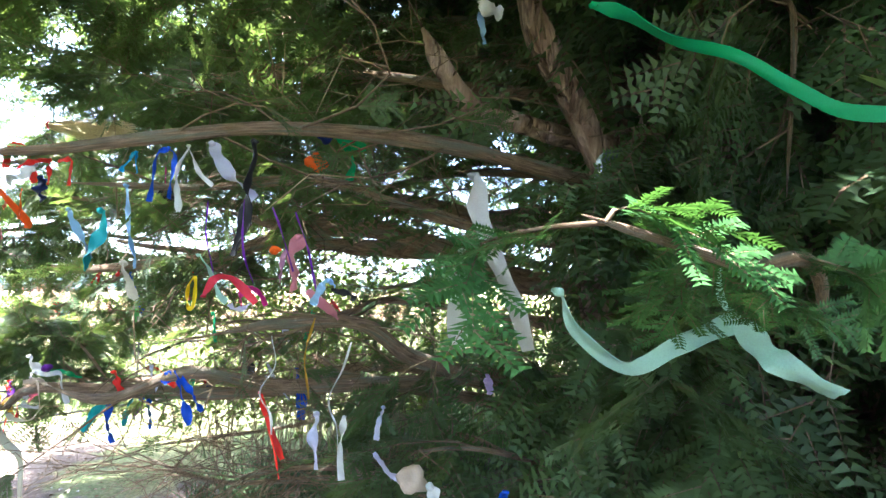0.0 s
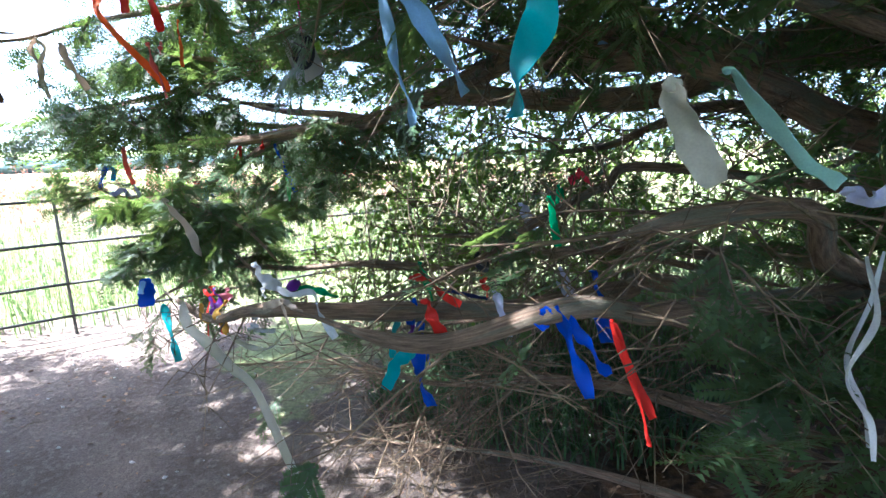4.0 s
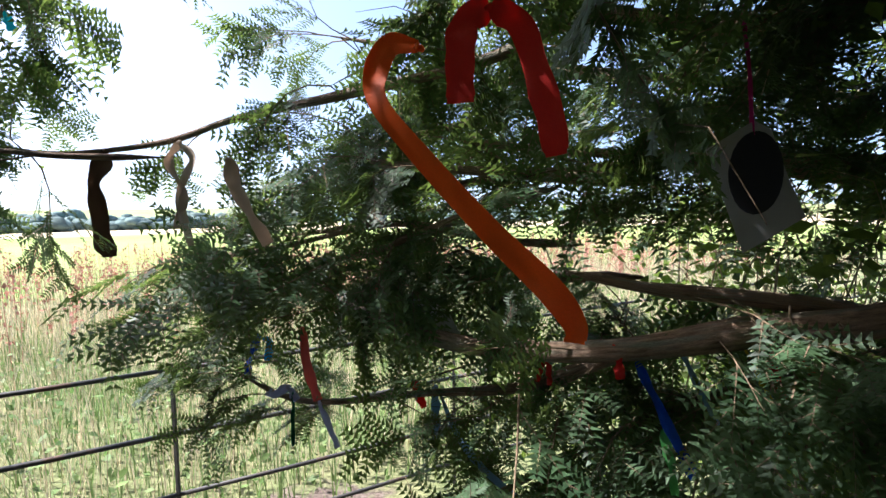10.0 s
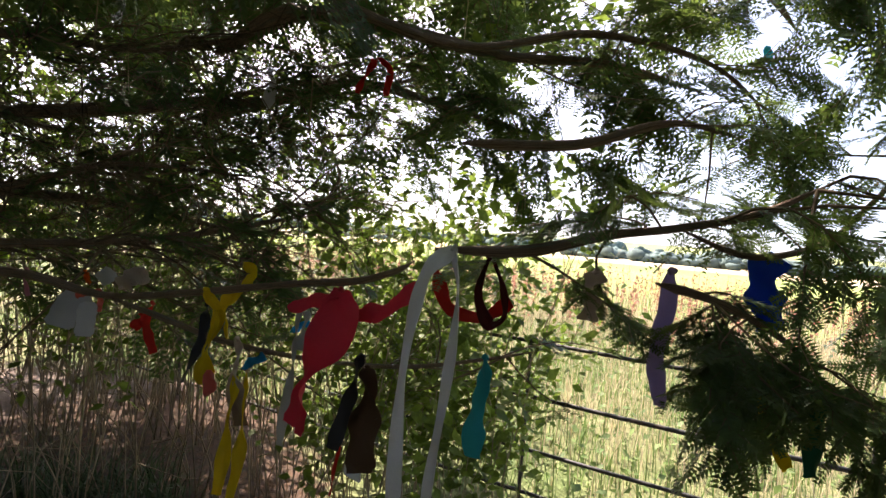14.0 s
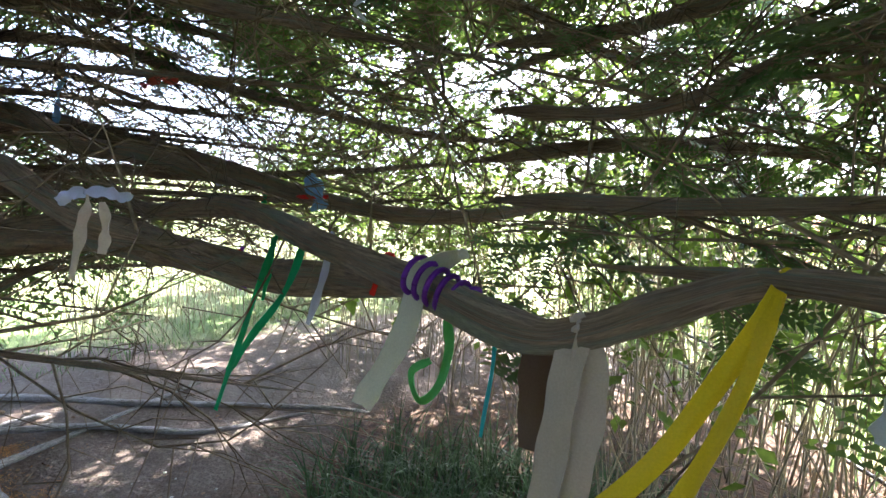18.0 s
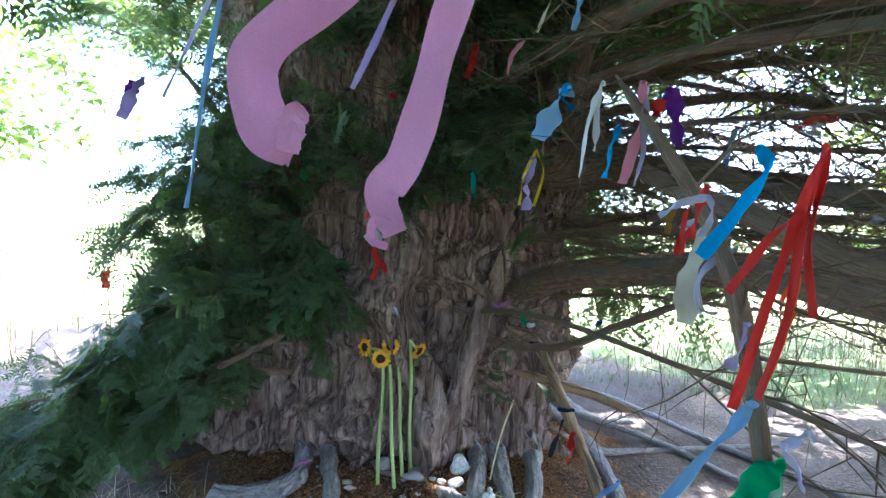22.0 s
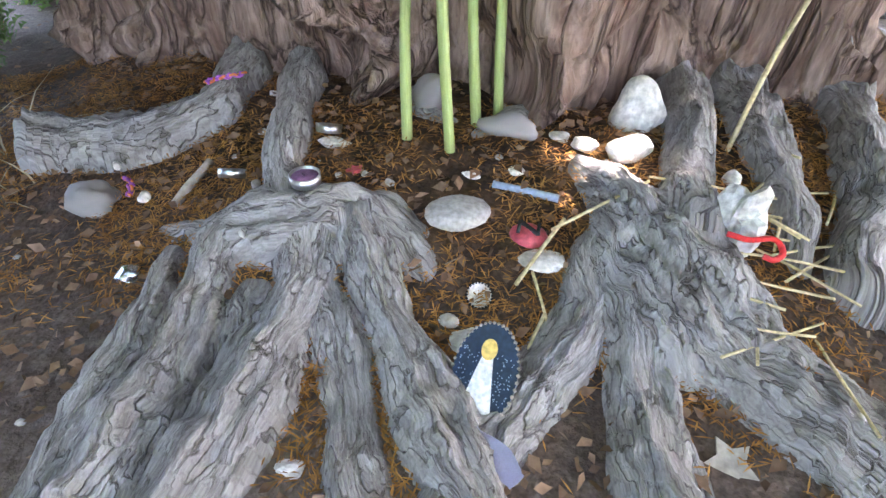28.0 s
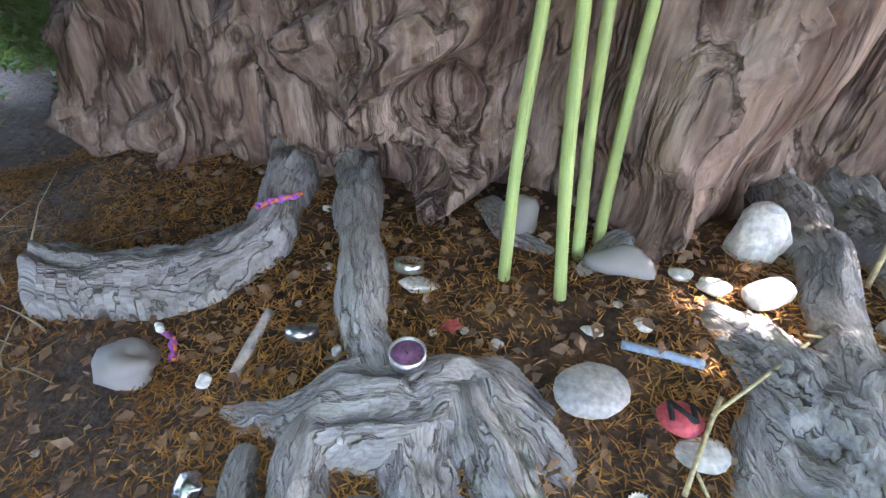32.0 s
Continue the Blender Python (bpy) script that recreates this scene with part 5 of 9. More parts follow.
def leaves(b, pos, size, rng, flat=0.6):
    """Small pointed leaves folded along the midrib."""
    n = len(pos)
    d = rng.normal(0, 1, (n, 3)) * [1, 1, flat] + [0, 0, -0.25]
    d /= np.linalg.norm(d, axis=1)[:, None]
    up = rng.normal(0, 0.5, (n, 3)) + [0, 0, 1]
    s = cross(up, d)
    s /= np.linalg.norm(s, axis=1)[:, None] + 1e-9
    u = cross(d, s)
    L = (size * rng.uniform(0.6, 1.3, n))[:, None]
    v = np.stack([pos, pos + d * L * 0.4 + s * L * 0.3 + u * L * 0.06, pos + d * L, pos + d * L * 0.4 - s * L * 0.3 + u * L * 0.06], 1)
    b.add(v.reshape(-1, 3), np.array([[0, 1, 2], [0, 2, 3]])[None].repeat(n, 0).reshape(-1, 3) + np.repeat(np.arange(n) * 4, 2)[:, None])

def on_ground(x, y, dz=0.0):
    return np.stack([x, y, ground_z(x, y) + dz], 1)

def thicket(label, x0, y0, rx, ry, n, height, seed, leaf_n, leaf_z, lean=0.25, leaf=0.055, thick=0.0045):
    """Thin crooked canes with side twigs, standing and fallen across one another, and their leaves."""
    rng = np.random.default_rng(seed)
    t = thing("cane_thicket", label, "shrub")
    b = Build()
    tips = []
    a, q = rng.uniform(0, 6.28, n), np.sqrt(rng.random(n))
    xs, ys = x0 + rx * q * np.cos(a), y0 + ry * q * np.sin(a)
    for x, y in zip(xs, ys):
        h = height * rng.uniform(0.3, 1.1)
        tilt = lean * (1 if rng.random() < 0.7 else 2.2)
        lx, ly = rng.normal(0, tilt, 2) * h * 0.5
        z = float(ground_z(x, y))
        k = np.linspace(0, 1, 6)
        p = np.stack([x + lx * k ** 1.4, y + ly * k ** 1.4, z - 0.02 + h * k * (1 - 0.12 * tilt * k)], 1) + rng.normal(0, 0.022, (6, 3)) * k[:, None]
        slant = math.hypot(lx, ly) / h
        if clear_of_walk(p).min() < 1.0 + 2.0 * max(0, slant - 0.12):
            continue
        r = rng.uniform(0.3, 1.0) * thick
        pp = tube(b, p, r, r * 0.4, 4, 9, rng=rng)
        tips.append(pp)
        j = rng.integers(2, 9, 4)
        e = pp[j] + rng.normal(0, 0.2, (4, 3)) + [0, 0, 0.12]
        tubes(b, np.stack([pp[j], (pp[j] + e) / 2 + rng.normal(0, 0.03, (4, 3)), e], 1), r * 0.5, r * 0.25, 3)
        tips += [np.array(q) for q in zip(pp[j], e)]
    part("cane_mass", b, M_CANE, t, kind="stuff")
    lb = Build()
    pick = rng.integers(0, len(tips), leaf_n)
    pos = np.array([tips[k][rng.integers(0, len(tips[k]))] + rng.normal(0, 0.07, 3) for k in pick])
    pos = pos[(pos[:, 2] > leaf_z) & (clear_of_walk(pos) > 1.15)]
    leaves(lb, pos, leaf, rng)
    part("leaf_mass", lb, M_LEAF, t, kind="stuff")
    return t
thicket("dense thicket of brown canes and green leaves beside the fence", -1.1, 4.9, 1.2, 0.7, 210, 2.8, 61, 12000, 0.35, 0.55, 0.065, 0.007)
thicket("dense dark thicket of canes behind the yew", 1.3, 5.3, 1.6, 0.8, 200, 2.9, 66, 9000, 0.3, 0.5, 0.07, 0.008)
thicket("tangle of dry canes and light green leaves by the fence", -5.75, 1.5, 0.55, 1.2, 210, 2.9, 62, 2600, 0.8, 0.85, 0.06, 0.0055)
thicket("green leafy scrub beyond the limbs", -7.4, -1.2, 0.9, 1.6, 200, 3.2, 64, 9000, 0.6, 0.4)
thicket("green leafy scrub beyond the limbs", -7.0, -4.4, 1.6, 0.9, 200, 3.0, 65, 7000, 0.9, 0.4)
# bush added on the sunward side to keep sun off the dry canes
thicket("leafy green hedge bush behind the dry canes, added to shade them", -7.3, 0.9, 0.6, 0.9, 120, 3.1, 68, 4200, 0.7, 0.3, 0.09, 0.008)
thicket("leafy sapling scrub against the bright field", -5.8, 2.6, 0.8, 0.7, 110, 3.0, 63, 9500, 0.4, 0.35, 0.075)

thicket("tall light-green leafy bush beyond the path", 1.3, -3.9, 1.1, 1.3, 45, 4.2, 67, 6000, 1.9, 0.3, 0.1, 0.012)

for x_, y_, sd_ in ((-9.0, -2.9, 161), (-9.2, -0.6, 162), (-9.3, -5.2, 164)):
    thicket("tall leafy light-green hedge tree in the sun", x_, y_, 0.9, 1.2, 50, 5.6, sd_, 5200, 0.8, 0.3, 0.12, 0.012)

def grass_patch(name, label, x, y, rx, ry, n, h, w, mat, seed, bend=0.6):
    rng = np.random.default_rng(seed)
    a, q = rng.uniform(0, 6.28, n), np.sqrt(rng.random(n))
    gx, gy = x + rx * q * np.cos(a), y + ry * q * np.sin(a)
    b = Build()
    blades(b, on_ground(gx, gy, -0.01), h, w, rng, bend)
    return tagged(part(name, b, mat), label, "grass", kind="stuff")
grass_patch("sedge", "dark green arching sedge blades", -5.6, 0.3, 0.7, 1.1, 2200, 0.42, 0.011, M_SEDGE, 71, 0.9)
grass_patch("sedge", "dark green strap leaves under the branches", -0.55, 3.75, 1.1, 0.6, 1500, 0.36, 0.012, M_SEDGE, 72, 0.9)
grass_patch("sedge", "sunlit sedge at the wood edge", 0.6, 5.2, 1.6, 0.9, 2200, 0.55, 0.014, M_GRASS, 73, 0.9)
grass_patch("dry_grass", "pale dry grass at the foot of the curtain of shoots", -2.0, -1.15, 0.4, 0.45, 260, 0.16, 0.004, M_DRYGRASS, 74, 1.0)
grass_patch("grass", "short grass beyond the bare earth", -6.5, -5.5, 3.5, 2.2, 6000, 0.12, 0.006, M_GRASS, 75, 0.7)

def meadow():
    """Tall weeds and dock between the fence and the crop."""
    rng = np.random.default_rng(81)
    o, d, nrm = np.array([-4.35, 4.42]), np.array([0.705, 0.709]), np.array([-0.709, 0.705])
    def scatter(n, lo, hi, s0, s1):
        s = rng.uniform(s0, s1, n)
        k = rng.uniform(lo, hi, n)
        p = o + d * s[:, None] + nrm * k[:, None]
        return on_ground(p[:, 0], p[:, 1], -0.02)
    b = Build()
    blades(b, scatter(15000, 0.05, 6, -9, 11), 0.5, 0.01, rng, 0.5)
    blades(b, scatter(9000, 5, 16, -20, 20), 0.6, 0.018, rng, 0.4)
    tagged(part("meadow_grass", b, M_GRASS), "rank green weeds and grass behind the fence", "grass", kind="stuff")
    b = Build()
    blades(b, scatter(16000, 0.3, 8, -10, 12), 0.75, 0.006, rng, 0.3)
    blades(b, scatter(10000, 5, 17, -22, 22), 0.95, 0.012, rng, 0.25)
    tagged(part("dry_grass", b, M_DRYGRASS), "tall pale dry grasses in the field edge", "grass", kind="stuff")
    b = Build()
    lb = Build()
    for k, (lo, hi, n) in enumerate(((3.5, 7, 260), (6, 14, 900))):
        for p in scatter(n, lo, hi, -18, 18):
            h = rng.uniform(0.75, 1.35)
            tip = p + [rng.normal(0, 0.06), rng.normal(0, 0.06), h]
            tubes(b, np.stack([p, (p + tip) / 2, tip])[None], 0.005, 0.003, 3)
            m = 26
            q = p + (tip - p) * rng.uniform(0.4, 1.0, m)[:, None] + rng.normal(0, 0.028, (m, 3))
            leaves(lb, q, 0.06, rng, 1.0)
    lb2 = Build()
    lb2.v, lb2.f, lb2.uv, lb2.n = b.v, b.f, b.uv, b.n
    lb2.add(np.concatenate(lb.v), np.concatenate(lb.f))
    tagged(part("dock_stand", lb2, M_DOCK), "stand of reddish-brown dock seed stems", "weed", kind="stuff")
    b = Build()
    leaves(b, scatter(9000, 0.1, 4.5, -8, 10) + np.stack([np.zeros(9000), np.zeros(9000), rng.uniform(0.05, 0.5, 9000)], 1), 0.07, rng)
    tagged(part("weeds", b, M_GRASS), "leafy green weeds behind the rails", "weed", kind="stuff")
meadow()

def far_woods():
    """Hedges and a belt of trees along the horizon."""
    rng = np.random.default_rng(91)
    o, d, nrm = np.array([-4.35, 4.42]), np.array([0.705, 0.709]), np.array([-0.709, 0.705])
    def belt(label, dist, half, count, w, h, kdepth):
        b = Build()
        for i in range(count):
            s = rng.uniform(-half, half)
            p = o + d * s + nrm * (dist + rng.uniform(0, kdepth))
            hh = h * rng.uniform(0.6, 1.2)
            for q in range(5):
                lump(b, (p[0] + rng.normal(0, w * 0.4), p[1] + rng.normal(0, w * 0.4), float(ground_z(*p)) + hh * rng.uniform(0.2, 0.6)), (w * rng.uniform(0.7, 1.3), w * rng.uniform(0.7, 1.3), hh * rng.uniform(0.5, 0.9)), rng, 0.3, 5, 6)
        tagged(part("far_trees", b, M_HAZY_TREE), label, "woods", kind="stuff")
    belt("belt of woodland along the horizon, tinted blue-green for distance haze", 420, 900, 300, 12, 10, 60)
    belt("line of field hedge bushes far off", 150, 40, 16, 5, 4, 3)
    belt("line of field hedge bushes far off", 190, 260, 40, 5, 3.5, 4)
far_woods()

# ---------- roots of the south yew ----------
def root(pts, radii, seed, rise=0.25, flat=0.8, twist=1.0, sink=1.0, broad=1.0):
    """A weathered root: radii along it, ribbed with the grain, its ends running down into the earth."""
    rng = np.random.default_rng(seed)
    flat, k = flat * 0.85, len(pts)
    radii = broad * np.interp(np.linspace(0, 1, k), np.linspace(0, 1, len(radii)), radii)
    pts = [(x, y, float(ground_z(x, y)) + rise * r) for (x, y, z), r in zip(pts, radii)]
    e, q = np.array(pts[-1]), np.array(pts[-2])
    pts.append(tuple(e + (e - q) * 0.35 - [0, 0, 1.8 * radii[-1]]))
    s0, q = np.array(pts[0]), np.array(pts[1])
    pts.insert(0, tuple(s0 + (s0 - q) * 0.3 - [0, 0, 1.5 * radii[0] * sink]))
    radii = np.concatenate([[radii[0] * 0.8], radii, [radii[-1] * 0.7]])
    n, seg = 18 * len(pts), 52
    p = spline(pts, n)
    x = np.linspace(0, 1, n)
    tan, sd, up = frames_along(p)
    a = np.linspace(0, 2 * math.pi, seg, endpoint=False)
    length = np.concatenate([[0], np.cumsum(np.linalg.norm(np.diff(p, axis=0), axis=1))])
    r = np.interp(x, np.linspace(0, 1, len(radii)), radii)
    aa, ll = np.meshgrid(a, length)
    warp = aa + 0.3 * twist * lattice(aa, ll, 3, max(2, int(length[-1] * 7)), rng) + 0.15 * lattice(aa, ll, 7, max(3, int(length[-1] * 16)), rng)
    def fold(around, per_metre):
        return 1 - 2 * np.abs(lattice(warp, ll, around, max(2, int(length[-1] * per_metre)), rng)) ** 0.8
    prof = 1 + 0.2 * lattice(aa, ll, 3, max(2, int(length[-1] * 8)), rng) + 0.1 * lattice(aa, ll, 5, max(3, int(length[-1] * 20)), rng)
    prof += 0.1 * fold(4, 6) + 0.07 * fold(8, 9) + 0.035 * fold(14, 14) + 0.02 * fold(24, 22)
    for q in range(max(2, int(length[-1] * 6))):
        ca, cl, w = rng.uniform(0, 6.28), rng.uniform(0, length[-1]), rng.uniform(0.4, 0.9)
        da = (aa - ca + math.pi) % (2 * math.pi) - math.pi
        d = np.sqrt((da / w) ** 2 + ((ll - cl) / (w * r[:, None])) ** 2)
        prof += rng.choice([0.2, 0.28, -0.22]) * np.exp(-d ** 2) - 0.06 * np.exp(-((d - 1.3) / 0.3) ** 2)
    prof *= 1 + 0.16 * np.abs(np.cos(aa)) ** 1.5
    R = (r[:, None] * prof)[..., None]
    ring = p[:, None] + R * (np.cos(a)[None, :, None] * sd[:, None] + flat * np.sin(a)[None, :, None] * up[:, None])
    i = np.arange(n - 1)[:, None] * seg
    j = np.arange(seg)[None]
    k2 = (j + 1) % seg
    b = Build()
    uv = np.stack([np.abs(((warp / 6.283) % 1) - 0.5) * 2 * np.median(r) * 12, ll], -1).reshape(-1, 2)
    b.add(ring.reshape(-1, 3), np.stack([i + j, i + k2, i + seg + k2, i + seg + j], -1).reshape(-1, 4), uv)
    b.f.append(np.arange(seg)[None]), b.f.append(np.arange((n - 1) * seg, n * seg)[None])
    return part("root", b, M_ROOT, yew_s, "weathered grey exposed root")
FUSED = []
def fused_root(pts, radii, seed, rise=0.25, flat=0.8):
    """Notes one of the roots that have grown together at the foot of the bole."""
    if seed in (204, 205, 206, 208, 209, 210, 211, 230, 231):
        e, q = np.array(pts[-1]), np.array(pts[-2])
        d = (e - q) / np.linalg.norm(e - q)
        pts, radii = pts + [tuple(e + d * 0.13), tuple(e + d * 0.27)], tuple(radii) + (radii[-1], radii[-1] * 0.75)
    FUSED.append((pts, radii, seed, rise, flat))

def smooth_noise(x, y, seed):
    g = np.random.default_rng(seed).uniform(-1, 1, (64, 64))
    i, j = np.floor(x).astype(int), np.floor(y).astype(int)
    u, v = x - i, y - j
    u, v = u * u * (3 - 2 * u), v * v * (3 - 2 * v)
    i, j, i1, j1 = i % 64, j % 64, (i + 1) % 64, (j + 1) % 64
    return (g[i, j] * (1 - u) + g[i1, j] * u) * (1 - v) + (g[i, j1] * (1 - u) + g[i1, j1] * u) * v

def build_fused_roots():
    """Roots that flow into one another: each one's own crest, with soft fillets where they meet."""
    step_ = 0.0065
    X, Y = np.meshgrid(np.arange(-4.05, -2.2, step_), np.arange(-2.2, -0.72, step_))
    base = ground_z(X, Y)
    wx = X + 0.02 * smooth_noise(X * 9, Y * 9, 1) + 0.004 * smooth_noise(X * 38, Y * 38, 2)
    wy = Y + 0.02 * smooth_noise(X * 9, Y * 9, 3) + 0.004 * smooth_noise(X * 38, Y * 38, 4)
    heights, crests, uvs = [], [], []
    for pts, radii, seed, rise, flat in FUSED:
        p = spline(pts, 70)[:, :2]
        r = np.interp(np.linspace(0, 1, 70), np.linspace(0, 1, len(radii)), radii)
        ll = np.concatenate([[0], np.cumsum(np.linalg.norm(np.diff(p, axis=0), axis=1))])
        r = r * (1 + 0.22 * smooth_noise(ll * 11, ll * 0 + 0.5, seed))
        tan = np.gradient(p, axis=0)
        tan /= np.linalg.norm(tan, axis=1)[:, None]
        best, arg = np.full(X.shape, 9.0), np.zeros(X.shape, int)
        for q in range(70):
            d = np.hypot(wx - p[q, 0], wy - p[q, 1]) / r[q]
            m = d < best
            best[m], arg[m] = d[m], q
        R, L = r[arg], ll[arg]
        U = (wx - p[arg, 0]) * -tan[arg, 1] + (wy - p[arg, 1]) * tan[arg, 0]
        t = best / 0.98
        top = (rise + 0.85 * flat) * R
        h = np.where(t < 1, np.sqrt(np.clip(1 - t ** 2.4, 0, 1)), -1.6 * (t - 1)) * top
        crests.append(h)
        ridge = 1 - 2 * np.abs(smooth_noise(U * 42 + 9, L * 5, seed + 1)) ** 0.8
        fine = 1 - 2 * np.abs(smooth_noise(U * 120, L * 11, seed + 2)) ** 0.8
        knot = smooth_noise(X * 26, Y * 26, seed + 3)
        h = h + np.clip(1.02 - t, 0, 0.3) / 0.3 * R * (0.2 * ridge + 0.045 * fine + 0.3 * np.clip(knot - 0.35, 0, 1) - 0.5 * np.clip(-knot - 0.4, 0, 1))
        heights.append(h), uvs.append(np.stack([U * 3.5, L], -1))
    H = np.array(heights)
    k = 0.004
    peak = H.max(0)
    Z = base + np.minimum(peak + k * np.log(np.exp((H - peak) / k).sum(0)), peak + 0.006) - 0.003
    who = np.array(crests).argmax(0)
    show = (Z > base - 0.04)
    for q in range(len(FUSED)):
        own = (who[:-1, :-1] == q) & show[:-1, :-1] & show[1:, :-1] & show[:-1, 1:] & show[1:, 1:]
        if own.sum() < 20:
            continue
        i, j = np.nonzero(own)
        n = X.shape[1]
        f = np.stack([i * n + j, i * n + j + 1, (i + 1) * n + j + 1, (i + 1) * n + j], 1)
        used, inv = np.unique(f, return_inverse=True)
        b = Build()
        b.add(np.stack([X, Y, Z], -1).reshape(-1, 3)[used], inv.reshape(f.shape), uvs[q].reshape(-1, 2)[used])
        part("root", b, M_ROOT, yew_s, "weathered grey exposed root")

fused_root([(-2.289, -1.463, 0.026), (-2.489, -1.472, 0.059), (-2.606, -1.501, 0.084), (-2.652, -1.581, 0.107), (-2.645, -1.700, 0.121), (-2.576, -1.896, 0.130), (-2.445, -2.181, 0.140)], (0.055, 0.055, 0.05, 0.045, 0.05, 0.06), 201, 0.6, 1.0)
fused_root([(-2.935, -1.351, 0.080), (-2.894, -1.424, 0.096), (-2.853, -1.541, 0.115), (-2.790, -1.718, 0.119), (-2.712, -1.928, 0.126), (-2.555, -2.273, 0.146)], (0.042, 0.044, 0.048, 0.055, 0.075), 202, 0.6)
fused_root([(-2.728, -1.280, 0.039), (-2.806, -1.284, 0.050), (-2.893, -1.296, 0.062), (-2.981, -1.310, 0.070), (-3.064, -1.331, 0.076), (-3.143, -1.312, 0.068), (-3.213, -1.284, 0.056)], (0.014, 0.028, 0.055, 0.07, 0.06, 0.045, 0.018), 203, 0.3, 0.55)
fused_root([(-3.058, -1.369, 0.087), (-3.125, -1.369, 0.086), (-3.182, -1.338, 0.074)], (0.022, 0.028, 0.016), 220, 0.3, 0.6)
fused_root([(-2.797, -1.223, 0.033), (-2.810, -1.150, 0.018), (-2.831, -1.067, 0.008)], (0.022, 0.035, 0.04), 208, 0.4)
fused_root([(-2.886, -1.255, 0.050), (-2.888, -1.203, 0.035), (-2.894, -1.135, 0.020), (-2.904, -1.062, 0.009)], (0.04, 0.045, 0.05, 0.06), 204, 0.25)
fused_root([(-3.014, -1.295, 0.065), (-3.040, -1.211, 0.041), (-3.039, -1.146, 0.024), (-3.037, -1.074, 0.010)], (0.05, 0.042, 0.055, 0.07), 205, 0.25)
fused_root([(-3.097, -1.308, 0.068), (-3.148, -1.231, 0.042), (-3.190, -1.174, 0.025), (-3.246, -1.103, 0.009)], (0.045, 0.045, 0.045, 0.05), 206, 0.45)
fused_root([(-2.971, -1.187, 0.034), (-2.971, -1.134, 0.021), (-2.993, -1.066, 0.010)], (0.025, 0.035, 0.04), 231, 0.1)
fused_root([(-3.084, -1.206, 0.038), (-3.116, -1.148, 0.022), (-3.151, -1.085, 0.009)], (0.02, 0.04, 0.045), 230, 0.0)
fused_root([(-3.445, -1.509, 0.125), (-3.502, -1.467, 0.112), (-3.554, -1.404, 0.089), (-3.595, -1.334, 0.062), (-3.638, -1.278, 0.040), (-3.689, -1.236, 0.023), (-3.750, -1.194, 0.008)], (0.03, 0.06, 0.085, 0.1, 0.1, 0.085, 0.07), 211, 0.1, 0.5)
fused_root([(-3.470, -1.368, 0.079), (-3.468, -1.299, 0.054), (-3.446, -1.232, 0.032), (-3.416, -1.157, 0.014)], (0.025, 0.034, 0.045, 0.045), 209, 0.2, 0.6)
fused_root([(-3.505, -1.388, 0.085), (-3.521, -1.308, 0.056), (-3.542, -1.237, 0.031), (-3.553, -1.161, 0.011)], (0.045, 0.05, 0.055, 0.06), 210, 0.0, 0.6)
fused_root([(-3.598, -2.397, 0.141), (-3.631, -1.954, 0.143), (-3.624, -1.679, 0.145), (-3.616, -1.524, 0.122), (-3.615, -1.415, 0.089)], (0.085, 0.06, 0.042, 0.036, 0.05), 212, 0.5)
fused_root([(-3.736, -2.212, 0.143), (-3.741, -1.841, 0.149), (-3.763, -1.646, 0.131), (-3.782, -1.531, 0.100), (-3.779, -1.431, 0.071)], (0.06, 0.055, 0.055, 0.045, 0.025), 213, 0.4, 0.9)
fused_root([(-3.908, -2.585, 0.127), (-3.963, -2.171, 0.147), (-3.948, -1.881, 0.147), (-3.946, -1.696, 0.108), (-3.905, -1.518, 0.067), (-3.864, -1.396, 0.043)], (0.07, 0.06, 0.06, 0.055, 0.05, 0.045), 214, 0.5, 1.0)
fused_root([(-3.236, -1.600, 0.137), (-3.282, -1.654, 0.140), (-3.344, -1.689, 0.142)], (0.018, 0.032, 0.02), 237, 0.2, 0.7)
fused_root([(-3.049, -1.757, 0.133), (-3.110, -1.670, 0.135), (-3.161, -1.631, 0.136)], (0.03, 0.03, 0.015), 238, 0.1, 0.8)
fused_root([(-3.989, -2.391, 0.133), (-3.936, -1.712, 0.115), (-3.929, -1.369, 0.023), (-3.947, -1.085, -0.004)], (0.05, 0.04), 219, 0.2, 1.0)
root([(-2.003, -1.240, 0.008), (-2.170, -1.003, 0.002), (-2.400, -0.797, 0.003), (-2.650, -0.651, 0.019)], (0.025, 0.028, 0.032), 215, 0.6)
root([(-2.167, -0.861, -0.006), (-2.096, -0.728, -0.014), (-2.040, -0.596, -0.014), (-2.016, -0.477, -0.011)], (0.02, 0.028, 0.03), 216, 0.5)
root([(-2.004, -0.722, -0.013), (-2.009, -0.606, -0.013), (-2.045, -0.486, -0.012)], (0.03, 0.028), 217, 0.4)
root([(-2.451, -0.726, 0.008), (-2.462, -0.635, 0.008), (-2.486, -0.558, 0.008)], (0.03, 0.03), 232, 0.2)
root([(-2.711, -0.866, 0.011), (-2.733, -0.769, 0.015), (-2.765, -0.688, 0.016)], (0.03, 0.035), 233, 0.2)
root([(-3.971, -2.952, 0.123), (-4.235, -2.510, 0.113), (-4.396, -2.191, 0.038), (-4.427, -1.758, -0.002)], (0.05, 0.03), 218, 0.4)
root([(-4.018, -3.613, 0.018), (-4.324, -3.249, 0.011), (-4.516, -2.787, 0.016), (-4.805, -2.769, 0.012)], (0.045, 0.025), 221, 0.4)
root([(-4.081, -3.544, 0.018), (-4.704, -3.301, 0.006), (-5.287, -2.513, 0.004), (-5.788, -1.865, 0.008), (-6.161, -1.360, 0.001)], (0.035, 0.014), 222, 0.6)
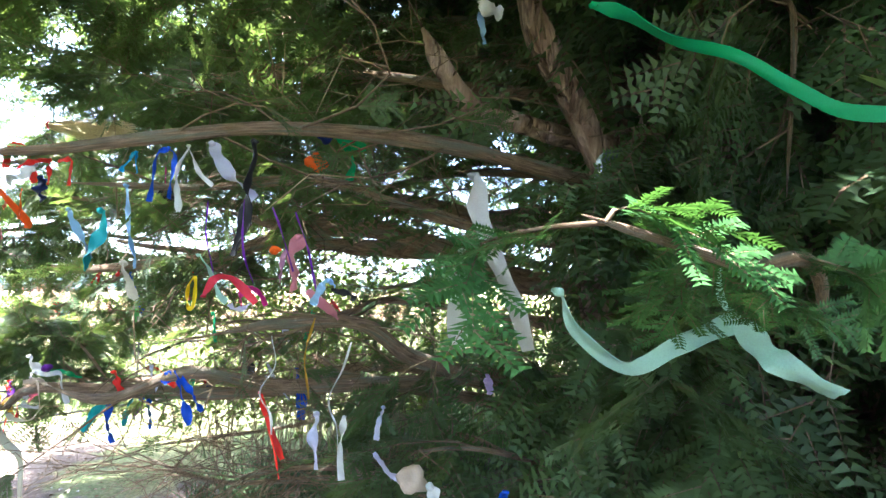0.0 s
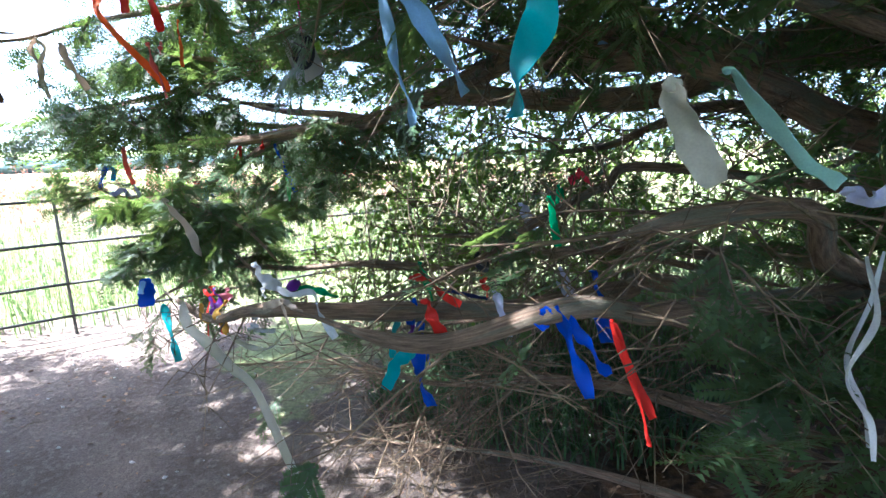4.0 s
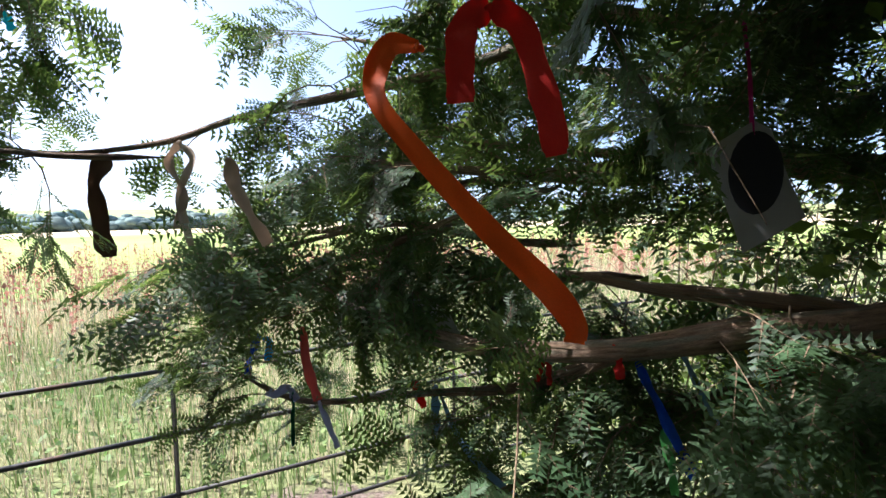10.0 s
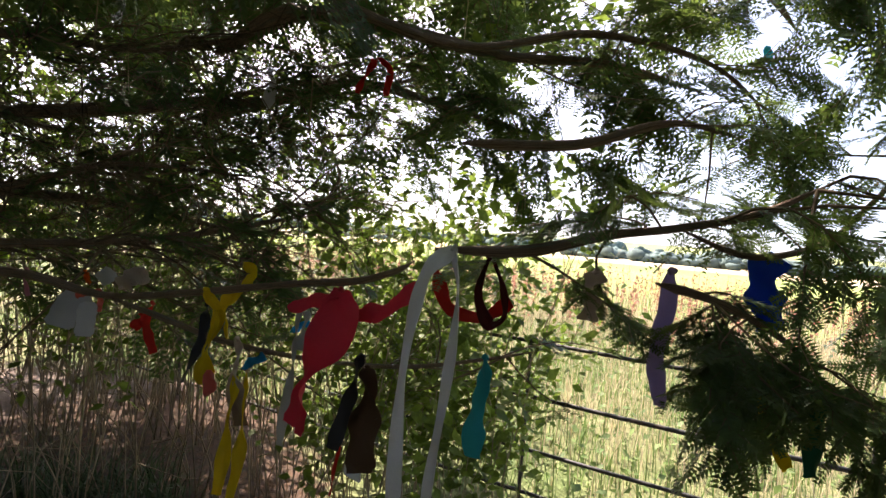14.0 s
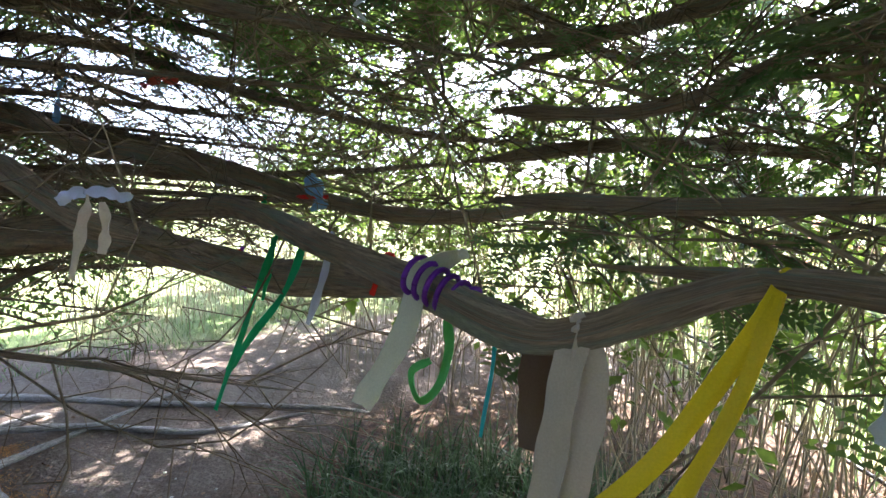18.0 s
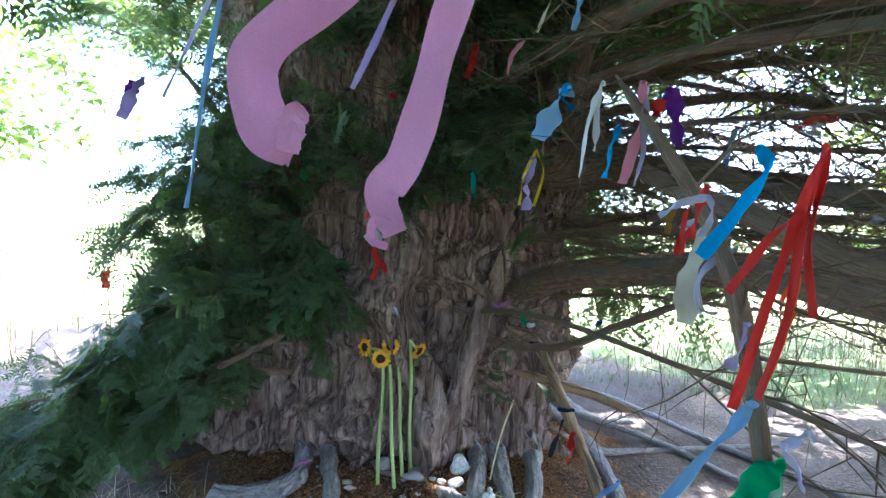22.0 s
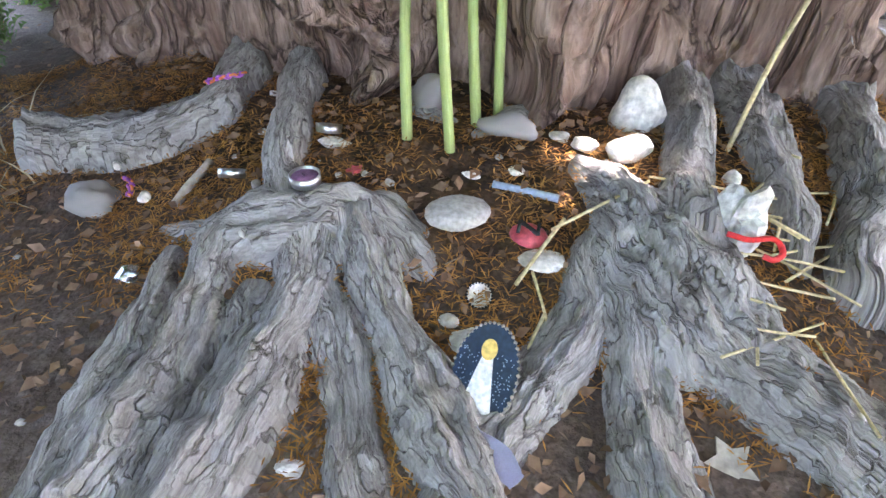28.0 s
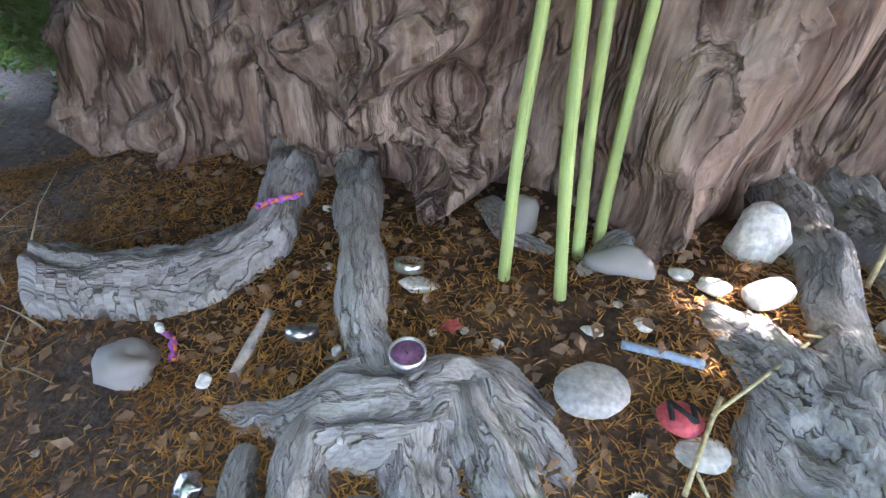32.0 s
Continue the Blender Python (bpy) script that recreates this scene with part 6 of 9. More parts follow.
root([(-4.316, -2.773, 0.068), (-4.951, -2.400, 0.003), (-5.383, -1.797, 0.004), (-5.859, -1.551, 0.009)], (0.03, 0.012), 223, 0.6)
root([(-4.014, -2.445, 0.133), (-4.388, -2.224, 0.044), (-4.862, -2.362, 0.001), (-5.683, -2.542, -0.008)], (0.03, 0.012), 224, 0.5)

build_fused_roots()

# ---------- offerings at the foot of the tree ----------
def plain(name, col, rough=0.6, metal=0.0, spec=0.4, vary=0.06, bump=0.15):
    c = tuple(min(1, v * 1.12) for v in col)
    return shade(name, tuple(v * 0.86 for v in col), c, rough, 18, fine=140, bump=bump, depth=0.002, spec=spec, metal=metal, vary=vary)
M_PETAL = plain("sunflower_petal", (0.85, 0.42, 0.01), 0.6)
M_SEED = plain("sunflower_disc", (0.035, 0.017, 0.008), 0.9)
M_STEM = shade("sunflower_stem", (0.32, 0.42, 0.13), (0.46, 0.53, 0.22), 0.55, 6, (4, 1, 1), 40, 0.2, 0.002, coords="UV")
M_GREENLEAF = shade("wilted_leaf", (0.08, 0.17, 0.05), (0.15, 0.25, 0.09), 0.6, 10, fine=60, bump=0.2, through_light=0.25)
M_ALU = plain("candle_cup", (0.75, 0.76, 0.78), 0.3, 1.0)
M_WAX_PURPLE, M_WAX_BLUE = plain("mauve_wax", (0.36, 0.16, 0.3), 0.5), plain("pale_blue_wax", (0.32, 0.5, 0.56), 0.5)
M_DARK = plain("charred_black", (0.02, 0.02, 0.02), 0.8)
M_REDPAINT, M_WHITE = plain("red_paint", (0.62, 0.1, 0.12), 0.5), plain("chalk_white", (0.8, 0.79, 0.76), 0.6)
M_BONE, M_FOIL = plain("shell", (0.68, 0.64, 0.58), 0.45), plain("crumpled_foil", (0.7, 0.74, 0.8), 0.25, 0.9)
M_SLATE, M_WOODGREY = plain("blue_slate", (0.3, 0.38, 0.48), 0.7), shade("driftwood", (0.3, 0.26, 0.22), (0.48, 0.43, 0.37), 0.8, 6, fine=80, bump=0.4, depth=0.003)
M_STRAW = plain("straw", (0.6, 0.5, 0.28), 0.7)
M_NAVY, M_YELLOW, M_LILAC = plain("navy_glaze", (0.012, 0.03, 0.06), 0.3), plain("yellow_paint", (0.8, 0.55, 0.15), 0.5), plain("lilac_agate", (0.5, 0.42, 0.56), 0.3)
M_BLUE, M_RED, M_MAUVE, M_ORANGE = plain("blue_bead", (0.02, 0.25, 0.5), 0.3), plain("red_cord", (0.7, 0.03, 0.03), 0.6), plain("mauve_thread", (0.35, 0.1, 0.45), 0.7), plain("orange_thread", (0.7, 0.2, 0.08), 0.7)

def disc(b, r, z0, z1, seg=22, inner=0.0, r_top=None):
    """A round cup wall or a solid disc."""
    a = np.linspace(0, 2 * math.pi, seg, endpoint=False)
    r_top = r if r_top is None else r_top
    ring = lambda q, z: np.stack([q * np.cos(a), q * np.sin(a), np.full(seg, z)], 1)
    if inner:
        rows = [ring(r, z0), ring(r_top, z1), ring(inner, z1), ring(inner * 0.97, z0 + 0.001)]
    else:
        rows = [ring(r, z0), ring(r_top, z1)]
    base = b.n
    j, k = np.arange(seg), (np.arange(seg) + 1) % seg
    f = np.concatenate([np.stack([q * seg + j, q * seg + k, (q + 1) * seg + k, (q + 1) * seg + j], 1) for q in range(len(rows) - 1)])
    b.add(np.concatenate(rows), f)
    b.f.append(base + (len(rows) - 1) * seg + np.arange(seg)[None])
    b.f.append(base + np.arange(seg)[::-1][None])

def tealight(label, at, r, wax, turn=(0, 0, 0), full=True):
    t = thing("tealight_candle", label, "candle", "tealights on the mound", at)
    t.rotation_euler = [radians(q) for q in turn]
    b = Build()
    disc(b, r, 0, 0.017, inner=r * 0.95, r_top=r * 1.04)
    part("cup", b, M_ALU, t)
    b = Build()
    disc(b, r * 0.93, 0.002, 0.0125 if full else 0.004)
    part("wax", b, wax, t)
    if full:
        b = Build()
        tube(b, [(0, 0, 0.01), (0.001, 0.001, 0.015), (0.004, 0.001, 0.017)], 0.0011, 0.0008, 5, 5)
        part("wick", b, M_DARK, t)
    return t
tealight("mauve tealight in a foil cup standing on a root", (-2.985, -1.348, 0.135), 0.025, M_WAX_PURPLE)
tealight("pale blue tealight tipped over on fallen needles", (-2.806, -1.392, 0.088), 0.024, M_WAX_BLUE, (32, 8, 0))
tealight("burnt-out empty foil tealight cup", (-2.940, -1.539, 0.126), 0.025, M_WOODGREY, (24, 0, 0), False)

def rock(name, label, at, size, mat, seed, rough=0.2, turn=0.0, category="stone", group=""):
    b = Build()
    lump(b, (0, 0, size[2] * 0.32), size, np.random.default_rng(seed), rough, 10, 16, turn=turn)
    ob = part(name, b.mesh(name, mat, mat is not M_STONE))
    ob.location = at
    return tagged(ob, label, category, group)
ROCKS = "pale stones round the sunflowers"
rock("pebble", "large smooth pale grey pebble with a white chalk mark", (-3.238, -1.372, 0.093), (0.112, 0.088, 0.034), M_PEBBLE, 301, 0.05, 0.5)
part("chalk_mark", (lambda b: (lump(b, (0.0, 0.005, 0.0245), (0.022, 0.015, 0.004), np.random.default_rng(3), 0.2), b)[1])(Build()), M_WHITE, bpy.data.objects["pebble"], "white chalk mark")
red = rock("painted_stone", "round stone painted red with a black sign", (-3.361, -1.362, 0.078), (0.058, 0.055, 0.03), M_REDPAINT, 302, 0.06)
def flat_bar(b, p, q, w, z0, z1):
    p, q = np.array(p), np.array(q)
    d = (q - p) / np.linalg.norm(q - p)
    s = np.array([-d[1], d[0]]) * w / 2
    c = [p + s, p - s, q - s, q + s]
    b.add([(*v, z) for z in (z0, z1) for v in c], [[0, 1, 2, 3], [7, 6, 5, 4], [0, 4, 5, 1], [1, 5, 6, 2], [2, 6, 7, 3], [3, 7, 4, 0]])
b = Build()
flat_bar(b, (0.017, 0.015), (0.017, -0.014), 0.006, 0.0225, 0.0275)
flat_bar(b, (-0.014, 0.014), (-0.014, -0.015), 0.006, 0.0225, 0.0275)
flat_bar(b, (0.017, -0.014), (-0.014, 0.014), 0.006, 0.0232, 0.028)
part("painted_sign", b, M_DARK, red, "black painted letter N")
rock("stone", "flat pale stone under the red one", (-3.392, -1.325, 0.065), (0.075, 0.05, 0.02), M_STONE, 303, 0.2, 0.3, group=ROCKS)
rock("stone", "rough white flint by the root", (-3.530, -1.701, 0.144), (0.085, 0.06, 0.085), M_STONE, 304, 0.4, group=ROCKS)
rock("stone", "worn cream stone with grey veins", (-3.509, -1.570, 0.137), (0.085, 0.055, 0.055), M_STONE, 305, 0.15, 0.4, group=ROCKS)
rock("stone", "jagged white flint lying between two roots", (-3.675, -1.432, 0.089), (0.075, 0.055, 0.1), M_STONE, 306, 0.4, group=ROCKS)
rock("stone", "small white chalk lump", (-3.431, -1.580, 0.138), (0.05, 0.03, 0.03), M_STONE, 307, 0.2, group=ROCKS)
rock("stone", "small white chalk lump", (-3.386, -1.599, 0.140), (0.045, 0.03, 0.025), M_STONE, 308, 0.2, group=ROCKS)
rock("stone", "thin white flint flake", (-3.308, -1.761, 0.142), (0.05, 0.03, 0.014), M_STONE, 309, 0.25, group=ROCKS)
rock("stone", "white chalk flake standing on edge", (-3.345, -1.847, 0.141), (0.055, 0.02, 0.03), M_STONE, 310, 0.2, group=ROCKS)
rock("stone", "small white flint chip", (-3.384, -1.762, 0.141), (0.035, 0.025, 0.035), M_STONE, 311, 0.3, group=ROCKS)
rock("stone", "white stone behind the painted dish", (-3.304, -1.173, 0.021), (0.05, 0.04, 0.025), M_STONE, 312, 0.2, group=ROCKS)
rock("pebble", "small smooth grey pebble", (-3.268, -1.198, 0.028), (0.032, 0.025, 0.018), M_PEBBLE, 313, 0.06)
rock("pebble", "white pebble in a root fork", (-2.958, -1.159, 0.027), (0.025, 0.024, 0.016), M_BONE, 314, 0.05)
rock("pebble", "long white pebble in a root fork", (-2.973, -1.187, 0.034), (0.014, 0.024, 0.012), M_BONE, 315, 0.05)
rock("stone", "round pale stone half under a root", (-3.689, -1.555, 0.121), (0.03, 0.03, 0.03), M_STONE, 316, 0.12)
rock("stone", "white chalk fragment among the roots", (-3.135, -0.948, 0.004), (0.035, 0.025, 0.018), M_STONE, 317, 0.25)
rock("stone", "white stone at the edge of the mound", (-2.596, -0.906, 0.008), (0.07, 0.035, 0.02), M_STONE, 318, 0.25)
rock("oyster_shell", "flat white oyster shell beside the foil cup", (-2.967, -1.512, 0.118), (0.06, 0.032, 0.012), M_BONE, 319, 0.25, category="shell")
rock("sea_shell", "small white clam shell", (-3.320, -1.494, 0.121), (0.032, 0.03, 0.012), M_BONE, 320, 0.1, category="shell")
rock("sea_shell", "little cream shell fragment", (-3.243, -1.471, 0.114), (0.035, 0.016, 0.01), M_BONE, 321, 0.2, category="shell")
rock("bark_lump", "pale knobbly root burr in the sun patch", (-3.293, -1.604, 0.139), (0.11, 0.05, 0.045), M_ROOT, 322, 0.3, category="wood")
rock("bark_lump", "smooth grey burr at the stem foot", (-3.113, -1.676, 0.135), (0.07, 0.05, 0.09), M_ROOT, 323, 0.15, category="wood")
rock("stone", "dark stone at the mound edge", (-2.538, -1.326, 0.022), (0.1, 0.08, 0.06), M_ROOT, 324, 0.25)
rock("foil_heart", "crumpled silver foil charm", (-2.735, -1.176, 0.015), (0.04, 0.04, 0.018), M_FOIL, 325, 0.35, category="charm")
rock("foil_charm", "crumpled silver and white foil stuck on the bark", [(-2.952, -1.815, 0.544)][0], (0.075, 0.05, 0.05), M_FOIL, 326, 0.35, category="charm")
rock("agate_slice", "polished lilac agate slice leaning on a root", (-2.357, -0.905, 0.000), (0.085, 0.05, 0.07), M_LILAC, 327, 0.12, category="stone")
for i in range(26):
    rr = np.random.default_rng(700 + i)
    rock("pebble", "tiny pale pebble among fallen needles", (-3.1 + rr.normal(0, 0.22), -1.42 + rr.normal(0, 0.1), float(ground_z(-3.1, -1.42)) - 0.004), tuple(rr.uniform(0.008, 0.02, 3)), M_STONE if i % 2 else M_PEBBLE, 330 + i, 0.15, group="tiny pebbles on the mound")

def shell_cup(at, r):
    t = thing("scallop_shell", "open white shell with a beaded dark rim", "shell", at=at)
    t.rotation_euler = (radians(-25), 0, 0.2)
    b = Build()
    n, seg = 7, 24
    a = np.linspace(0, 2 * math.pi, seg, endpoint=False)
    for sgn, off in ((1, 0.0), (1, 0.002)):
        rows = [np.stack([r * math.sin(q) * np.cos(a) * 0.92, r * math.sin(q) * np.sin(a), np.full(seg, r * 0.55 * (1 - math.cos(q)) + off)], 1) for q in np.linspace(0.05, 1.5, n)]
        j, k = np.arange(seg), (np.arange(seg) + 1) % seg
        b.add(np.concatenate(rows), np.concatenate([np.stack([q * seg + j, q * seg + k, (q + 1) * seg + k, (q + 1) * seg + j], 1) for q in range(n - 1)]))
    part("cup", b, M_BONE, t)
    b = Build()
    for q in a:
        lump(b, (r * 0.93 * math.cos(q), r * math.sin(q), r * 0.52), (0.0045,) * 3, np.random.default_rng(1), 0.05, 5, 6)
    part("rim", b, M_DARK, t, "dark beaded rim")
shell_cup((-3.303, -1.249, 0.041), 0.021)

def outline(b, xy, z0, z1):
    n = len(xy)
    base = b.n
    j, k = np.arange(n), (np.arange(n) + 1) % n
    b.add([(x, y, z) for z in (z0, z1) for x, y in xy], np.stack([j, k, n + k, n + j], 1))
    b.f.append(base + np.arange(n)[::-1][None])
    b.f.append(base + n + np.arange(n)[None])
def star_shape(r, inner=0.45, n=5, turn=0.0):
    return [((r if i % 2 == 0 else r * inner) * math.sin(math.pi * i / n + turn), (r if i % 2 == 0 else r * inner) * math.cos(math.pi * i / n + turn)) for i in range(2 * n)]
def flat_shape(name, label, category, xy, thick, mat, at, turn=(0, 0, 0)):
    b = Build()
    outline(b, xy, 0, thick)
    ob = part(name, b.mesh(name, mat, False))
    ob.location, ob.rotation_euler = at, [radians(q) for q in turn]
    return tagged(ob, label, category)
flat_shape("red_star", "small red starfish-shaped charm on the needles", "charm", star_shape(0.018, 0.5), 0.006, M_REDPAINT, (-3.032, -1.445, 0.107), (4, 3, 10))
flat_shape("wooden_star", "unpainted grey wooden star between the roots", "charm", star_shape(0.033, 0.52, turn=0.3), 0.005, M_WOODGREY, (-3.650, -1.091, -0.003), (-18, 6, 10))
heart_xy = [(0.036 * math.sin(q) ** 3 * 1.1, 0.036 * (13 * math.cos(q) - 5 * math.cos(2 * q) - 2 * math.cos(3 * q) - math.cos(4 * q)) / 13) for q in np.linspace(0, 2 * math.pi, 28, endpoint=False)]
flat_shape("slate_heart", "small blue-grey slate heart hung on the bark", "charm", [(x, y * 1.4) for x, y in heart_xy], 0.006, M_SLATE, [(-3.116, -1.714, 0.996)][0], (90, 0, 188))

def dish(at):
    """An oval painted dish with plain shapes on it."""
    t = thing("painted_dish", "oval navy dish painted with plain white and yellow shapes", "dish", at=at)
    t.rotation_euler = (radians(38), radians(-6), radians(170))
    q = np.linspace(0, 2 * math.pi, 32, endpoint=False)
    b = Build()
    outline(b, [(0.043 * math.cos(a), 0.066 * math.sin(a)) for a in q], 0, 0.01)
    part("plate", b.mesh("plate", M_NAVY, False), None, t)
    b = Build()
    for a in np.linspace(0, 2 * math.pi, 46, endpoint=False):
        lump(b, (0.043 * math.cos(a), 0.066 * math.sin(a), 0.008), (0.006, 0.006, 0.007), np.random.default_rng(2), 0.1, 5, 6)
    part("rim", b, M_WOODGREY, t, "pale corded rim")
    b = Build()
    outline(b, [(-0.007, 0.022), (0.007, 0.022), (0.011, 0.0), (0.02, -0.048), (0.0, -0.052), (-0.02, -0.046), (-0.012, 0.0)], 0.01, 0.0125)
    part("white_shape", b.mesh("white_shape", M_WHITE, False), None, t)
    b = Build()
    outline(b, [(0.0105 * math.cos(a), 0.031 + 0.014 * math.sin(a)) for a in q[::2]], 0.01, 0.013)
    part("yellow_shape", b.mesh("yellow_shape", M_YELLOW, False), None, t)
    for sg in (-1, 1):
        b = Build()
        rng = np.random.default_rng(5 + sg)
        for k in range(60):
            u, v = rng.uniform(0.012, 0.036), rng.uniform(-0.035, 0.03)
            if (u / 0.042) ** 2 + (v / 0.064) ** 2 < 0.85:
                lump(b, (sg * u, v, 0.0103), (0.0018, 0.0018, 0.001), rng, 0.0, 4, 5)
        part("dots", b, M_SLATE, t, "fine pale blue dots", kind="stuff")
dish((-3.338, -1.108, 0.05))

def stick(name, label, pts, r, mat, category="twig", group="", r1=None):
    b = Build()
    tube(b, pts, r, r if r1 is None else r1, 7, 3 * len(pts) + 2, 0.05, rng=np.random.default_rng(int(abs(pts[0][0] * 1000))))
    return tagged(part(name, b, mat), label, category, group)
def lift(pts, dz):
    return [(x, y, z + dz) for x, y, z in pts]
stick("slate_pencil", "flat blue-grey stick of slate or wood", lift([(-3.285, -1.453, 0.109), (-3.341, -1.448, 0.108), (-3.400, -1.442, 0.105)], 0.008), 0.007, M_SLATE)
stick("bark_strip", "grey weathered strip of wood on the needles", lift([(-2.733, -1.434, 0.082), (-2.726, -1.378, 0.066), (-2.720, -1.326, 0.050)], 0.006), 0.009, M_WOODGREY)
stick("straw", "thick dry straw stalk", lift([(-3.355, -1.265, 0.045), (-3.383, -1.328, 0.066), (-3.413, -1.391, 0.088)], 0.022), 0.0035, M_STRAW, group="dry straws")
stick("straw", "long dry straw stalk", lift([(-3.395, -1.361, 0.077), (-3.467, -1.420, 0.098), (-3.541, -1.484, 0.116)], 0.03), 0.0025, M_STRAW, group="dry straws")
stick("straw", "broken dry straw stalk", lift([(-3.376, -1.299, 0.056), (-3.399, -1.248, 0.038), (-3.417, -1.199, 0.024)], 0.012), 0.0025, M_STRAW, group="dry straws")
stick("straw", "broken dry straw stalk", lift([(-3.381, -1.144, 0.012), (-3.391, -1.189, 0.022), (-3.404, -1.236, 0.035)], 0.012), 0.003, M_STRAW, group="dry straws")
stick("cane", "tall pale dry cane leaning on the roots", [(-3.685, -1.627, 0.099), (-3.735, -1.732, 0.294), (-3.819, -1.851, 0.504)], 0.005, M_STRAW)
srng = np.random.default_rng(350)
for i in range(22):
    x, y = -3.78 + srng.normal(0, 0.08), -1.42 + srng.normal(0, 0.16)
    a = srng.uniform(0, 3.1)
    l2 = srng.uniform(0.05, 0.13)
    z = float(ground_z(x, y)) + 0.012
    stick("straw", "dry straw in the hollow between roots", [(x - l2 * math.cos(a), y - l2 * math.sin(a), z), (x, y, z + 0.01), (x + l2 * math.cos(a), y + l2 * math.sin(a), z + srng.uniform(0, 0.03))], 0.0022, M_STRAW, group="dry straws")
stick("plastic_cord", "bright red plastic cord loop on dry straw", lift([(-3.651, -1.387, 0.076), (-3.683, -1.385, 0.072), (-3.720, -1.398, 0.071), (-3.731, -1.378, 0.063), (-3.716, -1.361, 0.060), (-3.701, -1.363, 0.062)], 0.055), 0.0045, M_RED, "cord")
for lab, pts in (("woven mauve and orange thread bracelet on the root", lift([(-2.650, -1.588, 0.108), (-2.678, -1.611, 0.113), (-2.716, -1.632, 0.117)], 0.07)), ("woven mauve thread bracelet in a bark fold", lift([(-2.626, -1.814, 0.125), (-2.595, -1.882, 0.128), (-2.569, -1.936, 0.131)], 0.06)), ("woven mauve thread bracelet on fallen needles", lift([(-2.563, -1.384, 0.043), (-2.586, -1.373, 0.043), (-2.607, -1.339, 0.036)], 0.01))):
    br = thing("thread_bracelet", lab, "bracelet", "thread bracelets")
    for k, (dx, m_) in enumerate(((0.0, M_MAUVE), (0.006, M_ORANGE), (-0.006, M_MAUVE))):
        b = Build()
        p = spline(pts, 14) + np.stack([dx * np.sin(np.arange(14) * 1.7 + k), np.zeros(14), 0.004 * np.cos(np.arange(14) * 1.9 + k)], 1)
        tube(b, p, 0.003, 0.003, 5, 28)
        part("thread", b, m_, br)
beads = thing("bead_string", "string of bright blue beads among the roots", "beads")
for p in spline(lift([(-2.419, -0.877, 0.003), (-2.471, -0.847, 0.007), (-2.519, -0.839, 0.009), (-2.547, -0.815, 0.012)], 0.012), 9):
    b = Build()
    lump(b, p, (0.012,) * 3, srng, 0.04, 6, 8)
    part("bead", b, M_BLUE, beads)

def sunflower(head, foot, neck, face, seed, r=0.05, label="cut sunflower with a long pale green stem propped on the bole"):
    rng = np.random.default_rng(seed)
    s = thing("sunflower", label, "flower", "four sunflowers propped on the bole")
    head, foot = np.array(head), np.array(foot)
    face = np.array(face) / np.linalg.norm(face)
    b = Build()
    neck = np.array(neck)
    tube(b, [foot, foot * 0.65 + neck * 0.35 + [0.004, 0.006, 0], foot * 0.3 + neck * 0.7 - [0.003, 0, 0], neck, (neck + head) / 2 - face * 0.03 + [0, 0, 0.012], head - face * 0.008], 0.0105, 0.0075, 10, 34, 0.035, rng=rng)
    part("stem", b, M_STEM, s)
    m = Vector(face).to_track_quat("Z", "Y").to_matrix()
    def put(v):
        return np.array([m @ Vector(q) for q in v]) + head
    b = Build()
    lump(b, (0, 0, 0), (r * 1.05, r * 1.05, r * 0.35), rng, 0.05, 9, 18)
    b.v[0] = put(b.v[0])
    part("disc", b, M_SEED, s, "dark brown seed disc")
    for k in range(26):
        a = 2 * math.pi * (k + rng.uniform(-0.3, 0.3)) / 26
        ln, w, z = r * rng.uniform(0.5, 0.72), r * 0.16, rng.uniform(-0.004, 0.006)
        d, t = np.array([math.cos(a), math.sin(a), 0]), np.array([-math.sin(a), math.cos(a), 0])
        c = d * r * 0.46
        up = np.array([0, 0, 1.0])
        v = [c - t * w * 0.5 + up * z, c + t * w * 0.5 + up * z, c + d * ln * 0.5 + t * w + up * (z + 0.006), c + d * ln * 0.5 - t * w + up * (z + 0.006), c + d * ln + up * (z - 0.004 + rng.uniform(-0.004, 0.008)), c + d * ln * 0.5 + up * (z - 0.002)]
        b = Build()
        b.add(put(v), [[0, 1, 2], [0, 2, 5], [0, 5, 3]])
        b.f.append(np.array([[3, 5, 4], [5, 2, 4]]))
        part("petal", b, M_PETAL, s)
    b = Build()
    for k in range(3):
        p0 = head - face * 0.03 - [0, 0, 0.02 + 0.03 * k]
        d = np.array([rng.normal(), 0.4, -0.6])
        d /= np.linalg.norm(d)
        leaves(b, p0[None], 0.07, rng)
    part("leaf", b, M_GREENLEAF, s)
sunflower((-2.999, -1.632, 0.835), (-3.192, -1.52, 0.13), (-3.125, -1.66, 0.76), (0.6, 0.75, 0.1), 401)
sunflower((-3.089, -1.605, 0.786), (-3.1, -1.548, 0.13), (-3.098, -1.64, 0.73), (-0.05, 1, 0.1), 402)
sunflower((-3.128, -1.680, 0.835), (-3.222, -1.625, 0.13), (-3.165, -1.705, 0.79), (0.1, 1, 0.35), 403)
sunflower((-3.286, -1.638, 0.830), (-3.258, -1.67, 0.13), (-3.236, -1.69, 0.845), (-0.7, 0.5, -0.35), 404, label="cut sunflower turned away, with a drooping green head")

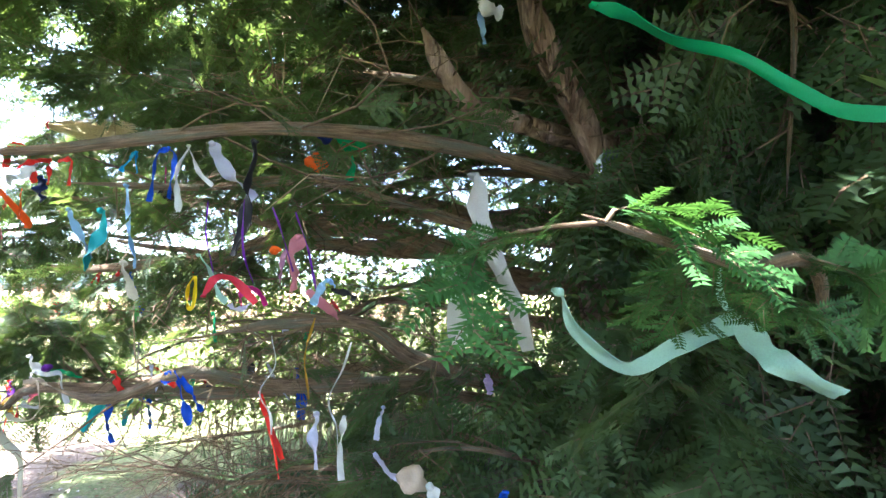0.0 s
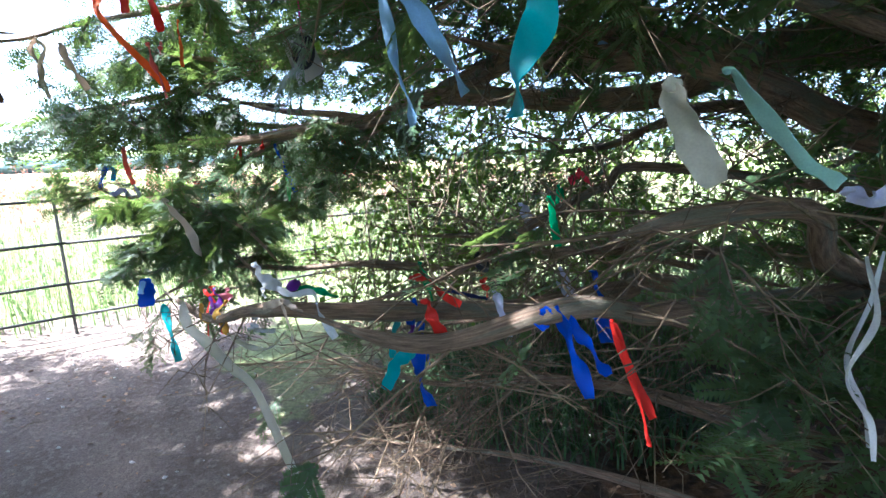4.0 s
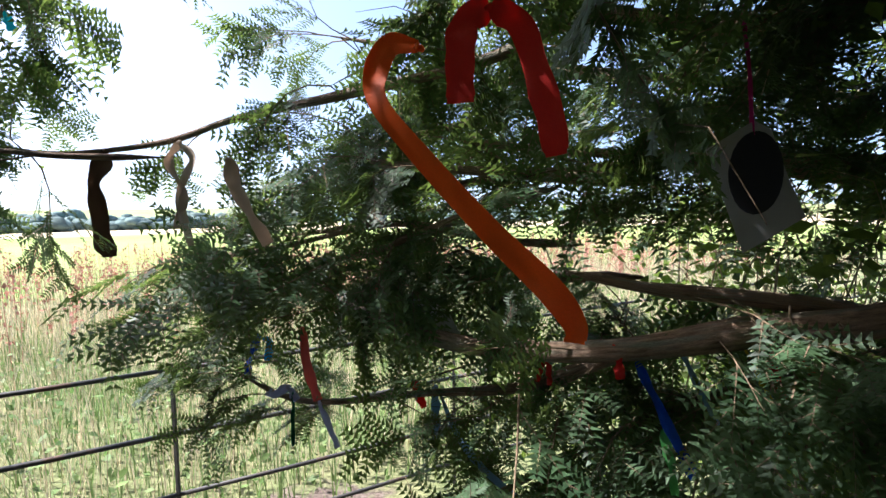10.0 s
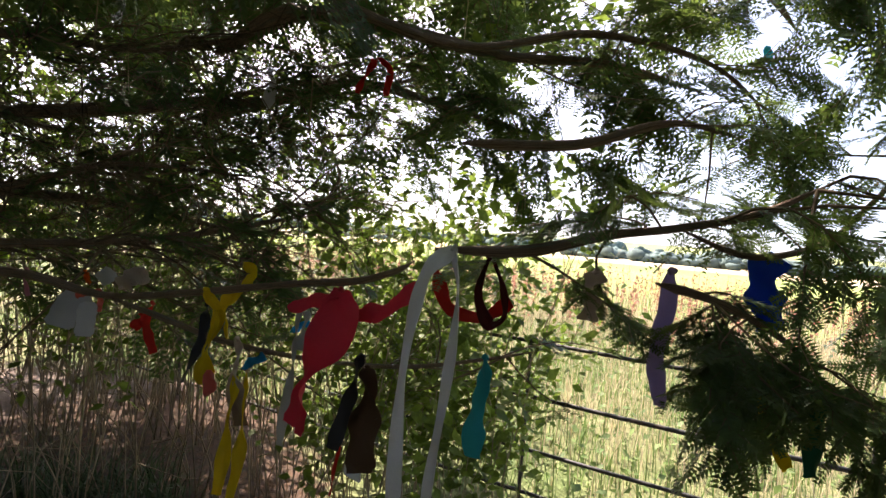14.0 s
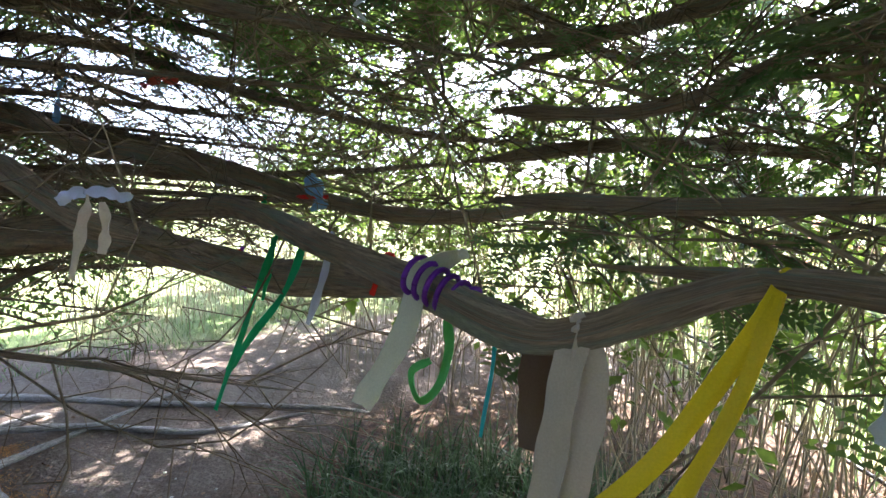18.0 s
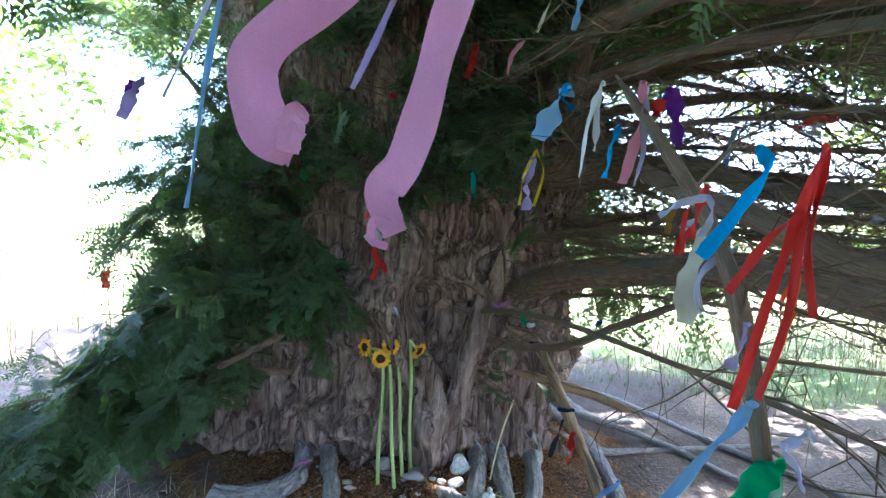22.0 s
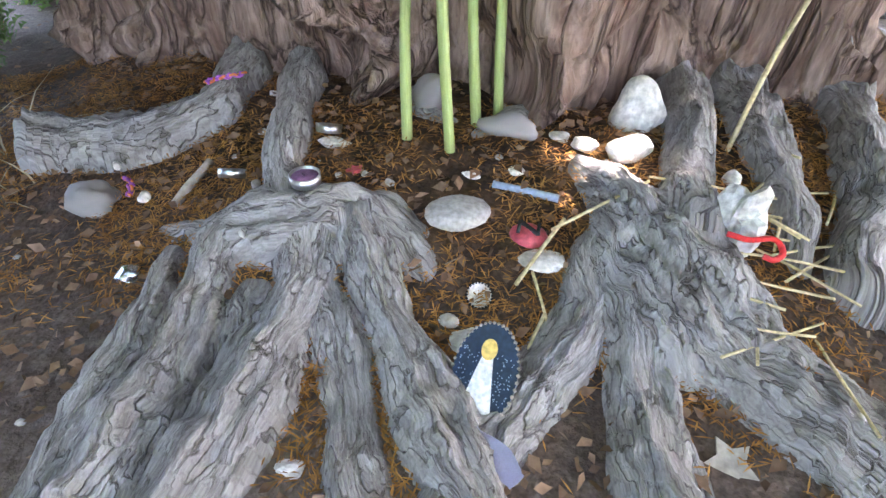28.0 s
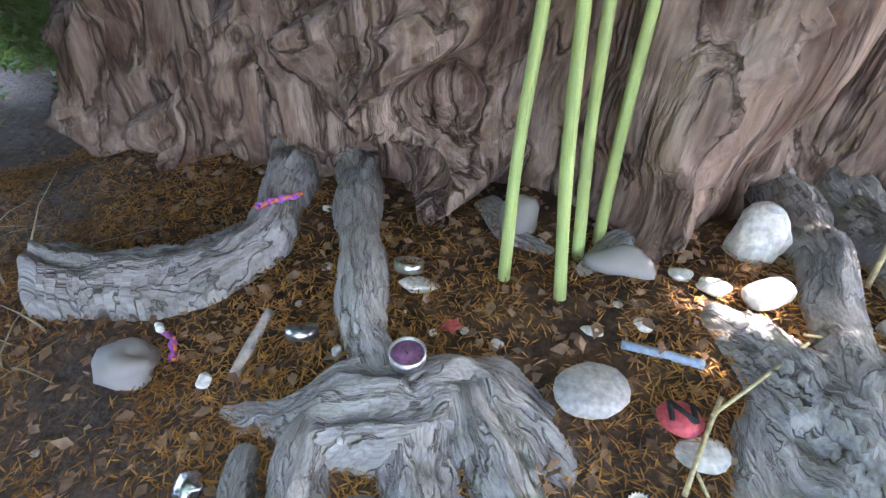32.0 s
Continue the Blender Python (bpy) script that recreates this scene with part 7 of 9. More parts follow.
# ---------- ground litter ----------
def litter():
    rng = np.random.default_rng(410)
    n = 100000
    a, q = rng.uniform(0.15 * math.pi, 1.0 * math.pi, n), 0.72 + 1.05 * np.sqrt(rng.random(n))
    x, y = TRUNK_S[0] + q * np.cos(a), TRUNK_S[1] + q * np.sin(a)
    keep = np.sin(9 * x + 2) * np.sin(8 * y) + 0.5 * np.sin(21 * x) * np.sin(19 * y + 1) + rng.normal(0, 0.5, n) > -0.5 + 2.6 * step((q - 1.25) / 0.55)
    x, y = x[keep], y[keep]
    n = len(x)
    p = on_ground(x, y, rng.uniform(0.002, 0.012, n))
    an = rng.uniform(0, 6.28, n)
    d = np.stack([np.cos(an), np.sin(an), rng.normal(0, 0.25, n)], 1) * rng.uniform(0.006, 0.014, n)[:, None]
    s = np.stack([-np.sin(an), np.cos(an), np.zeros(n)], 1) * 0.0013
    v = np.stack([p - d, p + s + [0, 0, 0.0008], p + d, p - s + [0, 0, 0.0008]], 1)
    b = Build()
    b.add(v.reshape(-1, 3), np.arange(4 * n).reshape(-1, 4))
    tagged(part("fallen_needles", b, M_FALLEN), "carpet of orange-brown fallen yew needles", "litter", kind="stuff")
    b = Build()
    n = 8000
    x, y = rng.uniform(-5.8, 0.8, n), rng.uniform(-2.6, 4.6, n)
    keep = rng.random(n) < 0.3 + 0.7 * (np.hypot(x - TRUNK_S[0], y - TRUNK_S[1]) < 1.6) + 0.3 * (x > -1.8)
    leaves(b, on_ground(x[keep], y[keep], 0.004), 0.032, rng, 0.12)
    tagged(part("dead_leaves", b, M_LITTER), "scattered brown dead leaves on bare earth", "litter", kind="stuff")
    b = Build()
    n = 2600
    x, y = rng.uniform(-4.0, -2.2, n), rng.uniform(-1.95, -0.7, n)
    leaves(b, on_ground(x, y, rng.uniform(0.003, 0.014, n)), 0.024, rng, 0.25)
    tagged(part("leaf_crumbs", b, M_LITTER), "dark brown leaf crumbs between the roots", "litter", kind="stuff")
    b = Build()
    for i in range(900):
        x, y = rng.uniform(-5.4, 0.6), rng.uniform(-1.6, 4.8)
        a, l2 = rng.uniform(0, 6.28), rng.uniform(0.03, 0.13)
        z = float(ground_z(x, y)) + 0.003
        tube(b, [(x, y, z), (x + 0.5 * l2 * math.cos(a) + rng.normal(0, 0.006), y + 0.5 * l2 * math.sin(a), z + 0.004), (x + l2 * math.cos(a), y + l2 * math.sin(a), z)], 0.0016, 0.0008, 3, 4, rng=rng)
    tagged(part("twig_litter", b, M_TWIG), "dropped twigs and stalks on the trodden earth", "litter", kind="stuff")
    b = Build()
    for i in range(420):
        x, y = rng.uniform(-5.6, 0.4), rng.uniform(-1.8, 4.4)
        k = rng.uniform(0.006, 0.028)
        lump(b, (x, y, float(ground_z(x, y))), (k, k * rng.uniform(0.6, 1), k * 0.6), rng, 0.2, 5, 7)
    tagged(part("stony_grit", b, M_PEBBLE), "small stones trodden into the path", "litter", kind="stuff")
litter()

# ---------- ribbons and tokens tied to the branches ----------
CLOTH = {}
COLOURS = {"white": (0.72, 0.72, 0.74), "cream": (0.62, 0.58, 0.47), "beige": (0.58, 0.47, 0.38), "grey": (0.45, 0.44, 0.42), "mint": (0.42, 0.66, 0.58), "green": (0.01, 0.36, 0.14), "dkgreen": (0.01, 0.13, 0.07),
           "blue": (0.01, 0.08, 0.55), "sky": (0.3, 0.5, 0.74), "azure": (0.01, 0.33, 0.68), "teal": (0.02, 0.38, 0.42), "navy": (0.01, 0.02, 0.1), "black": (0.012, 0.012, 0.016), "red": (0.7, 0.035, 0.025), "crimson": (0.66, 0.045, 0.08),
           "coral": (0.75, 0.16, 0.13), "orange": (0.8, 0.13, 0.01), "yellow": (0.75, 0.55, 0.01), "mustard": (0.55, 0.3, 0.04), "pink": (0.6, 0.3, 0.48), "rose": (0.65, 0.24, 0.3), "magenta": (0.6, 0.03, 0.25), "purple": (0.17, 0.03, 0.32),
           "lilac": (0.44, 0.34, 0.6), "lavender": (0.55, 0.55, 0.72), "brown": (0.14, 0.08, 0.05), "maroon": (0.1, 0.008, 0.012), "silver": (0.6, 0.66, 0.76), "lime": (0.12, 0.45, 0.12), "paper": (0.62, 0.62, 0.64)}

def cloth(colour):
    if colour not in CLOTH:
        c = COLOURS[colour]
        CLOTH[colour] = shade("cloth_" + colour, tuple(v * 0.78 for v in c), c, 0.55 if colour != "silver" else 0.25, 7, fine=500, bump=0.1, depth=0.0006, through_light=0.45 if colour not in ("silver", "black") else 0.0, vary=0.12,
                              grain=(0.9, 1.08), spec=0.25, metal=0.7 if colour == "silver" else 0.0)
    return CLOTH[colour]

TIES = [0]
def strip(pts, width, seed, wave=1.0, ends=0.85):
    """A thin cloth strip along pts, turned towards the open way, with soft waves and curl."""
    rng = np.random.default_rng(seed)
    n = max(18, 9 * len(pts))
    p = spline(pts, n)
    tan = np.gradient(p, axis=0)
    tan /= np.linalg.norm(tan, axis=1)[:, None] + 1e-9
    k = np.argmin(((p[n // 2] - WALKWAY) ** 2).sum(1))
    view = WALKWAY[k] - p[n // 2]
    view[2] *= 0.3
    view /= np.linalg.norm(view) + 1e-9
    side = cross(tan, view)
    side /= np.linalg.norm(side, axis=1)[:, None] + 1e-9
    nor = cross(side, tan)
    s = np.linspace(0, 1, n)
    ang = wave * (0.55 * np.sin(s * rng.uniform(3, 7) + rng.uniform(0, 6)) + 0.35 * np.sin(s * rng.uniform(8, 14) + rng.uniform(0, 6))) + rng.normal(0, 0.15)
    side, nor = side * np.cos(ang)[:, None] + nor * np.sin(ang)[:, None], nor * np.cos(ang)[:, None] - side * np.sin(ang)[:, None]
    w = width * 0.5 * np.clip(0.5 + 5 * s, 0, 1) * (1 - 0.2 * min(1.0, wave) * np.sin(s * rng.uniform(4, 9) + seed) ** 2 + 0.05 * np.sin(s * 23 + seed)) * np.where(s > 0.96, ends, 1.0)
    p = p + nor * (0.1 * width * wave * np.sin(s * rng.uniform(6, 11) + seed))[:, None]
    cols = np.linspace(-1, 1, 5)
    curl = 0.1 * width * rng.uniform(-1, 1)
    rip = 0.025 * width * np.sin(cols * 4 + seed)
    mid = p[:, None] + side[:, None] * (w[:, None] * cols[None])[..., None] + nor[:, None] * (curl * cols ** 2 + rip)[None, :, None]
    mid = mid + nor[:, None] * (0.07 * width * min(1.0, wave) * np.sin(s[:, None] * 19 + cols[None] * rng.uniform(2, 5) + seed) * np.sin(s[:, None] * 9 + seed))[..., None]
    th = 0.0006
    v = np.concatenate([(mid + nor[:, None] * th).reshape(-1, 3), (mid - nor[:, None] * th).reshape(-1, 3)])
    i = np.arange(n - 1)[:, None] * 5 + np.arange(4)[None]
    top = np.stack([i, i + 1, i + 6, i + 5], -1).reshape(-1, 4)
    m = n * 5
    e0 = np.arange(n - 1) * 5
    edges = np.concatenate([np.stack([e0, e0 + 5, e0 + 5 + m, e0 + m], 1), np.stack([e0 + 9, e0 + 4, e0 + 4 + m, e0 + 9 + m], 1),
                            [[q + 1, q, q + m, q + 1 + m] for q in range(4)], [[(n - 1) * 5 + q, (n - 1) * 5 + q + 1, (n - 1) * 5 + q + 1 + m, (n - 1) * 5 + q + m] for q in range(4)]])
    b = Build()
    b.add(v, np.concatenate([top, top[:, ::-1] + m, edges]))
    return lambda name, mat: b.mesh(name, mat, True, len(edges))

def ribbon(colour, desc, pts, width, *tails, name="ribbon", knot=True, wave=1.0, where="tied to a yew branch", category="ribbon"):
    """A tied ribbon: its first strip is the thing, further tails and the knot are parts."""
    TIES[0] += 1
    seed = 900 + TIES[0]
    ob = part(name, strip(pts, width, seed, wave)(name, cloth(colour)))
    tagged(ob, desc + " " + where, category, "ribbons tied to the yews")
    for k, t in enumerate(tails):
        part("tail", strip(t[0], t[1], seed + 500 + k, wave)("tail", cloth(t[2] if len(t) > 2 else colour)), None, ob)
    if knot and width > 0.008:
        b = Build()
        k = min(0.45 * width, 0.012)
        lump(b, pts[0], (k * 1.3, k * 1.1, k), np.random.default_rng(seed), 0.35, 7, 9)
        part("knot", b, cloth(colour), ob)
    return ob

def bundle(colour, desc, at, size, name="cloth_knot", where="tied to a yew branch", category="token", rough=0.3):
    TIES[0] += 1
    b = Build()
    lump(b, at, size, np.random.default_rng(1500 + TIES[0]), rough, 9, 12)
    return tagged(part(name, b, cloth(colour)), desc + " " + where, category, "tokens tied to the yews")

# north yew, by the bole
ribbon("grey", "long grey linen strip", [(0.003, 1.192, 1.663), (0.008, 1.168, 1.610), (0.029, 1.165, 1.548), (0.055, 1.161, 1.480), (0.080, 1.157, 1.407)], 0.0316)
ribbon("grey", "short grey linen strip", [(-0.009, 1.364, 1.557), (-0.016, 1.358, 1.489), (-0.011, 1.349, 1.381)], 0.0385)
ribbon("mint", "wide pale mint satin ribbon", [(0.112, 1.108, 1.491), (0.138, 1.108, 1.439), (0.203, 1.109, 1.399), (0.250, 1.091, 1.424), (0.289, 1.072, 1.445), (0.323, 1.064, 1.466)], 0.0289, ([(0.323, 1.064, 1.466), (0.327, 1.033, 1.437), (0.345, 1.013, 1.416), (0.403, 1.015, 1.387)], 0.0315), ([(0.320, 1.064, 1.465), (0.301, 1.064, 1.490), (0.302, 1.074, 1.526)], 0.0101))
ribbon("green", "wide bright green satin ribbon", [(0.134, 1.038, 1.843), (0.176, 1.039, 1.831), (0.229, 1.022, 1.792), (0.285, 1.003, 1.767), (0.343, 0.996, 1.731), (0.392, 0.988, 1.701), (0.451, 0.978, 1.693)], 0.017)
ribbon("silver", "crumpled silver foil strip", [(0.486, 1.933, 1.904), (0.430, 1.927, 1.874), (0.424, 1.921, 1.807), (0.405, 1.909, 1.681)], 0.0388, where="knotted round a yew stem")
ribbon("white", "white cotton strip", [(0.042, 1.763, 2.264), (0.073, 1.765, 2.241), (0.104, 1.765, 2.234)], 0.0433, where="wrapped round a yew stem")
ribbon("sky", "thin pale blue ribbon", [(0.042, 1.814, 2.260), (0.055, 1.817, 2.212), (0.060, 1.819, 2.175)], 0.0193)
ribbon("black", "long black knitted sock", [(-0.441, 1.470, 1.783), (-0.444, 1.461, 1.667), (-0.460, 1.449, 1.541)], 0.0380)
ribbon("blue", "looped royal blue ribbon", [(-0.687, 1.584, 1.794), (-0.710, 1.580, 1.771), (-0.717, 1.571, 1.666)], 0.0156, ([(-0.687, 1.584, 1.794), (-0.672, 1.583, 1.771), (-0.673, 1.575, 1.674)], 0.0156))
ribbon("white", "narrow white ribbon", [(-0.641, 1.587, 1.799), (-0.660, 1.580, 1.729), (-0.649, 1.574, 1.645)], 0.0193, ([(-0.641, 1.587, 1.796), (-0.614, 1.585, 1.741), (-0.580, 1.584, 1.708)], 0.0120))
ribbon("lavender", "torn white lace cloth", [(-0.557, 1.523, 1.789), (-0.527, 1.521, 1.741), (-0.495, 1.520, 1.702), (-0.459, 1.520, 1.666)], 0.0404)
ribbon("azure", "short cyan ribbon bow", [(-0.788, 1.626, 1.793), (-0.803, 1.623, 1.772), (-0.817, 1.620, 1.743)], 0.0164, ([(-0.788, 1.626, 1.793), (-0.782, 1.622, 1.741)], 0.0139))
ribbon("red", "frayed red ribbon bow", [(-1.099, 1.754, 1.797), (-1.149, 1.749, 1.789), (-1.185, 1.745, 1.768)], 0.0172, ([(-1.099, 1.754, 1.797), (-1.094, 1.749, 1.730)], 0.0158), ([(-1.078, 1.755, 1.797), (-1.046, 1.758, 1.797), (-1.046, 1.752, 1.730)], 0.0172))
ribbon("white", "white cotton rag", [(-1.159, 1.779, 1.790), (-1.188, 1.774, 1.760), (-1.214, 1.770, 1.738)], 0.0587)
ribbon("navy", "dark grey rag", [(-1.156, 1.796, 1.757), (-1.150, 1.791, 1.691)], 0.0447)
ribbon("coral", "orange-red paper streamer", [(-1.780, 2.343, 1.758), (-1.760, 2.339, 1.688), (-1.734, 2.335, 1.619)], 0.0201, ([(-1.744, 2.346, 1.762), (-1.748, 2.343, 1.732)], 0.0155))
ribbon("orange", "narrow orange streamer", [(-1.692, 2.354, 1.814), (-1.685, 2.345, 1.697)], 0.0139)
ribbon("green", "bright green ribbon bow", [(-0.361, 1.870, 1.912), (-0.321, 1.871, 1.891), (-0.276, 1.874, 1.882)], 0.0328, ([(-0.351, 1.870, 1.901), (-0.313, 1.868, 1.849), (-0.320, 1.862, 1.782)], 0.0268))
bundle("navy", "navy cloth knot", [(-0.404, 1.887, 1.918)][0], (0.04, 0.035, 0.04))
bundle("orange", "orange fabric flower", [(-0.407, 1.839, 1.826)][0], (0.05, 0.03, 0.045))
ribbon("purple", "thin purple wool cord", [(-0.496, 1.394, 1.645), (-0.493, 1.389, 1.576), (-0.474, 1.385, 1.507)], 0.0039, ([(-0.428, 1.400, 1.650), (-0.424, 1.393, 1.557), (-0.399, 1.389, 1.488)], 0.0049))
ribbon("teal", "turquoise satin ribbon", [(-0.788, 1.519, 1.636), (-0.780, 1.513, 1.588), (-0.799, 1.502, 1.539), (-0.803, 1.497, 1.505)], 0.0296)
ribbon("sky", "faded pale blue strip", [(-0.919, 1.595, 1.646), (-0.889, 1.591, 1.598), (-0.851, 1.586, 1.533)], 0.0218)
ribbon("cream", "faded sage cotton strip", [(-0.689, 1.453, 1.522), (-0.675, 1.450, 1.486), (-0.654, 1.447, 1.451)], 0.0238)
ribbon("yellow", "yellow rubber wristband", [(-0.493, 1.354, 1.500), (-0.502, 1.349, 1.479), (-0.500, 1.345, 1.446), (-0.490, 1.346, 1.446), (-0.489, 1.351, 1.479), (-0.493, 1.354, 1.500)], 0.0094, knot=False, name="wristband")
ribbon("crimson", "crimson satin ribbon", [(-0.474, 1.351, 1.465), (-0.457, 1.358, 1.496), (-0.422, 1.362, 1.492), (-0.382, 1.362, 1.453)], 0.0156)
ribbon("rose", "dusty pink gauze rag", [(-0.336, 1.460, 1.586), (-0.344, 1.451, 1.535), (-0.334, 1.443, 1.476)], 0.0387, ([(-0.313, 1.446, 1.476), (-0.270, 1.446, 1.441), (-0.248, 1.446, 1.420)], 0.0215))
ribbon("purple", "violet braided cord", [(-0.384, 1.431, 1.640), (-0.359, 1.426, 1.583), (-0.334, 1.418, 1.513)], 0.0050, ([(-0.339, 1.436, 1.632), (-0.310, 1.429, 1.558), (-0.288, 1.419, 1.480)], 0.0050))
bundle("orange", "orange pom-pom", [(-0.381, 1.449, 1.556)][0], (0.018, 0.015, 0.015))
ribbon("sky", "pale blue cotton knot", [(-0.232, 1.267, 1.499), (-0.242, 1.262, 1.481), (-0.250, 1.258, 1.458)], 0.0154, ([(-0.228, 1.267, 1.501), (-0.217, 1.267, 1.488)], 0.0090))
ribbon("black", "frayed black strip", [(-0.229, 1.305, 1.483), (-0.202, 1.308, 1.476), (-0.191, 1.308, 1.466)], 0.0138)
ribbon("blue", "royal blue satin bow", [(-0.738, 1.761, 1.246), (-0.711, 1.756, 1.187), (-0.685, 1.748, 1.115)], 0.0237, ([(-0.725, 1.762, 1.239), (-0.691, 1.759, 1.193), (-0.659, 1.756, 1.148)], 0.0198), ([(-0.744, 1.760, 1.246), (-0.764, 1.754, 1.220)], 0.0264))
ribbon("blue", "short royal blue ribbon", [(-0.963, 1.847, 1.139), (-0.955, 1.840, 1.088), (-0.937, 1.834, 1.036)], 0.0293, ([(-0.968, 1.845, 1.135), (-0.999, 1.837, 1.110), (-1.016, 1.828, 1.067)], 0.0264, "teal"))
ribbon("red", "scarlet ribbon scrap", [(-0.944, 1.833, 1.228), (-0.930, 1.830, 1.197), (-0.908, 1.827, 1.161)], 0.0229)
ribbon("lavender", "white lace scrap", [(-0.827, 1.802, 1.256), (-0.813, 1.797, 1.215), (-0.802, 1.794, 1.188)], 0.0193)
ribbon("red", "long dark red ribbon", [(-0.607, 2.017, 1.139), (-0.578, 2.010, 1.063), (-0.520, 1.999, 0.944)], 0.0193, ([(-0.602, 2.017, 1.134), (-0.561, 2.004, 1.015), (-0.527, 1.989, 0.888)], 0.0161))
ribbon("white", "curling thin white ribbon", [(-0.438, 1.616, 1.363), (-0.424, 1.608, 1.299), (-0.452, 1.594, 1.240), (-0.425, 1.591, 1.191), (-0.419, 1.585, 1.148)], 0.0065)
ribbon("mustard", "straw-coloured twine", [(-0.344, 1.635, 1.406), (-0.360, 1.620, 1.320), (-0.344, 1.606, 1.223)], 0.0076)
ribbon("lavender", "white gauze strip", [(-0.284, 1.443, 1.236), (-0.288, 1.436, 1.192), (-0.278, 1.428, 1.134)], 0.0215)
ribbon("lavender", "white ribbon tail", [(-0.152, 1.433, 1.254), (-0.158, 1.428, 1.224), (-0.162, 1.422, 1.194)], 0.0138, ([(-0.164, 1.419, 1.173), (-0.142, 1.417, 1.143), (-0.116, 1.418, 1.124)], 0.0155))
ribbon("lilac", "lilac fabric scrap", [(0.085, 1.821, 1.245), (0.094, 1.815, 1.196)], 0.0277)
ribbon("white", "white satin tail", [(-0.052, 1.249, 1.179), (-0.027, 1.248, 1.146), (0.005, 1.246, 1.100)], 0.0281)
bundle("beige", "tan suede bundle", [(-0.083, 1.276, 1.175)][0], (0.05, 0.04, 0.045))
ribbon("mustard", "gold-edged brown ribbon ring", [(-0.062, 1.266, 1.154), (-0.083, 1.261, 1.116), (-0.074, 1.259, 1.086), (-0.028, 1.262, 1.078), (-0.005, 1.265, 1.091), (-0.032, 1.265, 1.116), (-0.066, 1.263, 1.124)], 0.0110)
ribbon("blue", "crumpled royal blue cloth", [(0.088, 1.434, 1.097), (0.079, 1.428, 1.043), (0.101, 1.427, 1.007), (0.157, 1.432, 1.012), (0.187, 1.429, 0.950)], 0.0289)
ribbon("green", "thin green ribbon scrap", [(-0.738, 1.963, 1.385), (-0.729, 1.956, 1.345), (-0.722, 1.949, 1.300)], 0.0183)
ribbon("mint", "pale green mesh strip", [(-0.603, 1.582, 1.547), (-0.570, 1.579, 1.508), (-0.544, 1.554, 1.465), (-0.515, 1.544, 1.443)], 0.0157)
ribbon("lavender", "white muslin rag", [(-0.509, 1.544, 1.437), (-0.484, 1.546, 1.430), (-0.456, 1.554, 1.451)], 0.0164)
ribbon("magenta", "magenta ribbon bow", [(-0.426, 1.431, 1.481), (-0.438, 1.426, 1.465), (-0.433, 1.422, 1.444)], 0.0144, ([(-0.424, 1.431, 1.481), (-0.402, 1.432, 1.469), (-0.388, 1.429, 1.445)], 0.0106))
ribbon("pink", "pink satin bow", [(-0.387, 1.534, 1.558), (-0.393, 1.528, 1.531), (-0.391, 1.520, 1.489)], 0.0149)
ribbon("white", "white cotton tail", [(-0.256, 1.585, 1.190), (-0.261, 1.573, 1.136), (-0.253, 1.560, 1.062)], 0.0179)
ribbon("white", "spiral thin white ribbon", [(-0.288, 1.813, 1.328), (-0.305, 1.797, 1.261), (-0.336, 1.777, 1.180), (-0.313, 1.768, 1.117), (-0.303, 1.758, 1.058)], 0.0073)
ribbon("sky", "faded blue satin strip", [(-1.049, 1.993, 1.777), (-1.017, 1.975, 1.659), (-0.993, 1.961, 1.568), (-0.978, 1.953, 1.518)], 0.0298)

# north yew, the low branch over the litter
ribbon("white", "torn white cotton cloth", [(-1.378, 2.068, 1.223), (-1.359, 2.063, 1.198), (-1.338, 2.062, 1.183), (-1.313, 2.063, 1.175)], 0.0337, ([(-1.358, 2.057, 1.175), (-1.349, 2.052, 1.152)], 0.0177))
bundle("purple", "violet cloth knot", [(-1.246, 1.976, 1.206)][0], (0.03, 0.025, 0.025))
ribbon("green", "green ribbon tail", [(-1.256, 2.012, 1.191), (-1.212, 2.016, 1.185), (-1.165, 2.019, 1.172)], 0.0161)
ribbon("white", "long white cotton band", [(-1.283, 1.988, 1.194), (-1.248, 1.980, 1.186), (-1.203, 1.977, 1.191), (-1.188, 1.969, 1.155), (-1.146, 1.942, 1.110)], 0.0179)
ribbon("paper", "white folded paper strip", [(-1.410, 2.109, 1.085), (-1.413, 2.099, 1.050)], 0.0250, ([(-1.429, 2.099, 1.057), (-1.361, 2.107, 1.053)], 0.0134))
ribbon("beige", "tan raffia bow", [(-1.272, 1.984, 1.171), (-1.293, 1.979, 1.164), (-1.314, 1.975, 1.160)], 0.0185, ([(-1.272, 1.984, 1.171), (-1.254, 1.983, 1.159), (-1.233, 1.982, 1.145)], 0.0128), ([(-1.276, 1.982, 1.166), (-1.260, 1.973, 1.128), (-1.247, 1.964, 1.087)], 0.0064))
ribbon("cream", "slack off-white band", [(-1.512, 2.151, 1.020), (-1.440, 2.106, 1.011), (-1.369, 2.076, 1.021), (-1.310, 2.056, 1.072)], 0.0147)
ribbon("cream", "long off-white gauze band", [(-1.870, 2.462, 0.991), (-1.777, 2.358, 0.950), (-1.652, 2.267, 0.938), (-1.554, 2.215, 0.895), (-1.464, 2.165, 0.859)] + [(-1.218, 1.884, 0.813), (-1.029, 1.742, 0.719)], 0.0337)
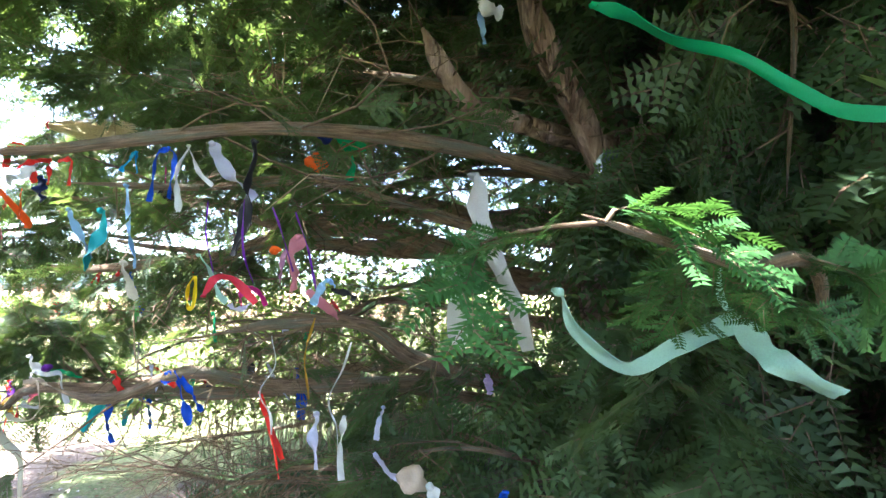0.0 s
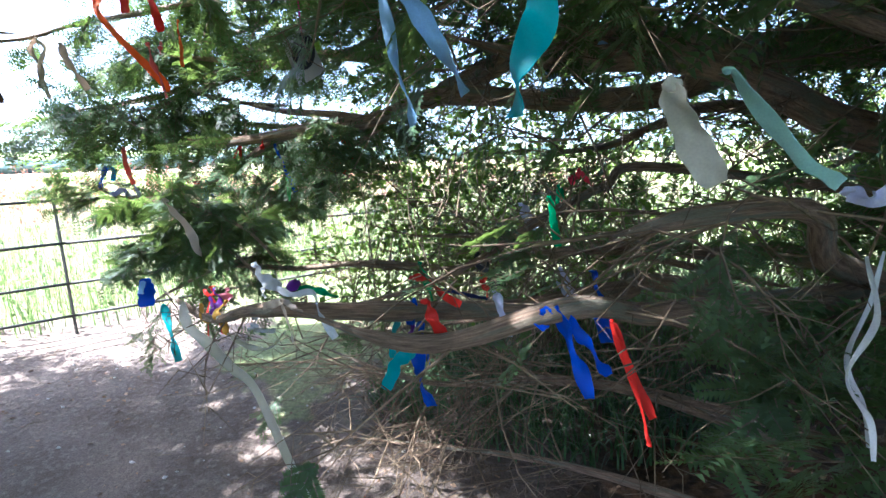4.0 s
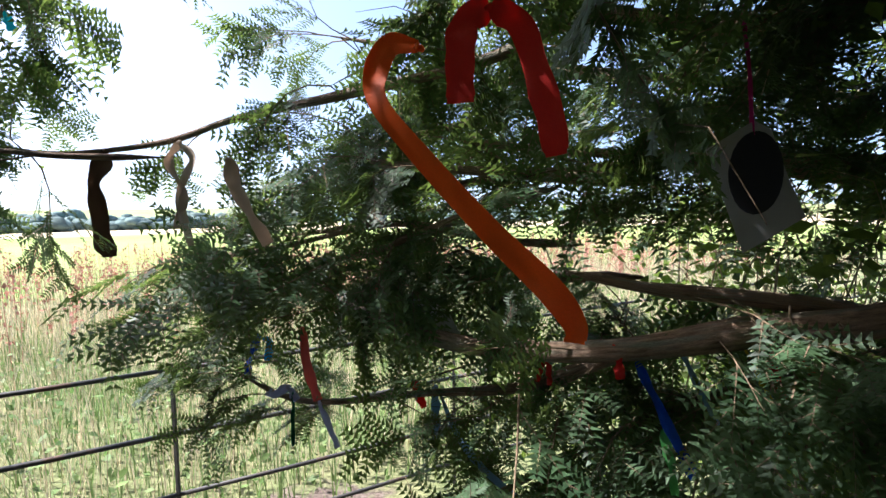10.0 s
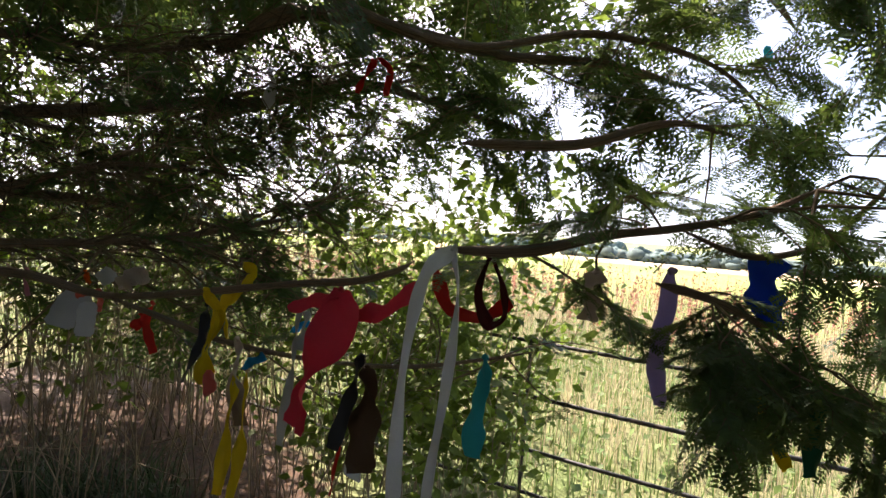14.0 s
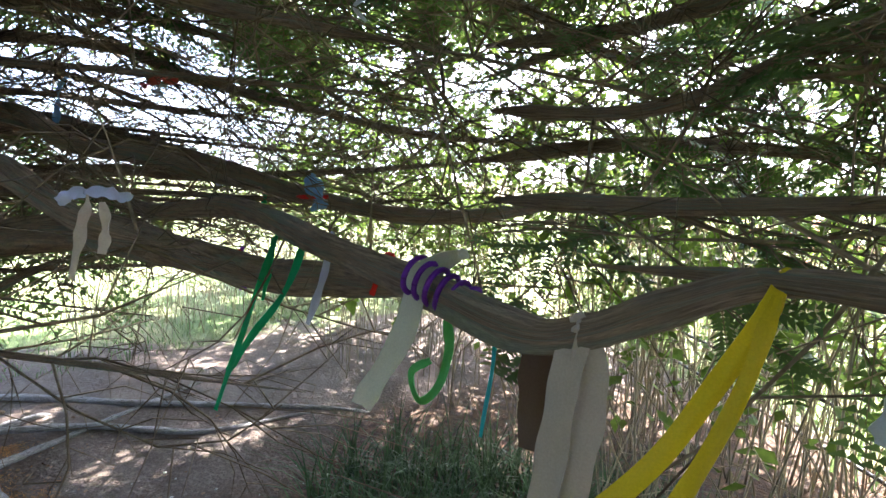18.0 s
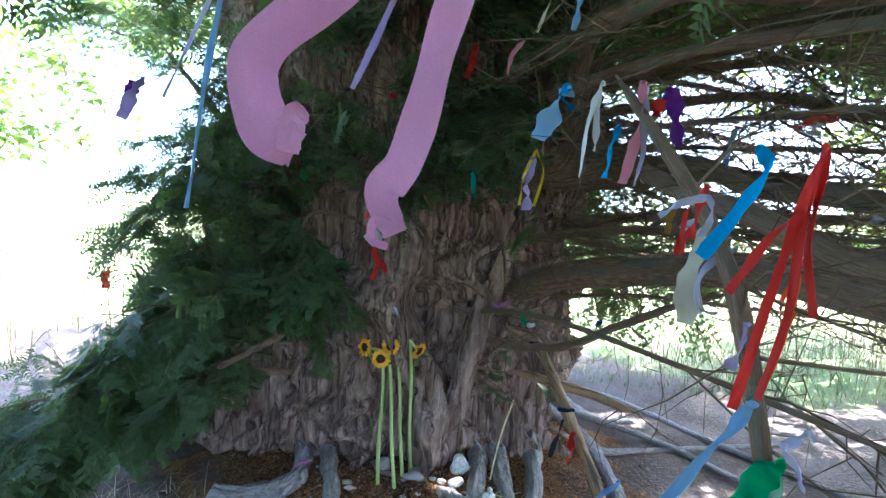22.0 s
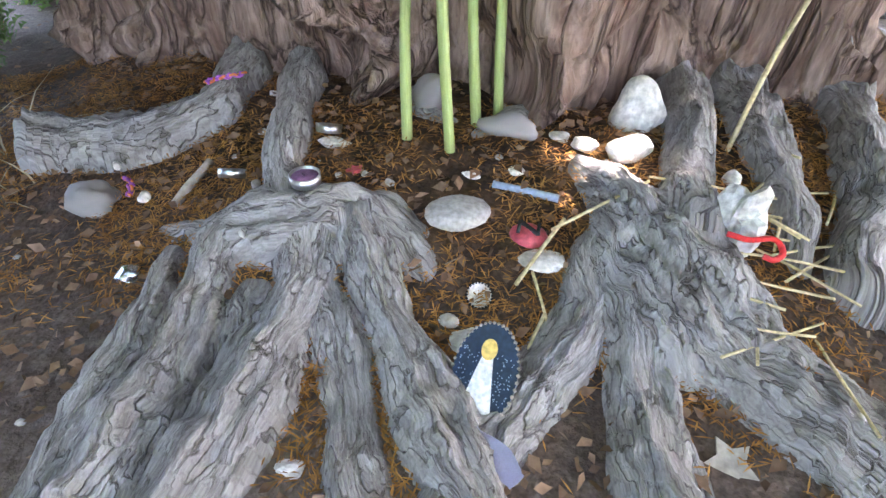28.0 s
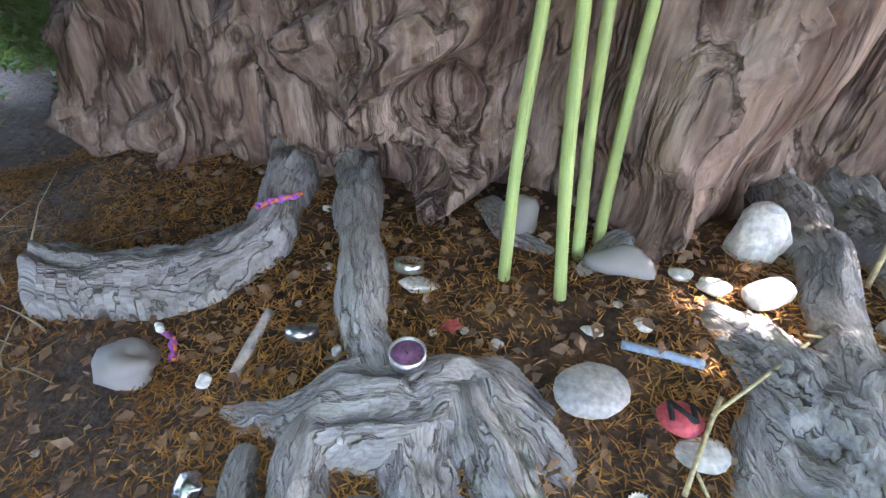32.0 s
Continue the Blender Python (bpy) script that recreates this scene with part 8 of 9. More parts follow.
ribbon("red", "braided red ribbon", [(-1.766, 2.437, 1.043), (-1.704, 2.388, 1.023), (-1.633, 2.326, 0.956)], 0.0177, ([(-1.758, 2.399, 1.013), (-1.734, 2.370, 0.974), (-1.694, 2.354, 0.973)], 0.0189, "mustard"), ([(-1.733, 2.409, 1.038), (-1.698, 2.383, 1.004)], 0.0202, "purple"))
ribbon("blue", "royal blue ribbon cluster", [(-1.025, 2.130, 1.131), (-1.031, 2.123, 1.106), (-1.032, 2.115, 1.077)], 0.0238, ([(-1.060, 2.115, 1.090), (-1.070, 2.103, 1.053), (-1.072, 2.089, 1.004)], 0.0204, "teal"), ([(-1.012, 2.120, 1.085), (-1.000, 2.110, 1.044), (-0.988, 2.097, 0.991)], 0.0221), ([(-1.027, 2.120, 1.094), (-1.030, 2.111, 1.061), (-1.044, 2.101, 1.033)], 0.0136, "purple"))
ribbon("red", "wide scarlet satin ribbon", [(-1.032, 2.144, 1.182), (-0.995, 2.138, 1.180), (-0.956, 2.124, 1.149), (-0.914, 2.104, 1.133)], 0.0206, ([(-0.872, 2.205, 1.176), (-0.860, 2.192, 1.124)], 0.0250))
ribbon("lavender", "pale blue ribbon pair", [(-0.684, 2.302, 1.174), (-0.645, 2.289, 1.108), (-0.593, 2.280, 1.051)], 0.0146, ([(-0.690, 2.293, 1.141), (-0.659, 2.284, 1.094)], 0.0117))
ribbon("blue", "bright blue cloth", [(-0.597, 2.360, 1.151), (-0.574, 2.341, 1.071), (-0.554, 2.316, 0.972)], 0.0454)
ribbon("navy", "navy cord", [(-1.014, 2.535, 1.038), (-0.936, 2.492, 1.035), (-0.865, 2.450, 1.038)], 0.0126)
ribbon("green", "mid-green satin ribbon", [(-1.095, 2.547, 1.118), (-1.065, 2.506, 1.070), (-1.032, 2.470, 0.999)], 0.0257)
ribbon("black", "black cloth scrap", [(-0.923, 2.725, 1.114), (-0.899, 2.712, 1.056), (-0.860, 2.699, 0.991)], 0.0566)
ribbon("green", "emerald ribbon with long tails", [(-0.653, 2.771, 1.343), (-0.664, 2.743, 1.246), (-0.667, 2.715, 1.147)], 0.0229, ([(-0.642, 2.771, 1.336), (-0.633, 2.747, 1.246)], 0.0143))
ribbon("crimson", "crimson ribbon bow", [(-0.580, 2.846, 1.389), (-0.595, 2.837, 1.363), (-0.612, 2.831, 1.349)], 0.0358, ([(-0.576, 2.845, 1.384), (-0.538, 2.838, 1.341), (-0.505, 2.837, 1.319)], 0.0209))
ribbon("lavender", "white satin tag", [(-0.779, 2.738, 1.282), (-0.753, 2.730, 1.240), (-0.722, 2.719, 1.185)], 0.0430)
ribbon("sky", "wide pale blue ribbon", [(-0.713, 2.810, 1.703), (-0.615, 2.774, 1.713), (-0.555, 2.736, 1.738), (-0.528, 2.698, 1.775)], 0.0462, ([(-0.710, 2.809, 1.697), (-0.713, 2.796, 1.650)], 0.0193))
ribbon("beige", "wide wrinkled beige cotton strip", [(-1.709, 2.237, 1.352), (-1.676, 2.214, 1.332), (-1.637, 2.199, 1.300), (-1.599, 2.181, 1.263), (-1.569, 2.161, 1.224)], 0.0299)
ribbon("blue", "small bright blue cloth pouch", [(-2.270, 2.797, 0.970), (-2.262, 2.781, 0.922), (-2.252, 2.762, 0.864)], 0.0703, ([(-2.273, 2.783, 0.964), (-2.278, 2.765, 0.914)], 0.0268, "sky"), knot=False, wave=0.3, name="pouch", category="token")
ribbon("teal", "turquoise cotton strip", [(-2.148, 2.722, 0.887), (-2.105, 2.681, 0.813), (-2.021, 2.605, 0.710)], 0.0353)
ribbon("mustard", "mustard felt strip", [(-1.625, 2.326, 1.047), (-1.639, 2.294, 1.025), (-1.609, 2.271, 1.007), (-1.582, 2.254, 0.977)], 0.0234, ([(-1.684, 2.361, 1.082), (-1.679, 2.351, 1.054)], 0.0268, "red"), ([(-1.672, 2.350, 1.077), (-1.653, 2.331, 1.045), (-1.659, 2.307, 1.011)], 0.0332, "purple"))
ribbon("rose", "pale pink gauze square", [(-1.813, 2.629, 0.988), (-1.812, 2.620, 0.963), (-1.807, 2.610, 0.932)], 0.0599)
ribbon("red", "dark red wool braid", [(-1.837, 2.565, 0.969), (-1.828, 2.526, 0.918), (-1.794, 2.470, 0.834)], 0.0121, ([(-1.779, 2.511, 0.944), (-1.724, 2.449, 0.895)], 0.0132))

# north yew, the branch above the path
ribbon("red", "red ribbon knot", [(-2.254, 3.800, 1.552), (-2.245, 3.788, 1.512), (-2.239, 3.776, 1.471)], 0.0305)
ribbon("blue", "long royal blue ribbon", [(-2.193, 3.838, 1.499), (-2.143, 3.814, 1.396), (-2.100, 3.796, 1.313), (-2.055, 3.778, 1.230)], 0.0314, ([(-2.128, 3.827, 1.327), (-2.111, 3.805, 1.251), (-2.100, 3.782, 1.175)], 0.0284, "lime"))
ribbon("red", "looped red ribbon", [(-1.837, 3.895, 1.569), (-1.873, 3.867, 1.508), (-1.822, 3.843, 1.403), (-1.763, 3.829, 1.322)], 0.0255, ([(-1.832, 3.895, 1.564), (-1.778, 3.882, 1.491), (-1.732, 3.865, 1.410)], 0.0204))
ribbon("yellow", "narrow yellow ribbon", [(-1.928, 3.891, 1.550), (-1.892, 3.868, 1.460), (-1.829, 3.838, 1.328)], 0.0155)
ribbon("sky", "thin blue-grey ribbon", [(-2.086, 3.874, 1.536), (-2.043, 3.852, 1.445), (-1.995, 3.832, 1.353)], 0.0174)
ribbon("red", "short red ribbon", [(-2.430, 3.874, 1.503), (-2.421, 3.846, 1.412)], 0.0183, ([(-2.438, 3.865, 1.482), (-2.458, 3.841, 1.421)], 0.0147))
ribbon("red", "red ribbon bow", [(-2.953, 4.164, 1.261), (-2.898, 4.146, 1.171)], 0.0376, ([(-2.953, 4.164, 1.261), (-2.915, 4.165, 1.238)], 0.0376))
ribbon("sky", "pale blue satin ribbon", [(-2.851, 4.134, 1.265), (-2.832, 4.078, 1.084)], 0.0367, ([(-2.846, 4.132, 1.257), (-2.730, 4.052, 1.104), (-2.606, 3.997, 1.019), (-2.425, 3.955, 0.939)], 0.0264))
ribbon("white", "white tulle scrap", [(-2.921, 4.122, 1.595), (-2.839, 4.121, 1.539), (-2.745, 4.104, 1.428)], 0.0653)
ribbon("blue", "blue ribbon bow", [(-3.695, 4.253, 1.362), (-3.710, 4.221, 1.276), (-3.716, 4.197, 1.208)], 0.0361, ([(-3.695, 4.253, 1.362), (-3.640, 4.257, 1.337), (-3.639, 4.232, 1.264)], 0.0335, "azure"))
ribbon("coral", "salmon ribbon", [(-3.283, 3.956, 1.495), (-3.249, 3.925, 1.380), (-3.195, 3.898, 1.265)], 0.0361, ([(-3.191, 3.899, 1.265), (-3.110, 3.869, 1.123)], 0.0233, "lavender"))
ribbon("lavender", "lilac-white bow", [(-3.446, 4.098, 1.219), (-3.503, 4.074, 1.186), (-3.523, 4.074, 1.197)], 0.0385, ([(-3.446, 4.096, 1.215), (-3.403, 4.090, 1.169)], 0.0337))
ribbon("dkgreen", "thin dark green cord", [(-3.424, 4.095, 1.196), (-3.408, 4.064, 1.093), (-3.394, 4.038, 1.008)], 0.0169)
ribbon("red", "small red tie", [(-3.026, 4.008, 1.645), (-2.974, 4.011, 1.621)], 0.0248)
ribbon("green", "green tape end", [(-2.536, 3.688, 1.016), (-2.472, 3.692, 0.986), (-2.444, 3.692, 0.968)], 0.0293)
ribbon("orange", "wide bright orange satin ribbon", [(-2.582, 3.206, 2.164), (-2.624, 3.194, 2.167), (-2.644, 3.185, 2.125), (-2.627, 3.164, 2.069), (-2.550, 3.157, 1.983), (-2.457, 3.154, 1.884), (-2.377, 3.150, 1.807), (-2.341, 3.156, 1.756), (-2.342, 3.153, 1.731)], 0.0391, wave=0.6)
ribbon("red", "wide red-orange satin ribbon", [(-2.468, 3.202, 2.210), (-2.502, 3.190, 2.188), (-2.509, 3.184, 2.138), (-2.508, 3.178, 2.071)], 0.0462, ([(-2.468, 3.202, 2.210), (-2.426, 3.212, 2.183), (-2.401, 3.213, 2.113), (-2.381, 3.213, 2.047), (-2.372, 3.211, 1.993)], 0.0429), wave=0.5)
ribbon("magenta", "long pink cord", [(-1.991, 3.810, 2.393), (-1.972, 3.801, 2.236), (-1.961, 3.790, 2.078)], 0.0105)
TAG = flat_shape("card_tag", "grey card tag with a dark round patch on a cord", "tag", [(-0.018, -0.153), (0.12, -0.06), (0.075, 0.03), (0.03, 0.14), (-0.01, 0.158), (-0.118, 0.083)], 0.002, cloth("grey"), (-1.955, 3.78, 1.955), (84, 4, 14))
b = Build()
outline(b, [(0.063 * math.cos(a), 0.036 + 0.098 * math.sin(a)) for a in np.linspace(0, 2 * math.pi, 24, endpoint=False)], -0.002, 0.004)
part("round_patch", b.mesh("round_patch", cloth("black"), False), None, TAG, "dark round patch")
ribbon("brown", "brown frayed felt strip", [(-3.853, 3.727, 2.112), (-3.876, 3.710, 1.994), (-3.863, 3.702, 1.873), (-3.840, 3.699, 1.760)], 0.0594)
ribbon("beige", "looped beige ribbon", [(-3.666, 3.848, 2.143), (-3.702, 3.832, 2.080), (-3.650, 3.836, 1.965), (-3.672, 3.819, 1.850)], 0.0308, ([(-3.666, 3.848, 2.143), (-3.621, 3.856, 2.080), (-3.663, 3.833, 1.965), (-3.623, 3.828, 1.792)], 0.0308))
ribbon("teal", "small teal string knot", [(-4.864, 4.112, 2.822), (-4.845, 4.138, 2.724)], 0.0465)
ribbon("beige", "feathery brown strip", [(-3.254, 3.587, 2.051), (-3.240, 3.609, 1.949), (-3.195, 3.658, 1.814)], 0.0447)

# south yew, tip of the long branch
ribbon("white", "long white lace ribbon", [(-3.596, 2.046, 1.721), (-3.598, 2.002, 1.686), (-3.600, 1.983, 1.608), (-3.588, 1.969, 1.484), (-3.571, 1.964, 1.310)], 0.0364, ([(-3.596, 2.046, 1.721), (-3.580, 2.053, 1.650), (-3.576, 2.043, 1.504), (-3.564, 2.019, 1.309)], 0.0322), wave=0.4)
ribbon("crimson", "torn crimson cloth bag", [(-3.747, 1.886, 1.627), (-3.746, 1.877, 1.562), (-3.752, 1.850, 1.492), (-3.757, 1.824, 1.428), (-3.759, 1.810, 1.367)], 0.0877, ([(-3.759, 1.907, 1.575), (-3.758, 1.980, 1.593), (-3.761, 2.044, 1.644)], 0.0388), ([(-3.794, 1.795, 1.582), (-3.779, 1.845, 1.600), (-3.765, 1.894, 1.617)], 0.0274))
ribbon("red", "red sash looped along the branch", [(-3.746, 2.061, 1.671), (-3.733, 2.091, 1.600), (-3.715, 2.149, 1.586), (-3.699, 2.204, 1.620)], 0.0283)
ribbon("maroon", "dark maroon knitted loop", [(-3.653, 2.131, 1.707), (-3.653, 2.118, 1.641), (-3.645, 2.138, 1.587), (-3.638, 2.161, 1.604), (-3.642, 2.156, 1.654), (-3.649, 2.140, 1.703)], 0.0242)
ribbon("black", "black cotton tie", [(-3.876, 1.951, 1.468), (-3.878, 1.935, 1.394), (-3.882, 1.903, 1.265)], 0.0361)
ribbon("brown", "brown paper strip", [(-3.900, 1.971, 1.436), (-3.895, 1.970, 1.325), (-3.891, 1.965, 1.200)], 0.0718)
ribbon("teal", "turquoise cotton strip", [(-3.734, 2.174, 1.503), (-3.733, 2.165, 1.415), (-3.730, 2.158, 1.300)], 0.0472)
ribbon("lilac", "violet lace ribbon", [(-3.538, 2.429, 1.708), (-3.536, 2.423, 1.628), (-3.536, 2.410, 1.548), (-3.529, 2.421, 1.470)], 0.0335)
ribbon("beige", "dull beige rag", [(-3.593, 2.317, 1.697), (-3.594, 2.308, 1.656), (-3.593, 2.305, 1.607)], 0.0444)
ribbon("blue", "faded blue cloth", [(-3.444, 2.536, 1.746), (-3.447, 2.535, 1.696), (-3.445, 2.545, 1.626)], 0.0598)
ribbon("cream", "pale cream cloth scrap", [(-3.356, 2.679, 1.724), (-3.345, 2.699, 1.688), (-3.339, 2.714, 1.639)], 0.0459)
ribbon("yellow", "narrow yellow ribbon", [(-4.060, 1.617, 1.573), (-4.047, 1.649, 1.514), (-4.052, 1.621, 1.435), (-4.045, 1.631, 1.352)], 0.0257, ([(-4.045, 1.662, 1.573), (-4.043, 1.661, 1.515), (-4.037, 1.672, 1.465)], 0.0231), ([(-3.999, 1.716, 1.397), (-3.972, 1.716, 1.267), (-3.951, 1.699, 1.135)], 0.0297))
bundle("coral", "orange and white fabric flower", [(-4.022, 1.639, 1.363)][0], (0.06, 0.03, 0.05))
ribbon("beige", "little beige muslin bag", [(-4.010, 1.692, 1.471), (-4.005, 1.695, 1.383), (-3.996, 1.710, 1.277)], 0.0479)
ribbon("yellow", "yellow ribbon bow", [(-4.046, 1.692, 1.574), (-4.047, 1.716, 1.614), (-4.056, 1.694, 1.638)], 0.0256, ([(-4.046, 1.692, 1.574), (-4.050, 1.644, 1.538), (-4.062, 1.610, 1.566)], 0.0237), ([(-4.050, 1.640, 1.528), (-4.038, 1.629, 1.440), (-4.028, 1.623, 1.362)], 0.0434), ([(-3.997, 1.692, 1.391), (-3.981, 1.684, 1.277), (-3.963, 1.672, 1.143)], 0.0308))
ribbon("black", "black stocking", [(-4.118, 1.615, 1.531), (-4.109, 1.607, 1.463), (-4.098, 1.574, 1.347)], 0.0295)
ribbon("grey", "grey tartan strip", [(-4.055, 1.830, 1.549), (-4.045, 1.821, 1.478), (-4.029, 1.808, 1.355), (-4.010, 1.798, 1.222)], 0.0310, ([(-4.049, 1.841, 1.530), (-4.037, 1.829, 1.437)], 0.0248))
ribbon("azure", "bright cyan ribbon", [(-4.098, 1.809, 1.470), (-4.096, 1.830, 1.482), (-4.093, 1.852, 1.493)], 0.0196, ([(-4.057, 1.701, 1.393), (-4.054, 1.726, 1.407), (-4.051, 1.751, 1.421)], 0.0268))
ribbon("paper", "white name card in a plastic sleeve", [(-4.069, 1.989, 1.194), (-4.063, 1.982, 1.143), (-4.058, 1.974, 1.103)], 0.0734, name="card_tag", knot=False, wave=0.2)
ribbon("red", "thin red ribbon", [(-4.077, 1.944, 1.187), (-4.069, 1.931, 1.118), (-4.062, 1.924, 1.061)], 0.0115)
ribbon("red", "red wool tassel", [(-4.438, 1.424, 1.473), (-4.431, 1.411, 1.411), (-4.413, 1.439, 1.331)], 0.0275, ([(-4.437, 1.404, 1.438), (-4.436, 1.378, 1.396)], 0.0330))
ribbon("beige", "crumpled buff paper", [(-4.462, 1.336, 1.509), (-4.461, 1.369, 1.545), (-4.455, 1.403, 1.553)], 0.0633)
ribbon("red", "small red ribbon", [(-4.519, 2.031, 2.297), (-4.524, 2.007, 2.248), (-4.530, 1.978, 2.180)], 0.0265, ([(-4.517, 2.037, 2.298), (-4.503, 2.078, 2.263), (-4.502, 2.069, 2.177)], 0.0265))
ribbon("white", "white rag high up", [(-4.730, 1.691, 2.268), (-4.724, 1.698, 2.203), (-4.724, 1.687, 2.127)], 0.0441)
ribbon("dkgreen", "dark green satin strip", [(-3.393, 2.600, 1.537), (-3.395, 2.603, 1.479), (-3.395, 2.609, 1.396)], 0.0312, ([(-3.433, 2.536, 1.523), (-3.426, 2.553, 1.465), (-3.414, 2.579, 1.404)], 0.0253, "yellow"), ([(-3.446, 2.515, 1.531), (-3.448, 2.525, 1.390)], 0.0175, "grey"))

# south yew, the long limb
ribbon("yellow", "long wide yellow satin ribbon", [(-4.340, 1.075, 1.565), (-4.329, 1.067, 1.532), (-4.315, 1.042, 1.478), (-4.292, 1.006, 1.407), (-4.262, 0.957, 1.345), (-4.235, 0.906, 1.302), (-4.211, 0.858, 1.269), (-4.201, 0.820, 1.276), (-4.193, 0.780, 1.298)], 0.0179, ([(-4.335, 1.072, 1.549), (-4.315, 1.060, 1.481), (-4.288, 1.037, 1.412), (-4.261, 1.011, 1.355), (-4.237, 0.980, 1.329)], 0.0138), wave=0.5)
ribbon("rose", "pale pink lace bow", [(-4.323, 1.163, 1.566), (-4.319, 1.166, 1.541), (-4.318, 1.175, 1.504)], 0.0121, ([(-4.323, 1.163, 1.566), (-4.316, 1.154, 1.558), (-4.311, 1.145, 1.563)], 0.0101), ([(-4.323, 1.164, 1.569), (-4.328, 1.170, 1.571)], 0.0121))
ribbon("beige", "paired wide beige silk tails", [(-4.309, 0.928, 1.501), (-4.298, 0.923, 1.456), (-4.285, 0.921, 1.393), (-4.270, 0.918, 1.326)], 0.0295, ([(-4.311, 0.932, 1.498), (-4.309, 0.944, 1.444), (-4.296, 0.942, 1.387), (-4.282, 0.937, 1.326)], 0.0321), ([(-4.326, 0.882, 1.486), (-4.317, 0.885, 1.431), (-4.308, 0.890, 1.367)], 0.0330, "brown"), ([(-4.307, 0.923, 1.501), (-4.314, 0.933, 1.509)], 0.0167), wave=0.4)
ribbon("paper", "grey handwritten paper sheet", [(-4.503, 1.229, 1.494), (-4.478, 1.203, 1.448), (-4.458, 1.186, 1.396)], 0.0719, knot=False, wave=0.2, name="paper_note")
NOTE = ribbon("paper", "white printed paper note", [(-4.476, 1.253, 1.465), (-4.467, 1.251, 1.421), (-4.456, 1.249, 1.369)], 0.0508, knot=False, wave=0.1, name="paper_note")
ribbon("coral", "coral ribbon bow", [(-4.471, 1.256, 1.490), (-4.461, 1.240, 1.489), (-4.453, 1.228, 1.485)], 0.0207, ([(-4.472, 1.258, 1.490), (-4.488, 1.281, 1.498)], 0.0158), ([(-4.473, 1.282, 1.482), (-4.467, 1.285, 1.438)], 0.0167))
ribbon("orange", "orange and yellow ribbon", [(-4.523, 1.226, 1.548), (-4.523, 1.232, 1.525), (-4.522, 1.238, 1.505)], 0.0173)
ribbon("paper", "pale card behind the bow", [(-4.580, 1.282, 1.544), (-4.569, 1.268, 1.530), (-4.557, 1.252, 1.516)], 0.0482, knot=False, wave=0.2, name="paper_note")
ribbon("cream", "cream crochet strip", [(-4.344, 0.776, 1.545), (-4.318, 0.740, 1.519), (-4.297, 0.728, 1.448), (-4.265, 0.699, 1.371)], 0.0318)
ribbon("lime", "looped bright green ribbon", [(-4.327, 0.768, 1.482), (-4.325, 0.776, 1.441), (-4.314, 0.772, 1.400), (-4.300, 0.755, 1.381), (-4.299, 0.743, 1.411), (-4.312, 0.760, 1.426)], 0.0113)
ribbon("red", "small red ribbon bow", [(-4.413, 0.587, 1.510), (-4.401, 0.567, 1.517), (-4.391, 0.551, 1.513)], 0.0150, ([(-4.414, 0.589, 1.510), (-4.424, 0.605, 1.515)], 0.0169), ([(-4.414, 0.590, 1.509), (-4.407, 0.587, 1.482), (-4.400, 0.583, 1.456)], 0.0094))
ribbon("green", "long thin green ribbons", [(-4.534, 0.180, 1.517), (-4.494, 0.168, 1.406), (-4.441, 0.163, 1.271), (-4.401, 0.139, 1.136)], 0.0128, ([(-4.563, 0.232, 1.502), (-4.521, 0.219, 1.388), (-4.461, 0.187, 1.297), (-4.425, 0.152, 1.219)], 0.0167), ([(-4.525, 0.172, 1.494), (-4.513, 0.173, 1.430), (-4.497, 0.169, 1.359)], 0.0117))
ribbon("teal", "thin teal cord", [(-4.349, 0.799, 1.498), (-4.352, 0.819, 1.450), (-4.332, 0.818, 1.345)], 0.0053)
ribbon("lavender", "narrow lilac-white ribbon", [(-4.482, 0.405, 1.526), (-4.464, 0.400, 1.446), (-4.441, 0.387, 1.363)], 0.0145)
for k in range(6):
    p = np.array([(-4.324, 0.764, 1.505)][0]) + np.array([0.004, -0.012, 0.006]) * (k - 2.5)
    if k == 0:
        WRAP = thing("wool_wrap", "purple wool wound round the limb", "wool")
    b = Build()
    a = np.linspace(0, 2 * math.pi, 14)
    tube(b, [(p[0] + 0.021 * math.cos(q), p[1] + 0.006 * math.sin(q), p[2] + 0.021 * math.sin(q)) for q in a], 0.0035, 0.0035, 5, 26)
    part("strand", b, cloth("purple"), WRAP)
ribbon("lavender", "white ribbon bow with tails", [(-4.126, 0.353, 1.597), (-4.114, 0.340, 1.594), (-4.102, 0.329, 1.584)], 0.0161, ([(-4.127, 0.354, 1.597), (-4.144, 0.373, 1.597), (-4.160, 0.391, 1.589)], 0.0161), ([(-4.126, 0.354, 1.594), (-4.116, 0.351, 1.544), (-4.104, 0.348, 1.487)], 0.0147, "beige"), ([(-4.137, 0.367, 1.585), (-4.138, 0.373, 1.553), (-4.131, 0.372, 1.520)], 0.0132, "beige"))
ribbon("coral", "red and white paper bird", [(-5.020, -1.371, 2.042), (-4.981, -1.409, 2.018), (-4.961, -1.427, 2.001)], 0.0385, ([(-5.022, -1.369, 2.042), (-5.070, -1.315, 2.034)], 0.0385), ([(-5.020, -1.367, 2.023), (-5.006, -1.373, 1.968)], 0.0660, "white"))
ribbon("lavender", "white napkin ring", [(-5.020, -0.930, 1.648), (-4.984, -0.962, 1.609), (-4.973, -0.971, 1.589)], 0.0296, ([(-5.023, -0.926, 1.648), (-5.027, -0.909, 1.567)], 0.0345))
ribbon("red", "tiny red and green tie", [(-5.060, -0.659, 1.624), (-5.070, -0.643, 1.597)], 0.0367, ([(-5.073, -0.638, 1.586), (-5.056, -0.644, 1.510)], 0.0275, "green"))
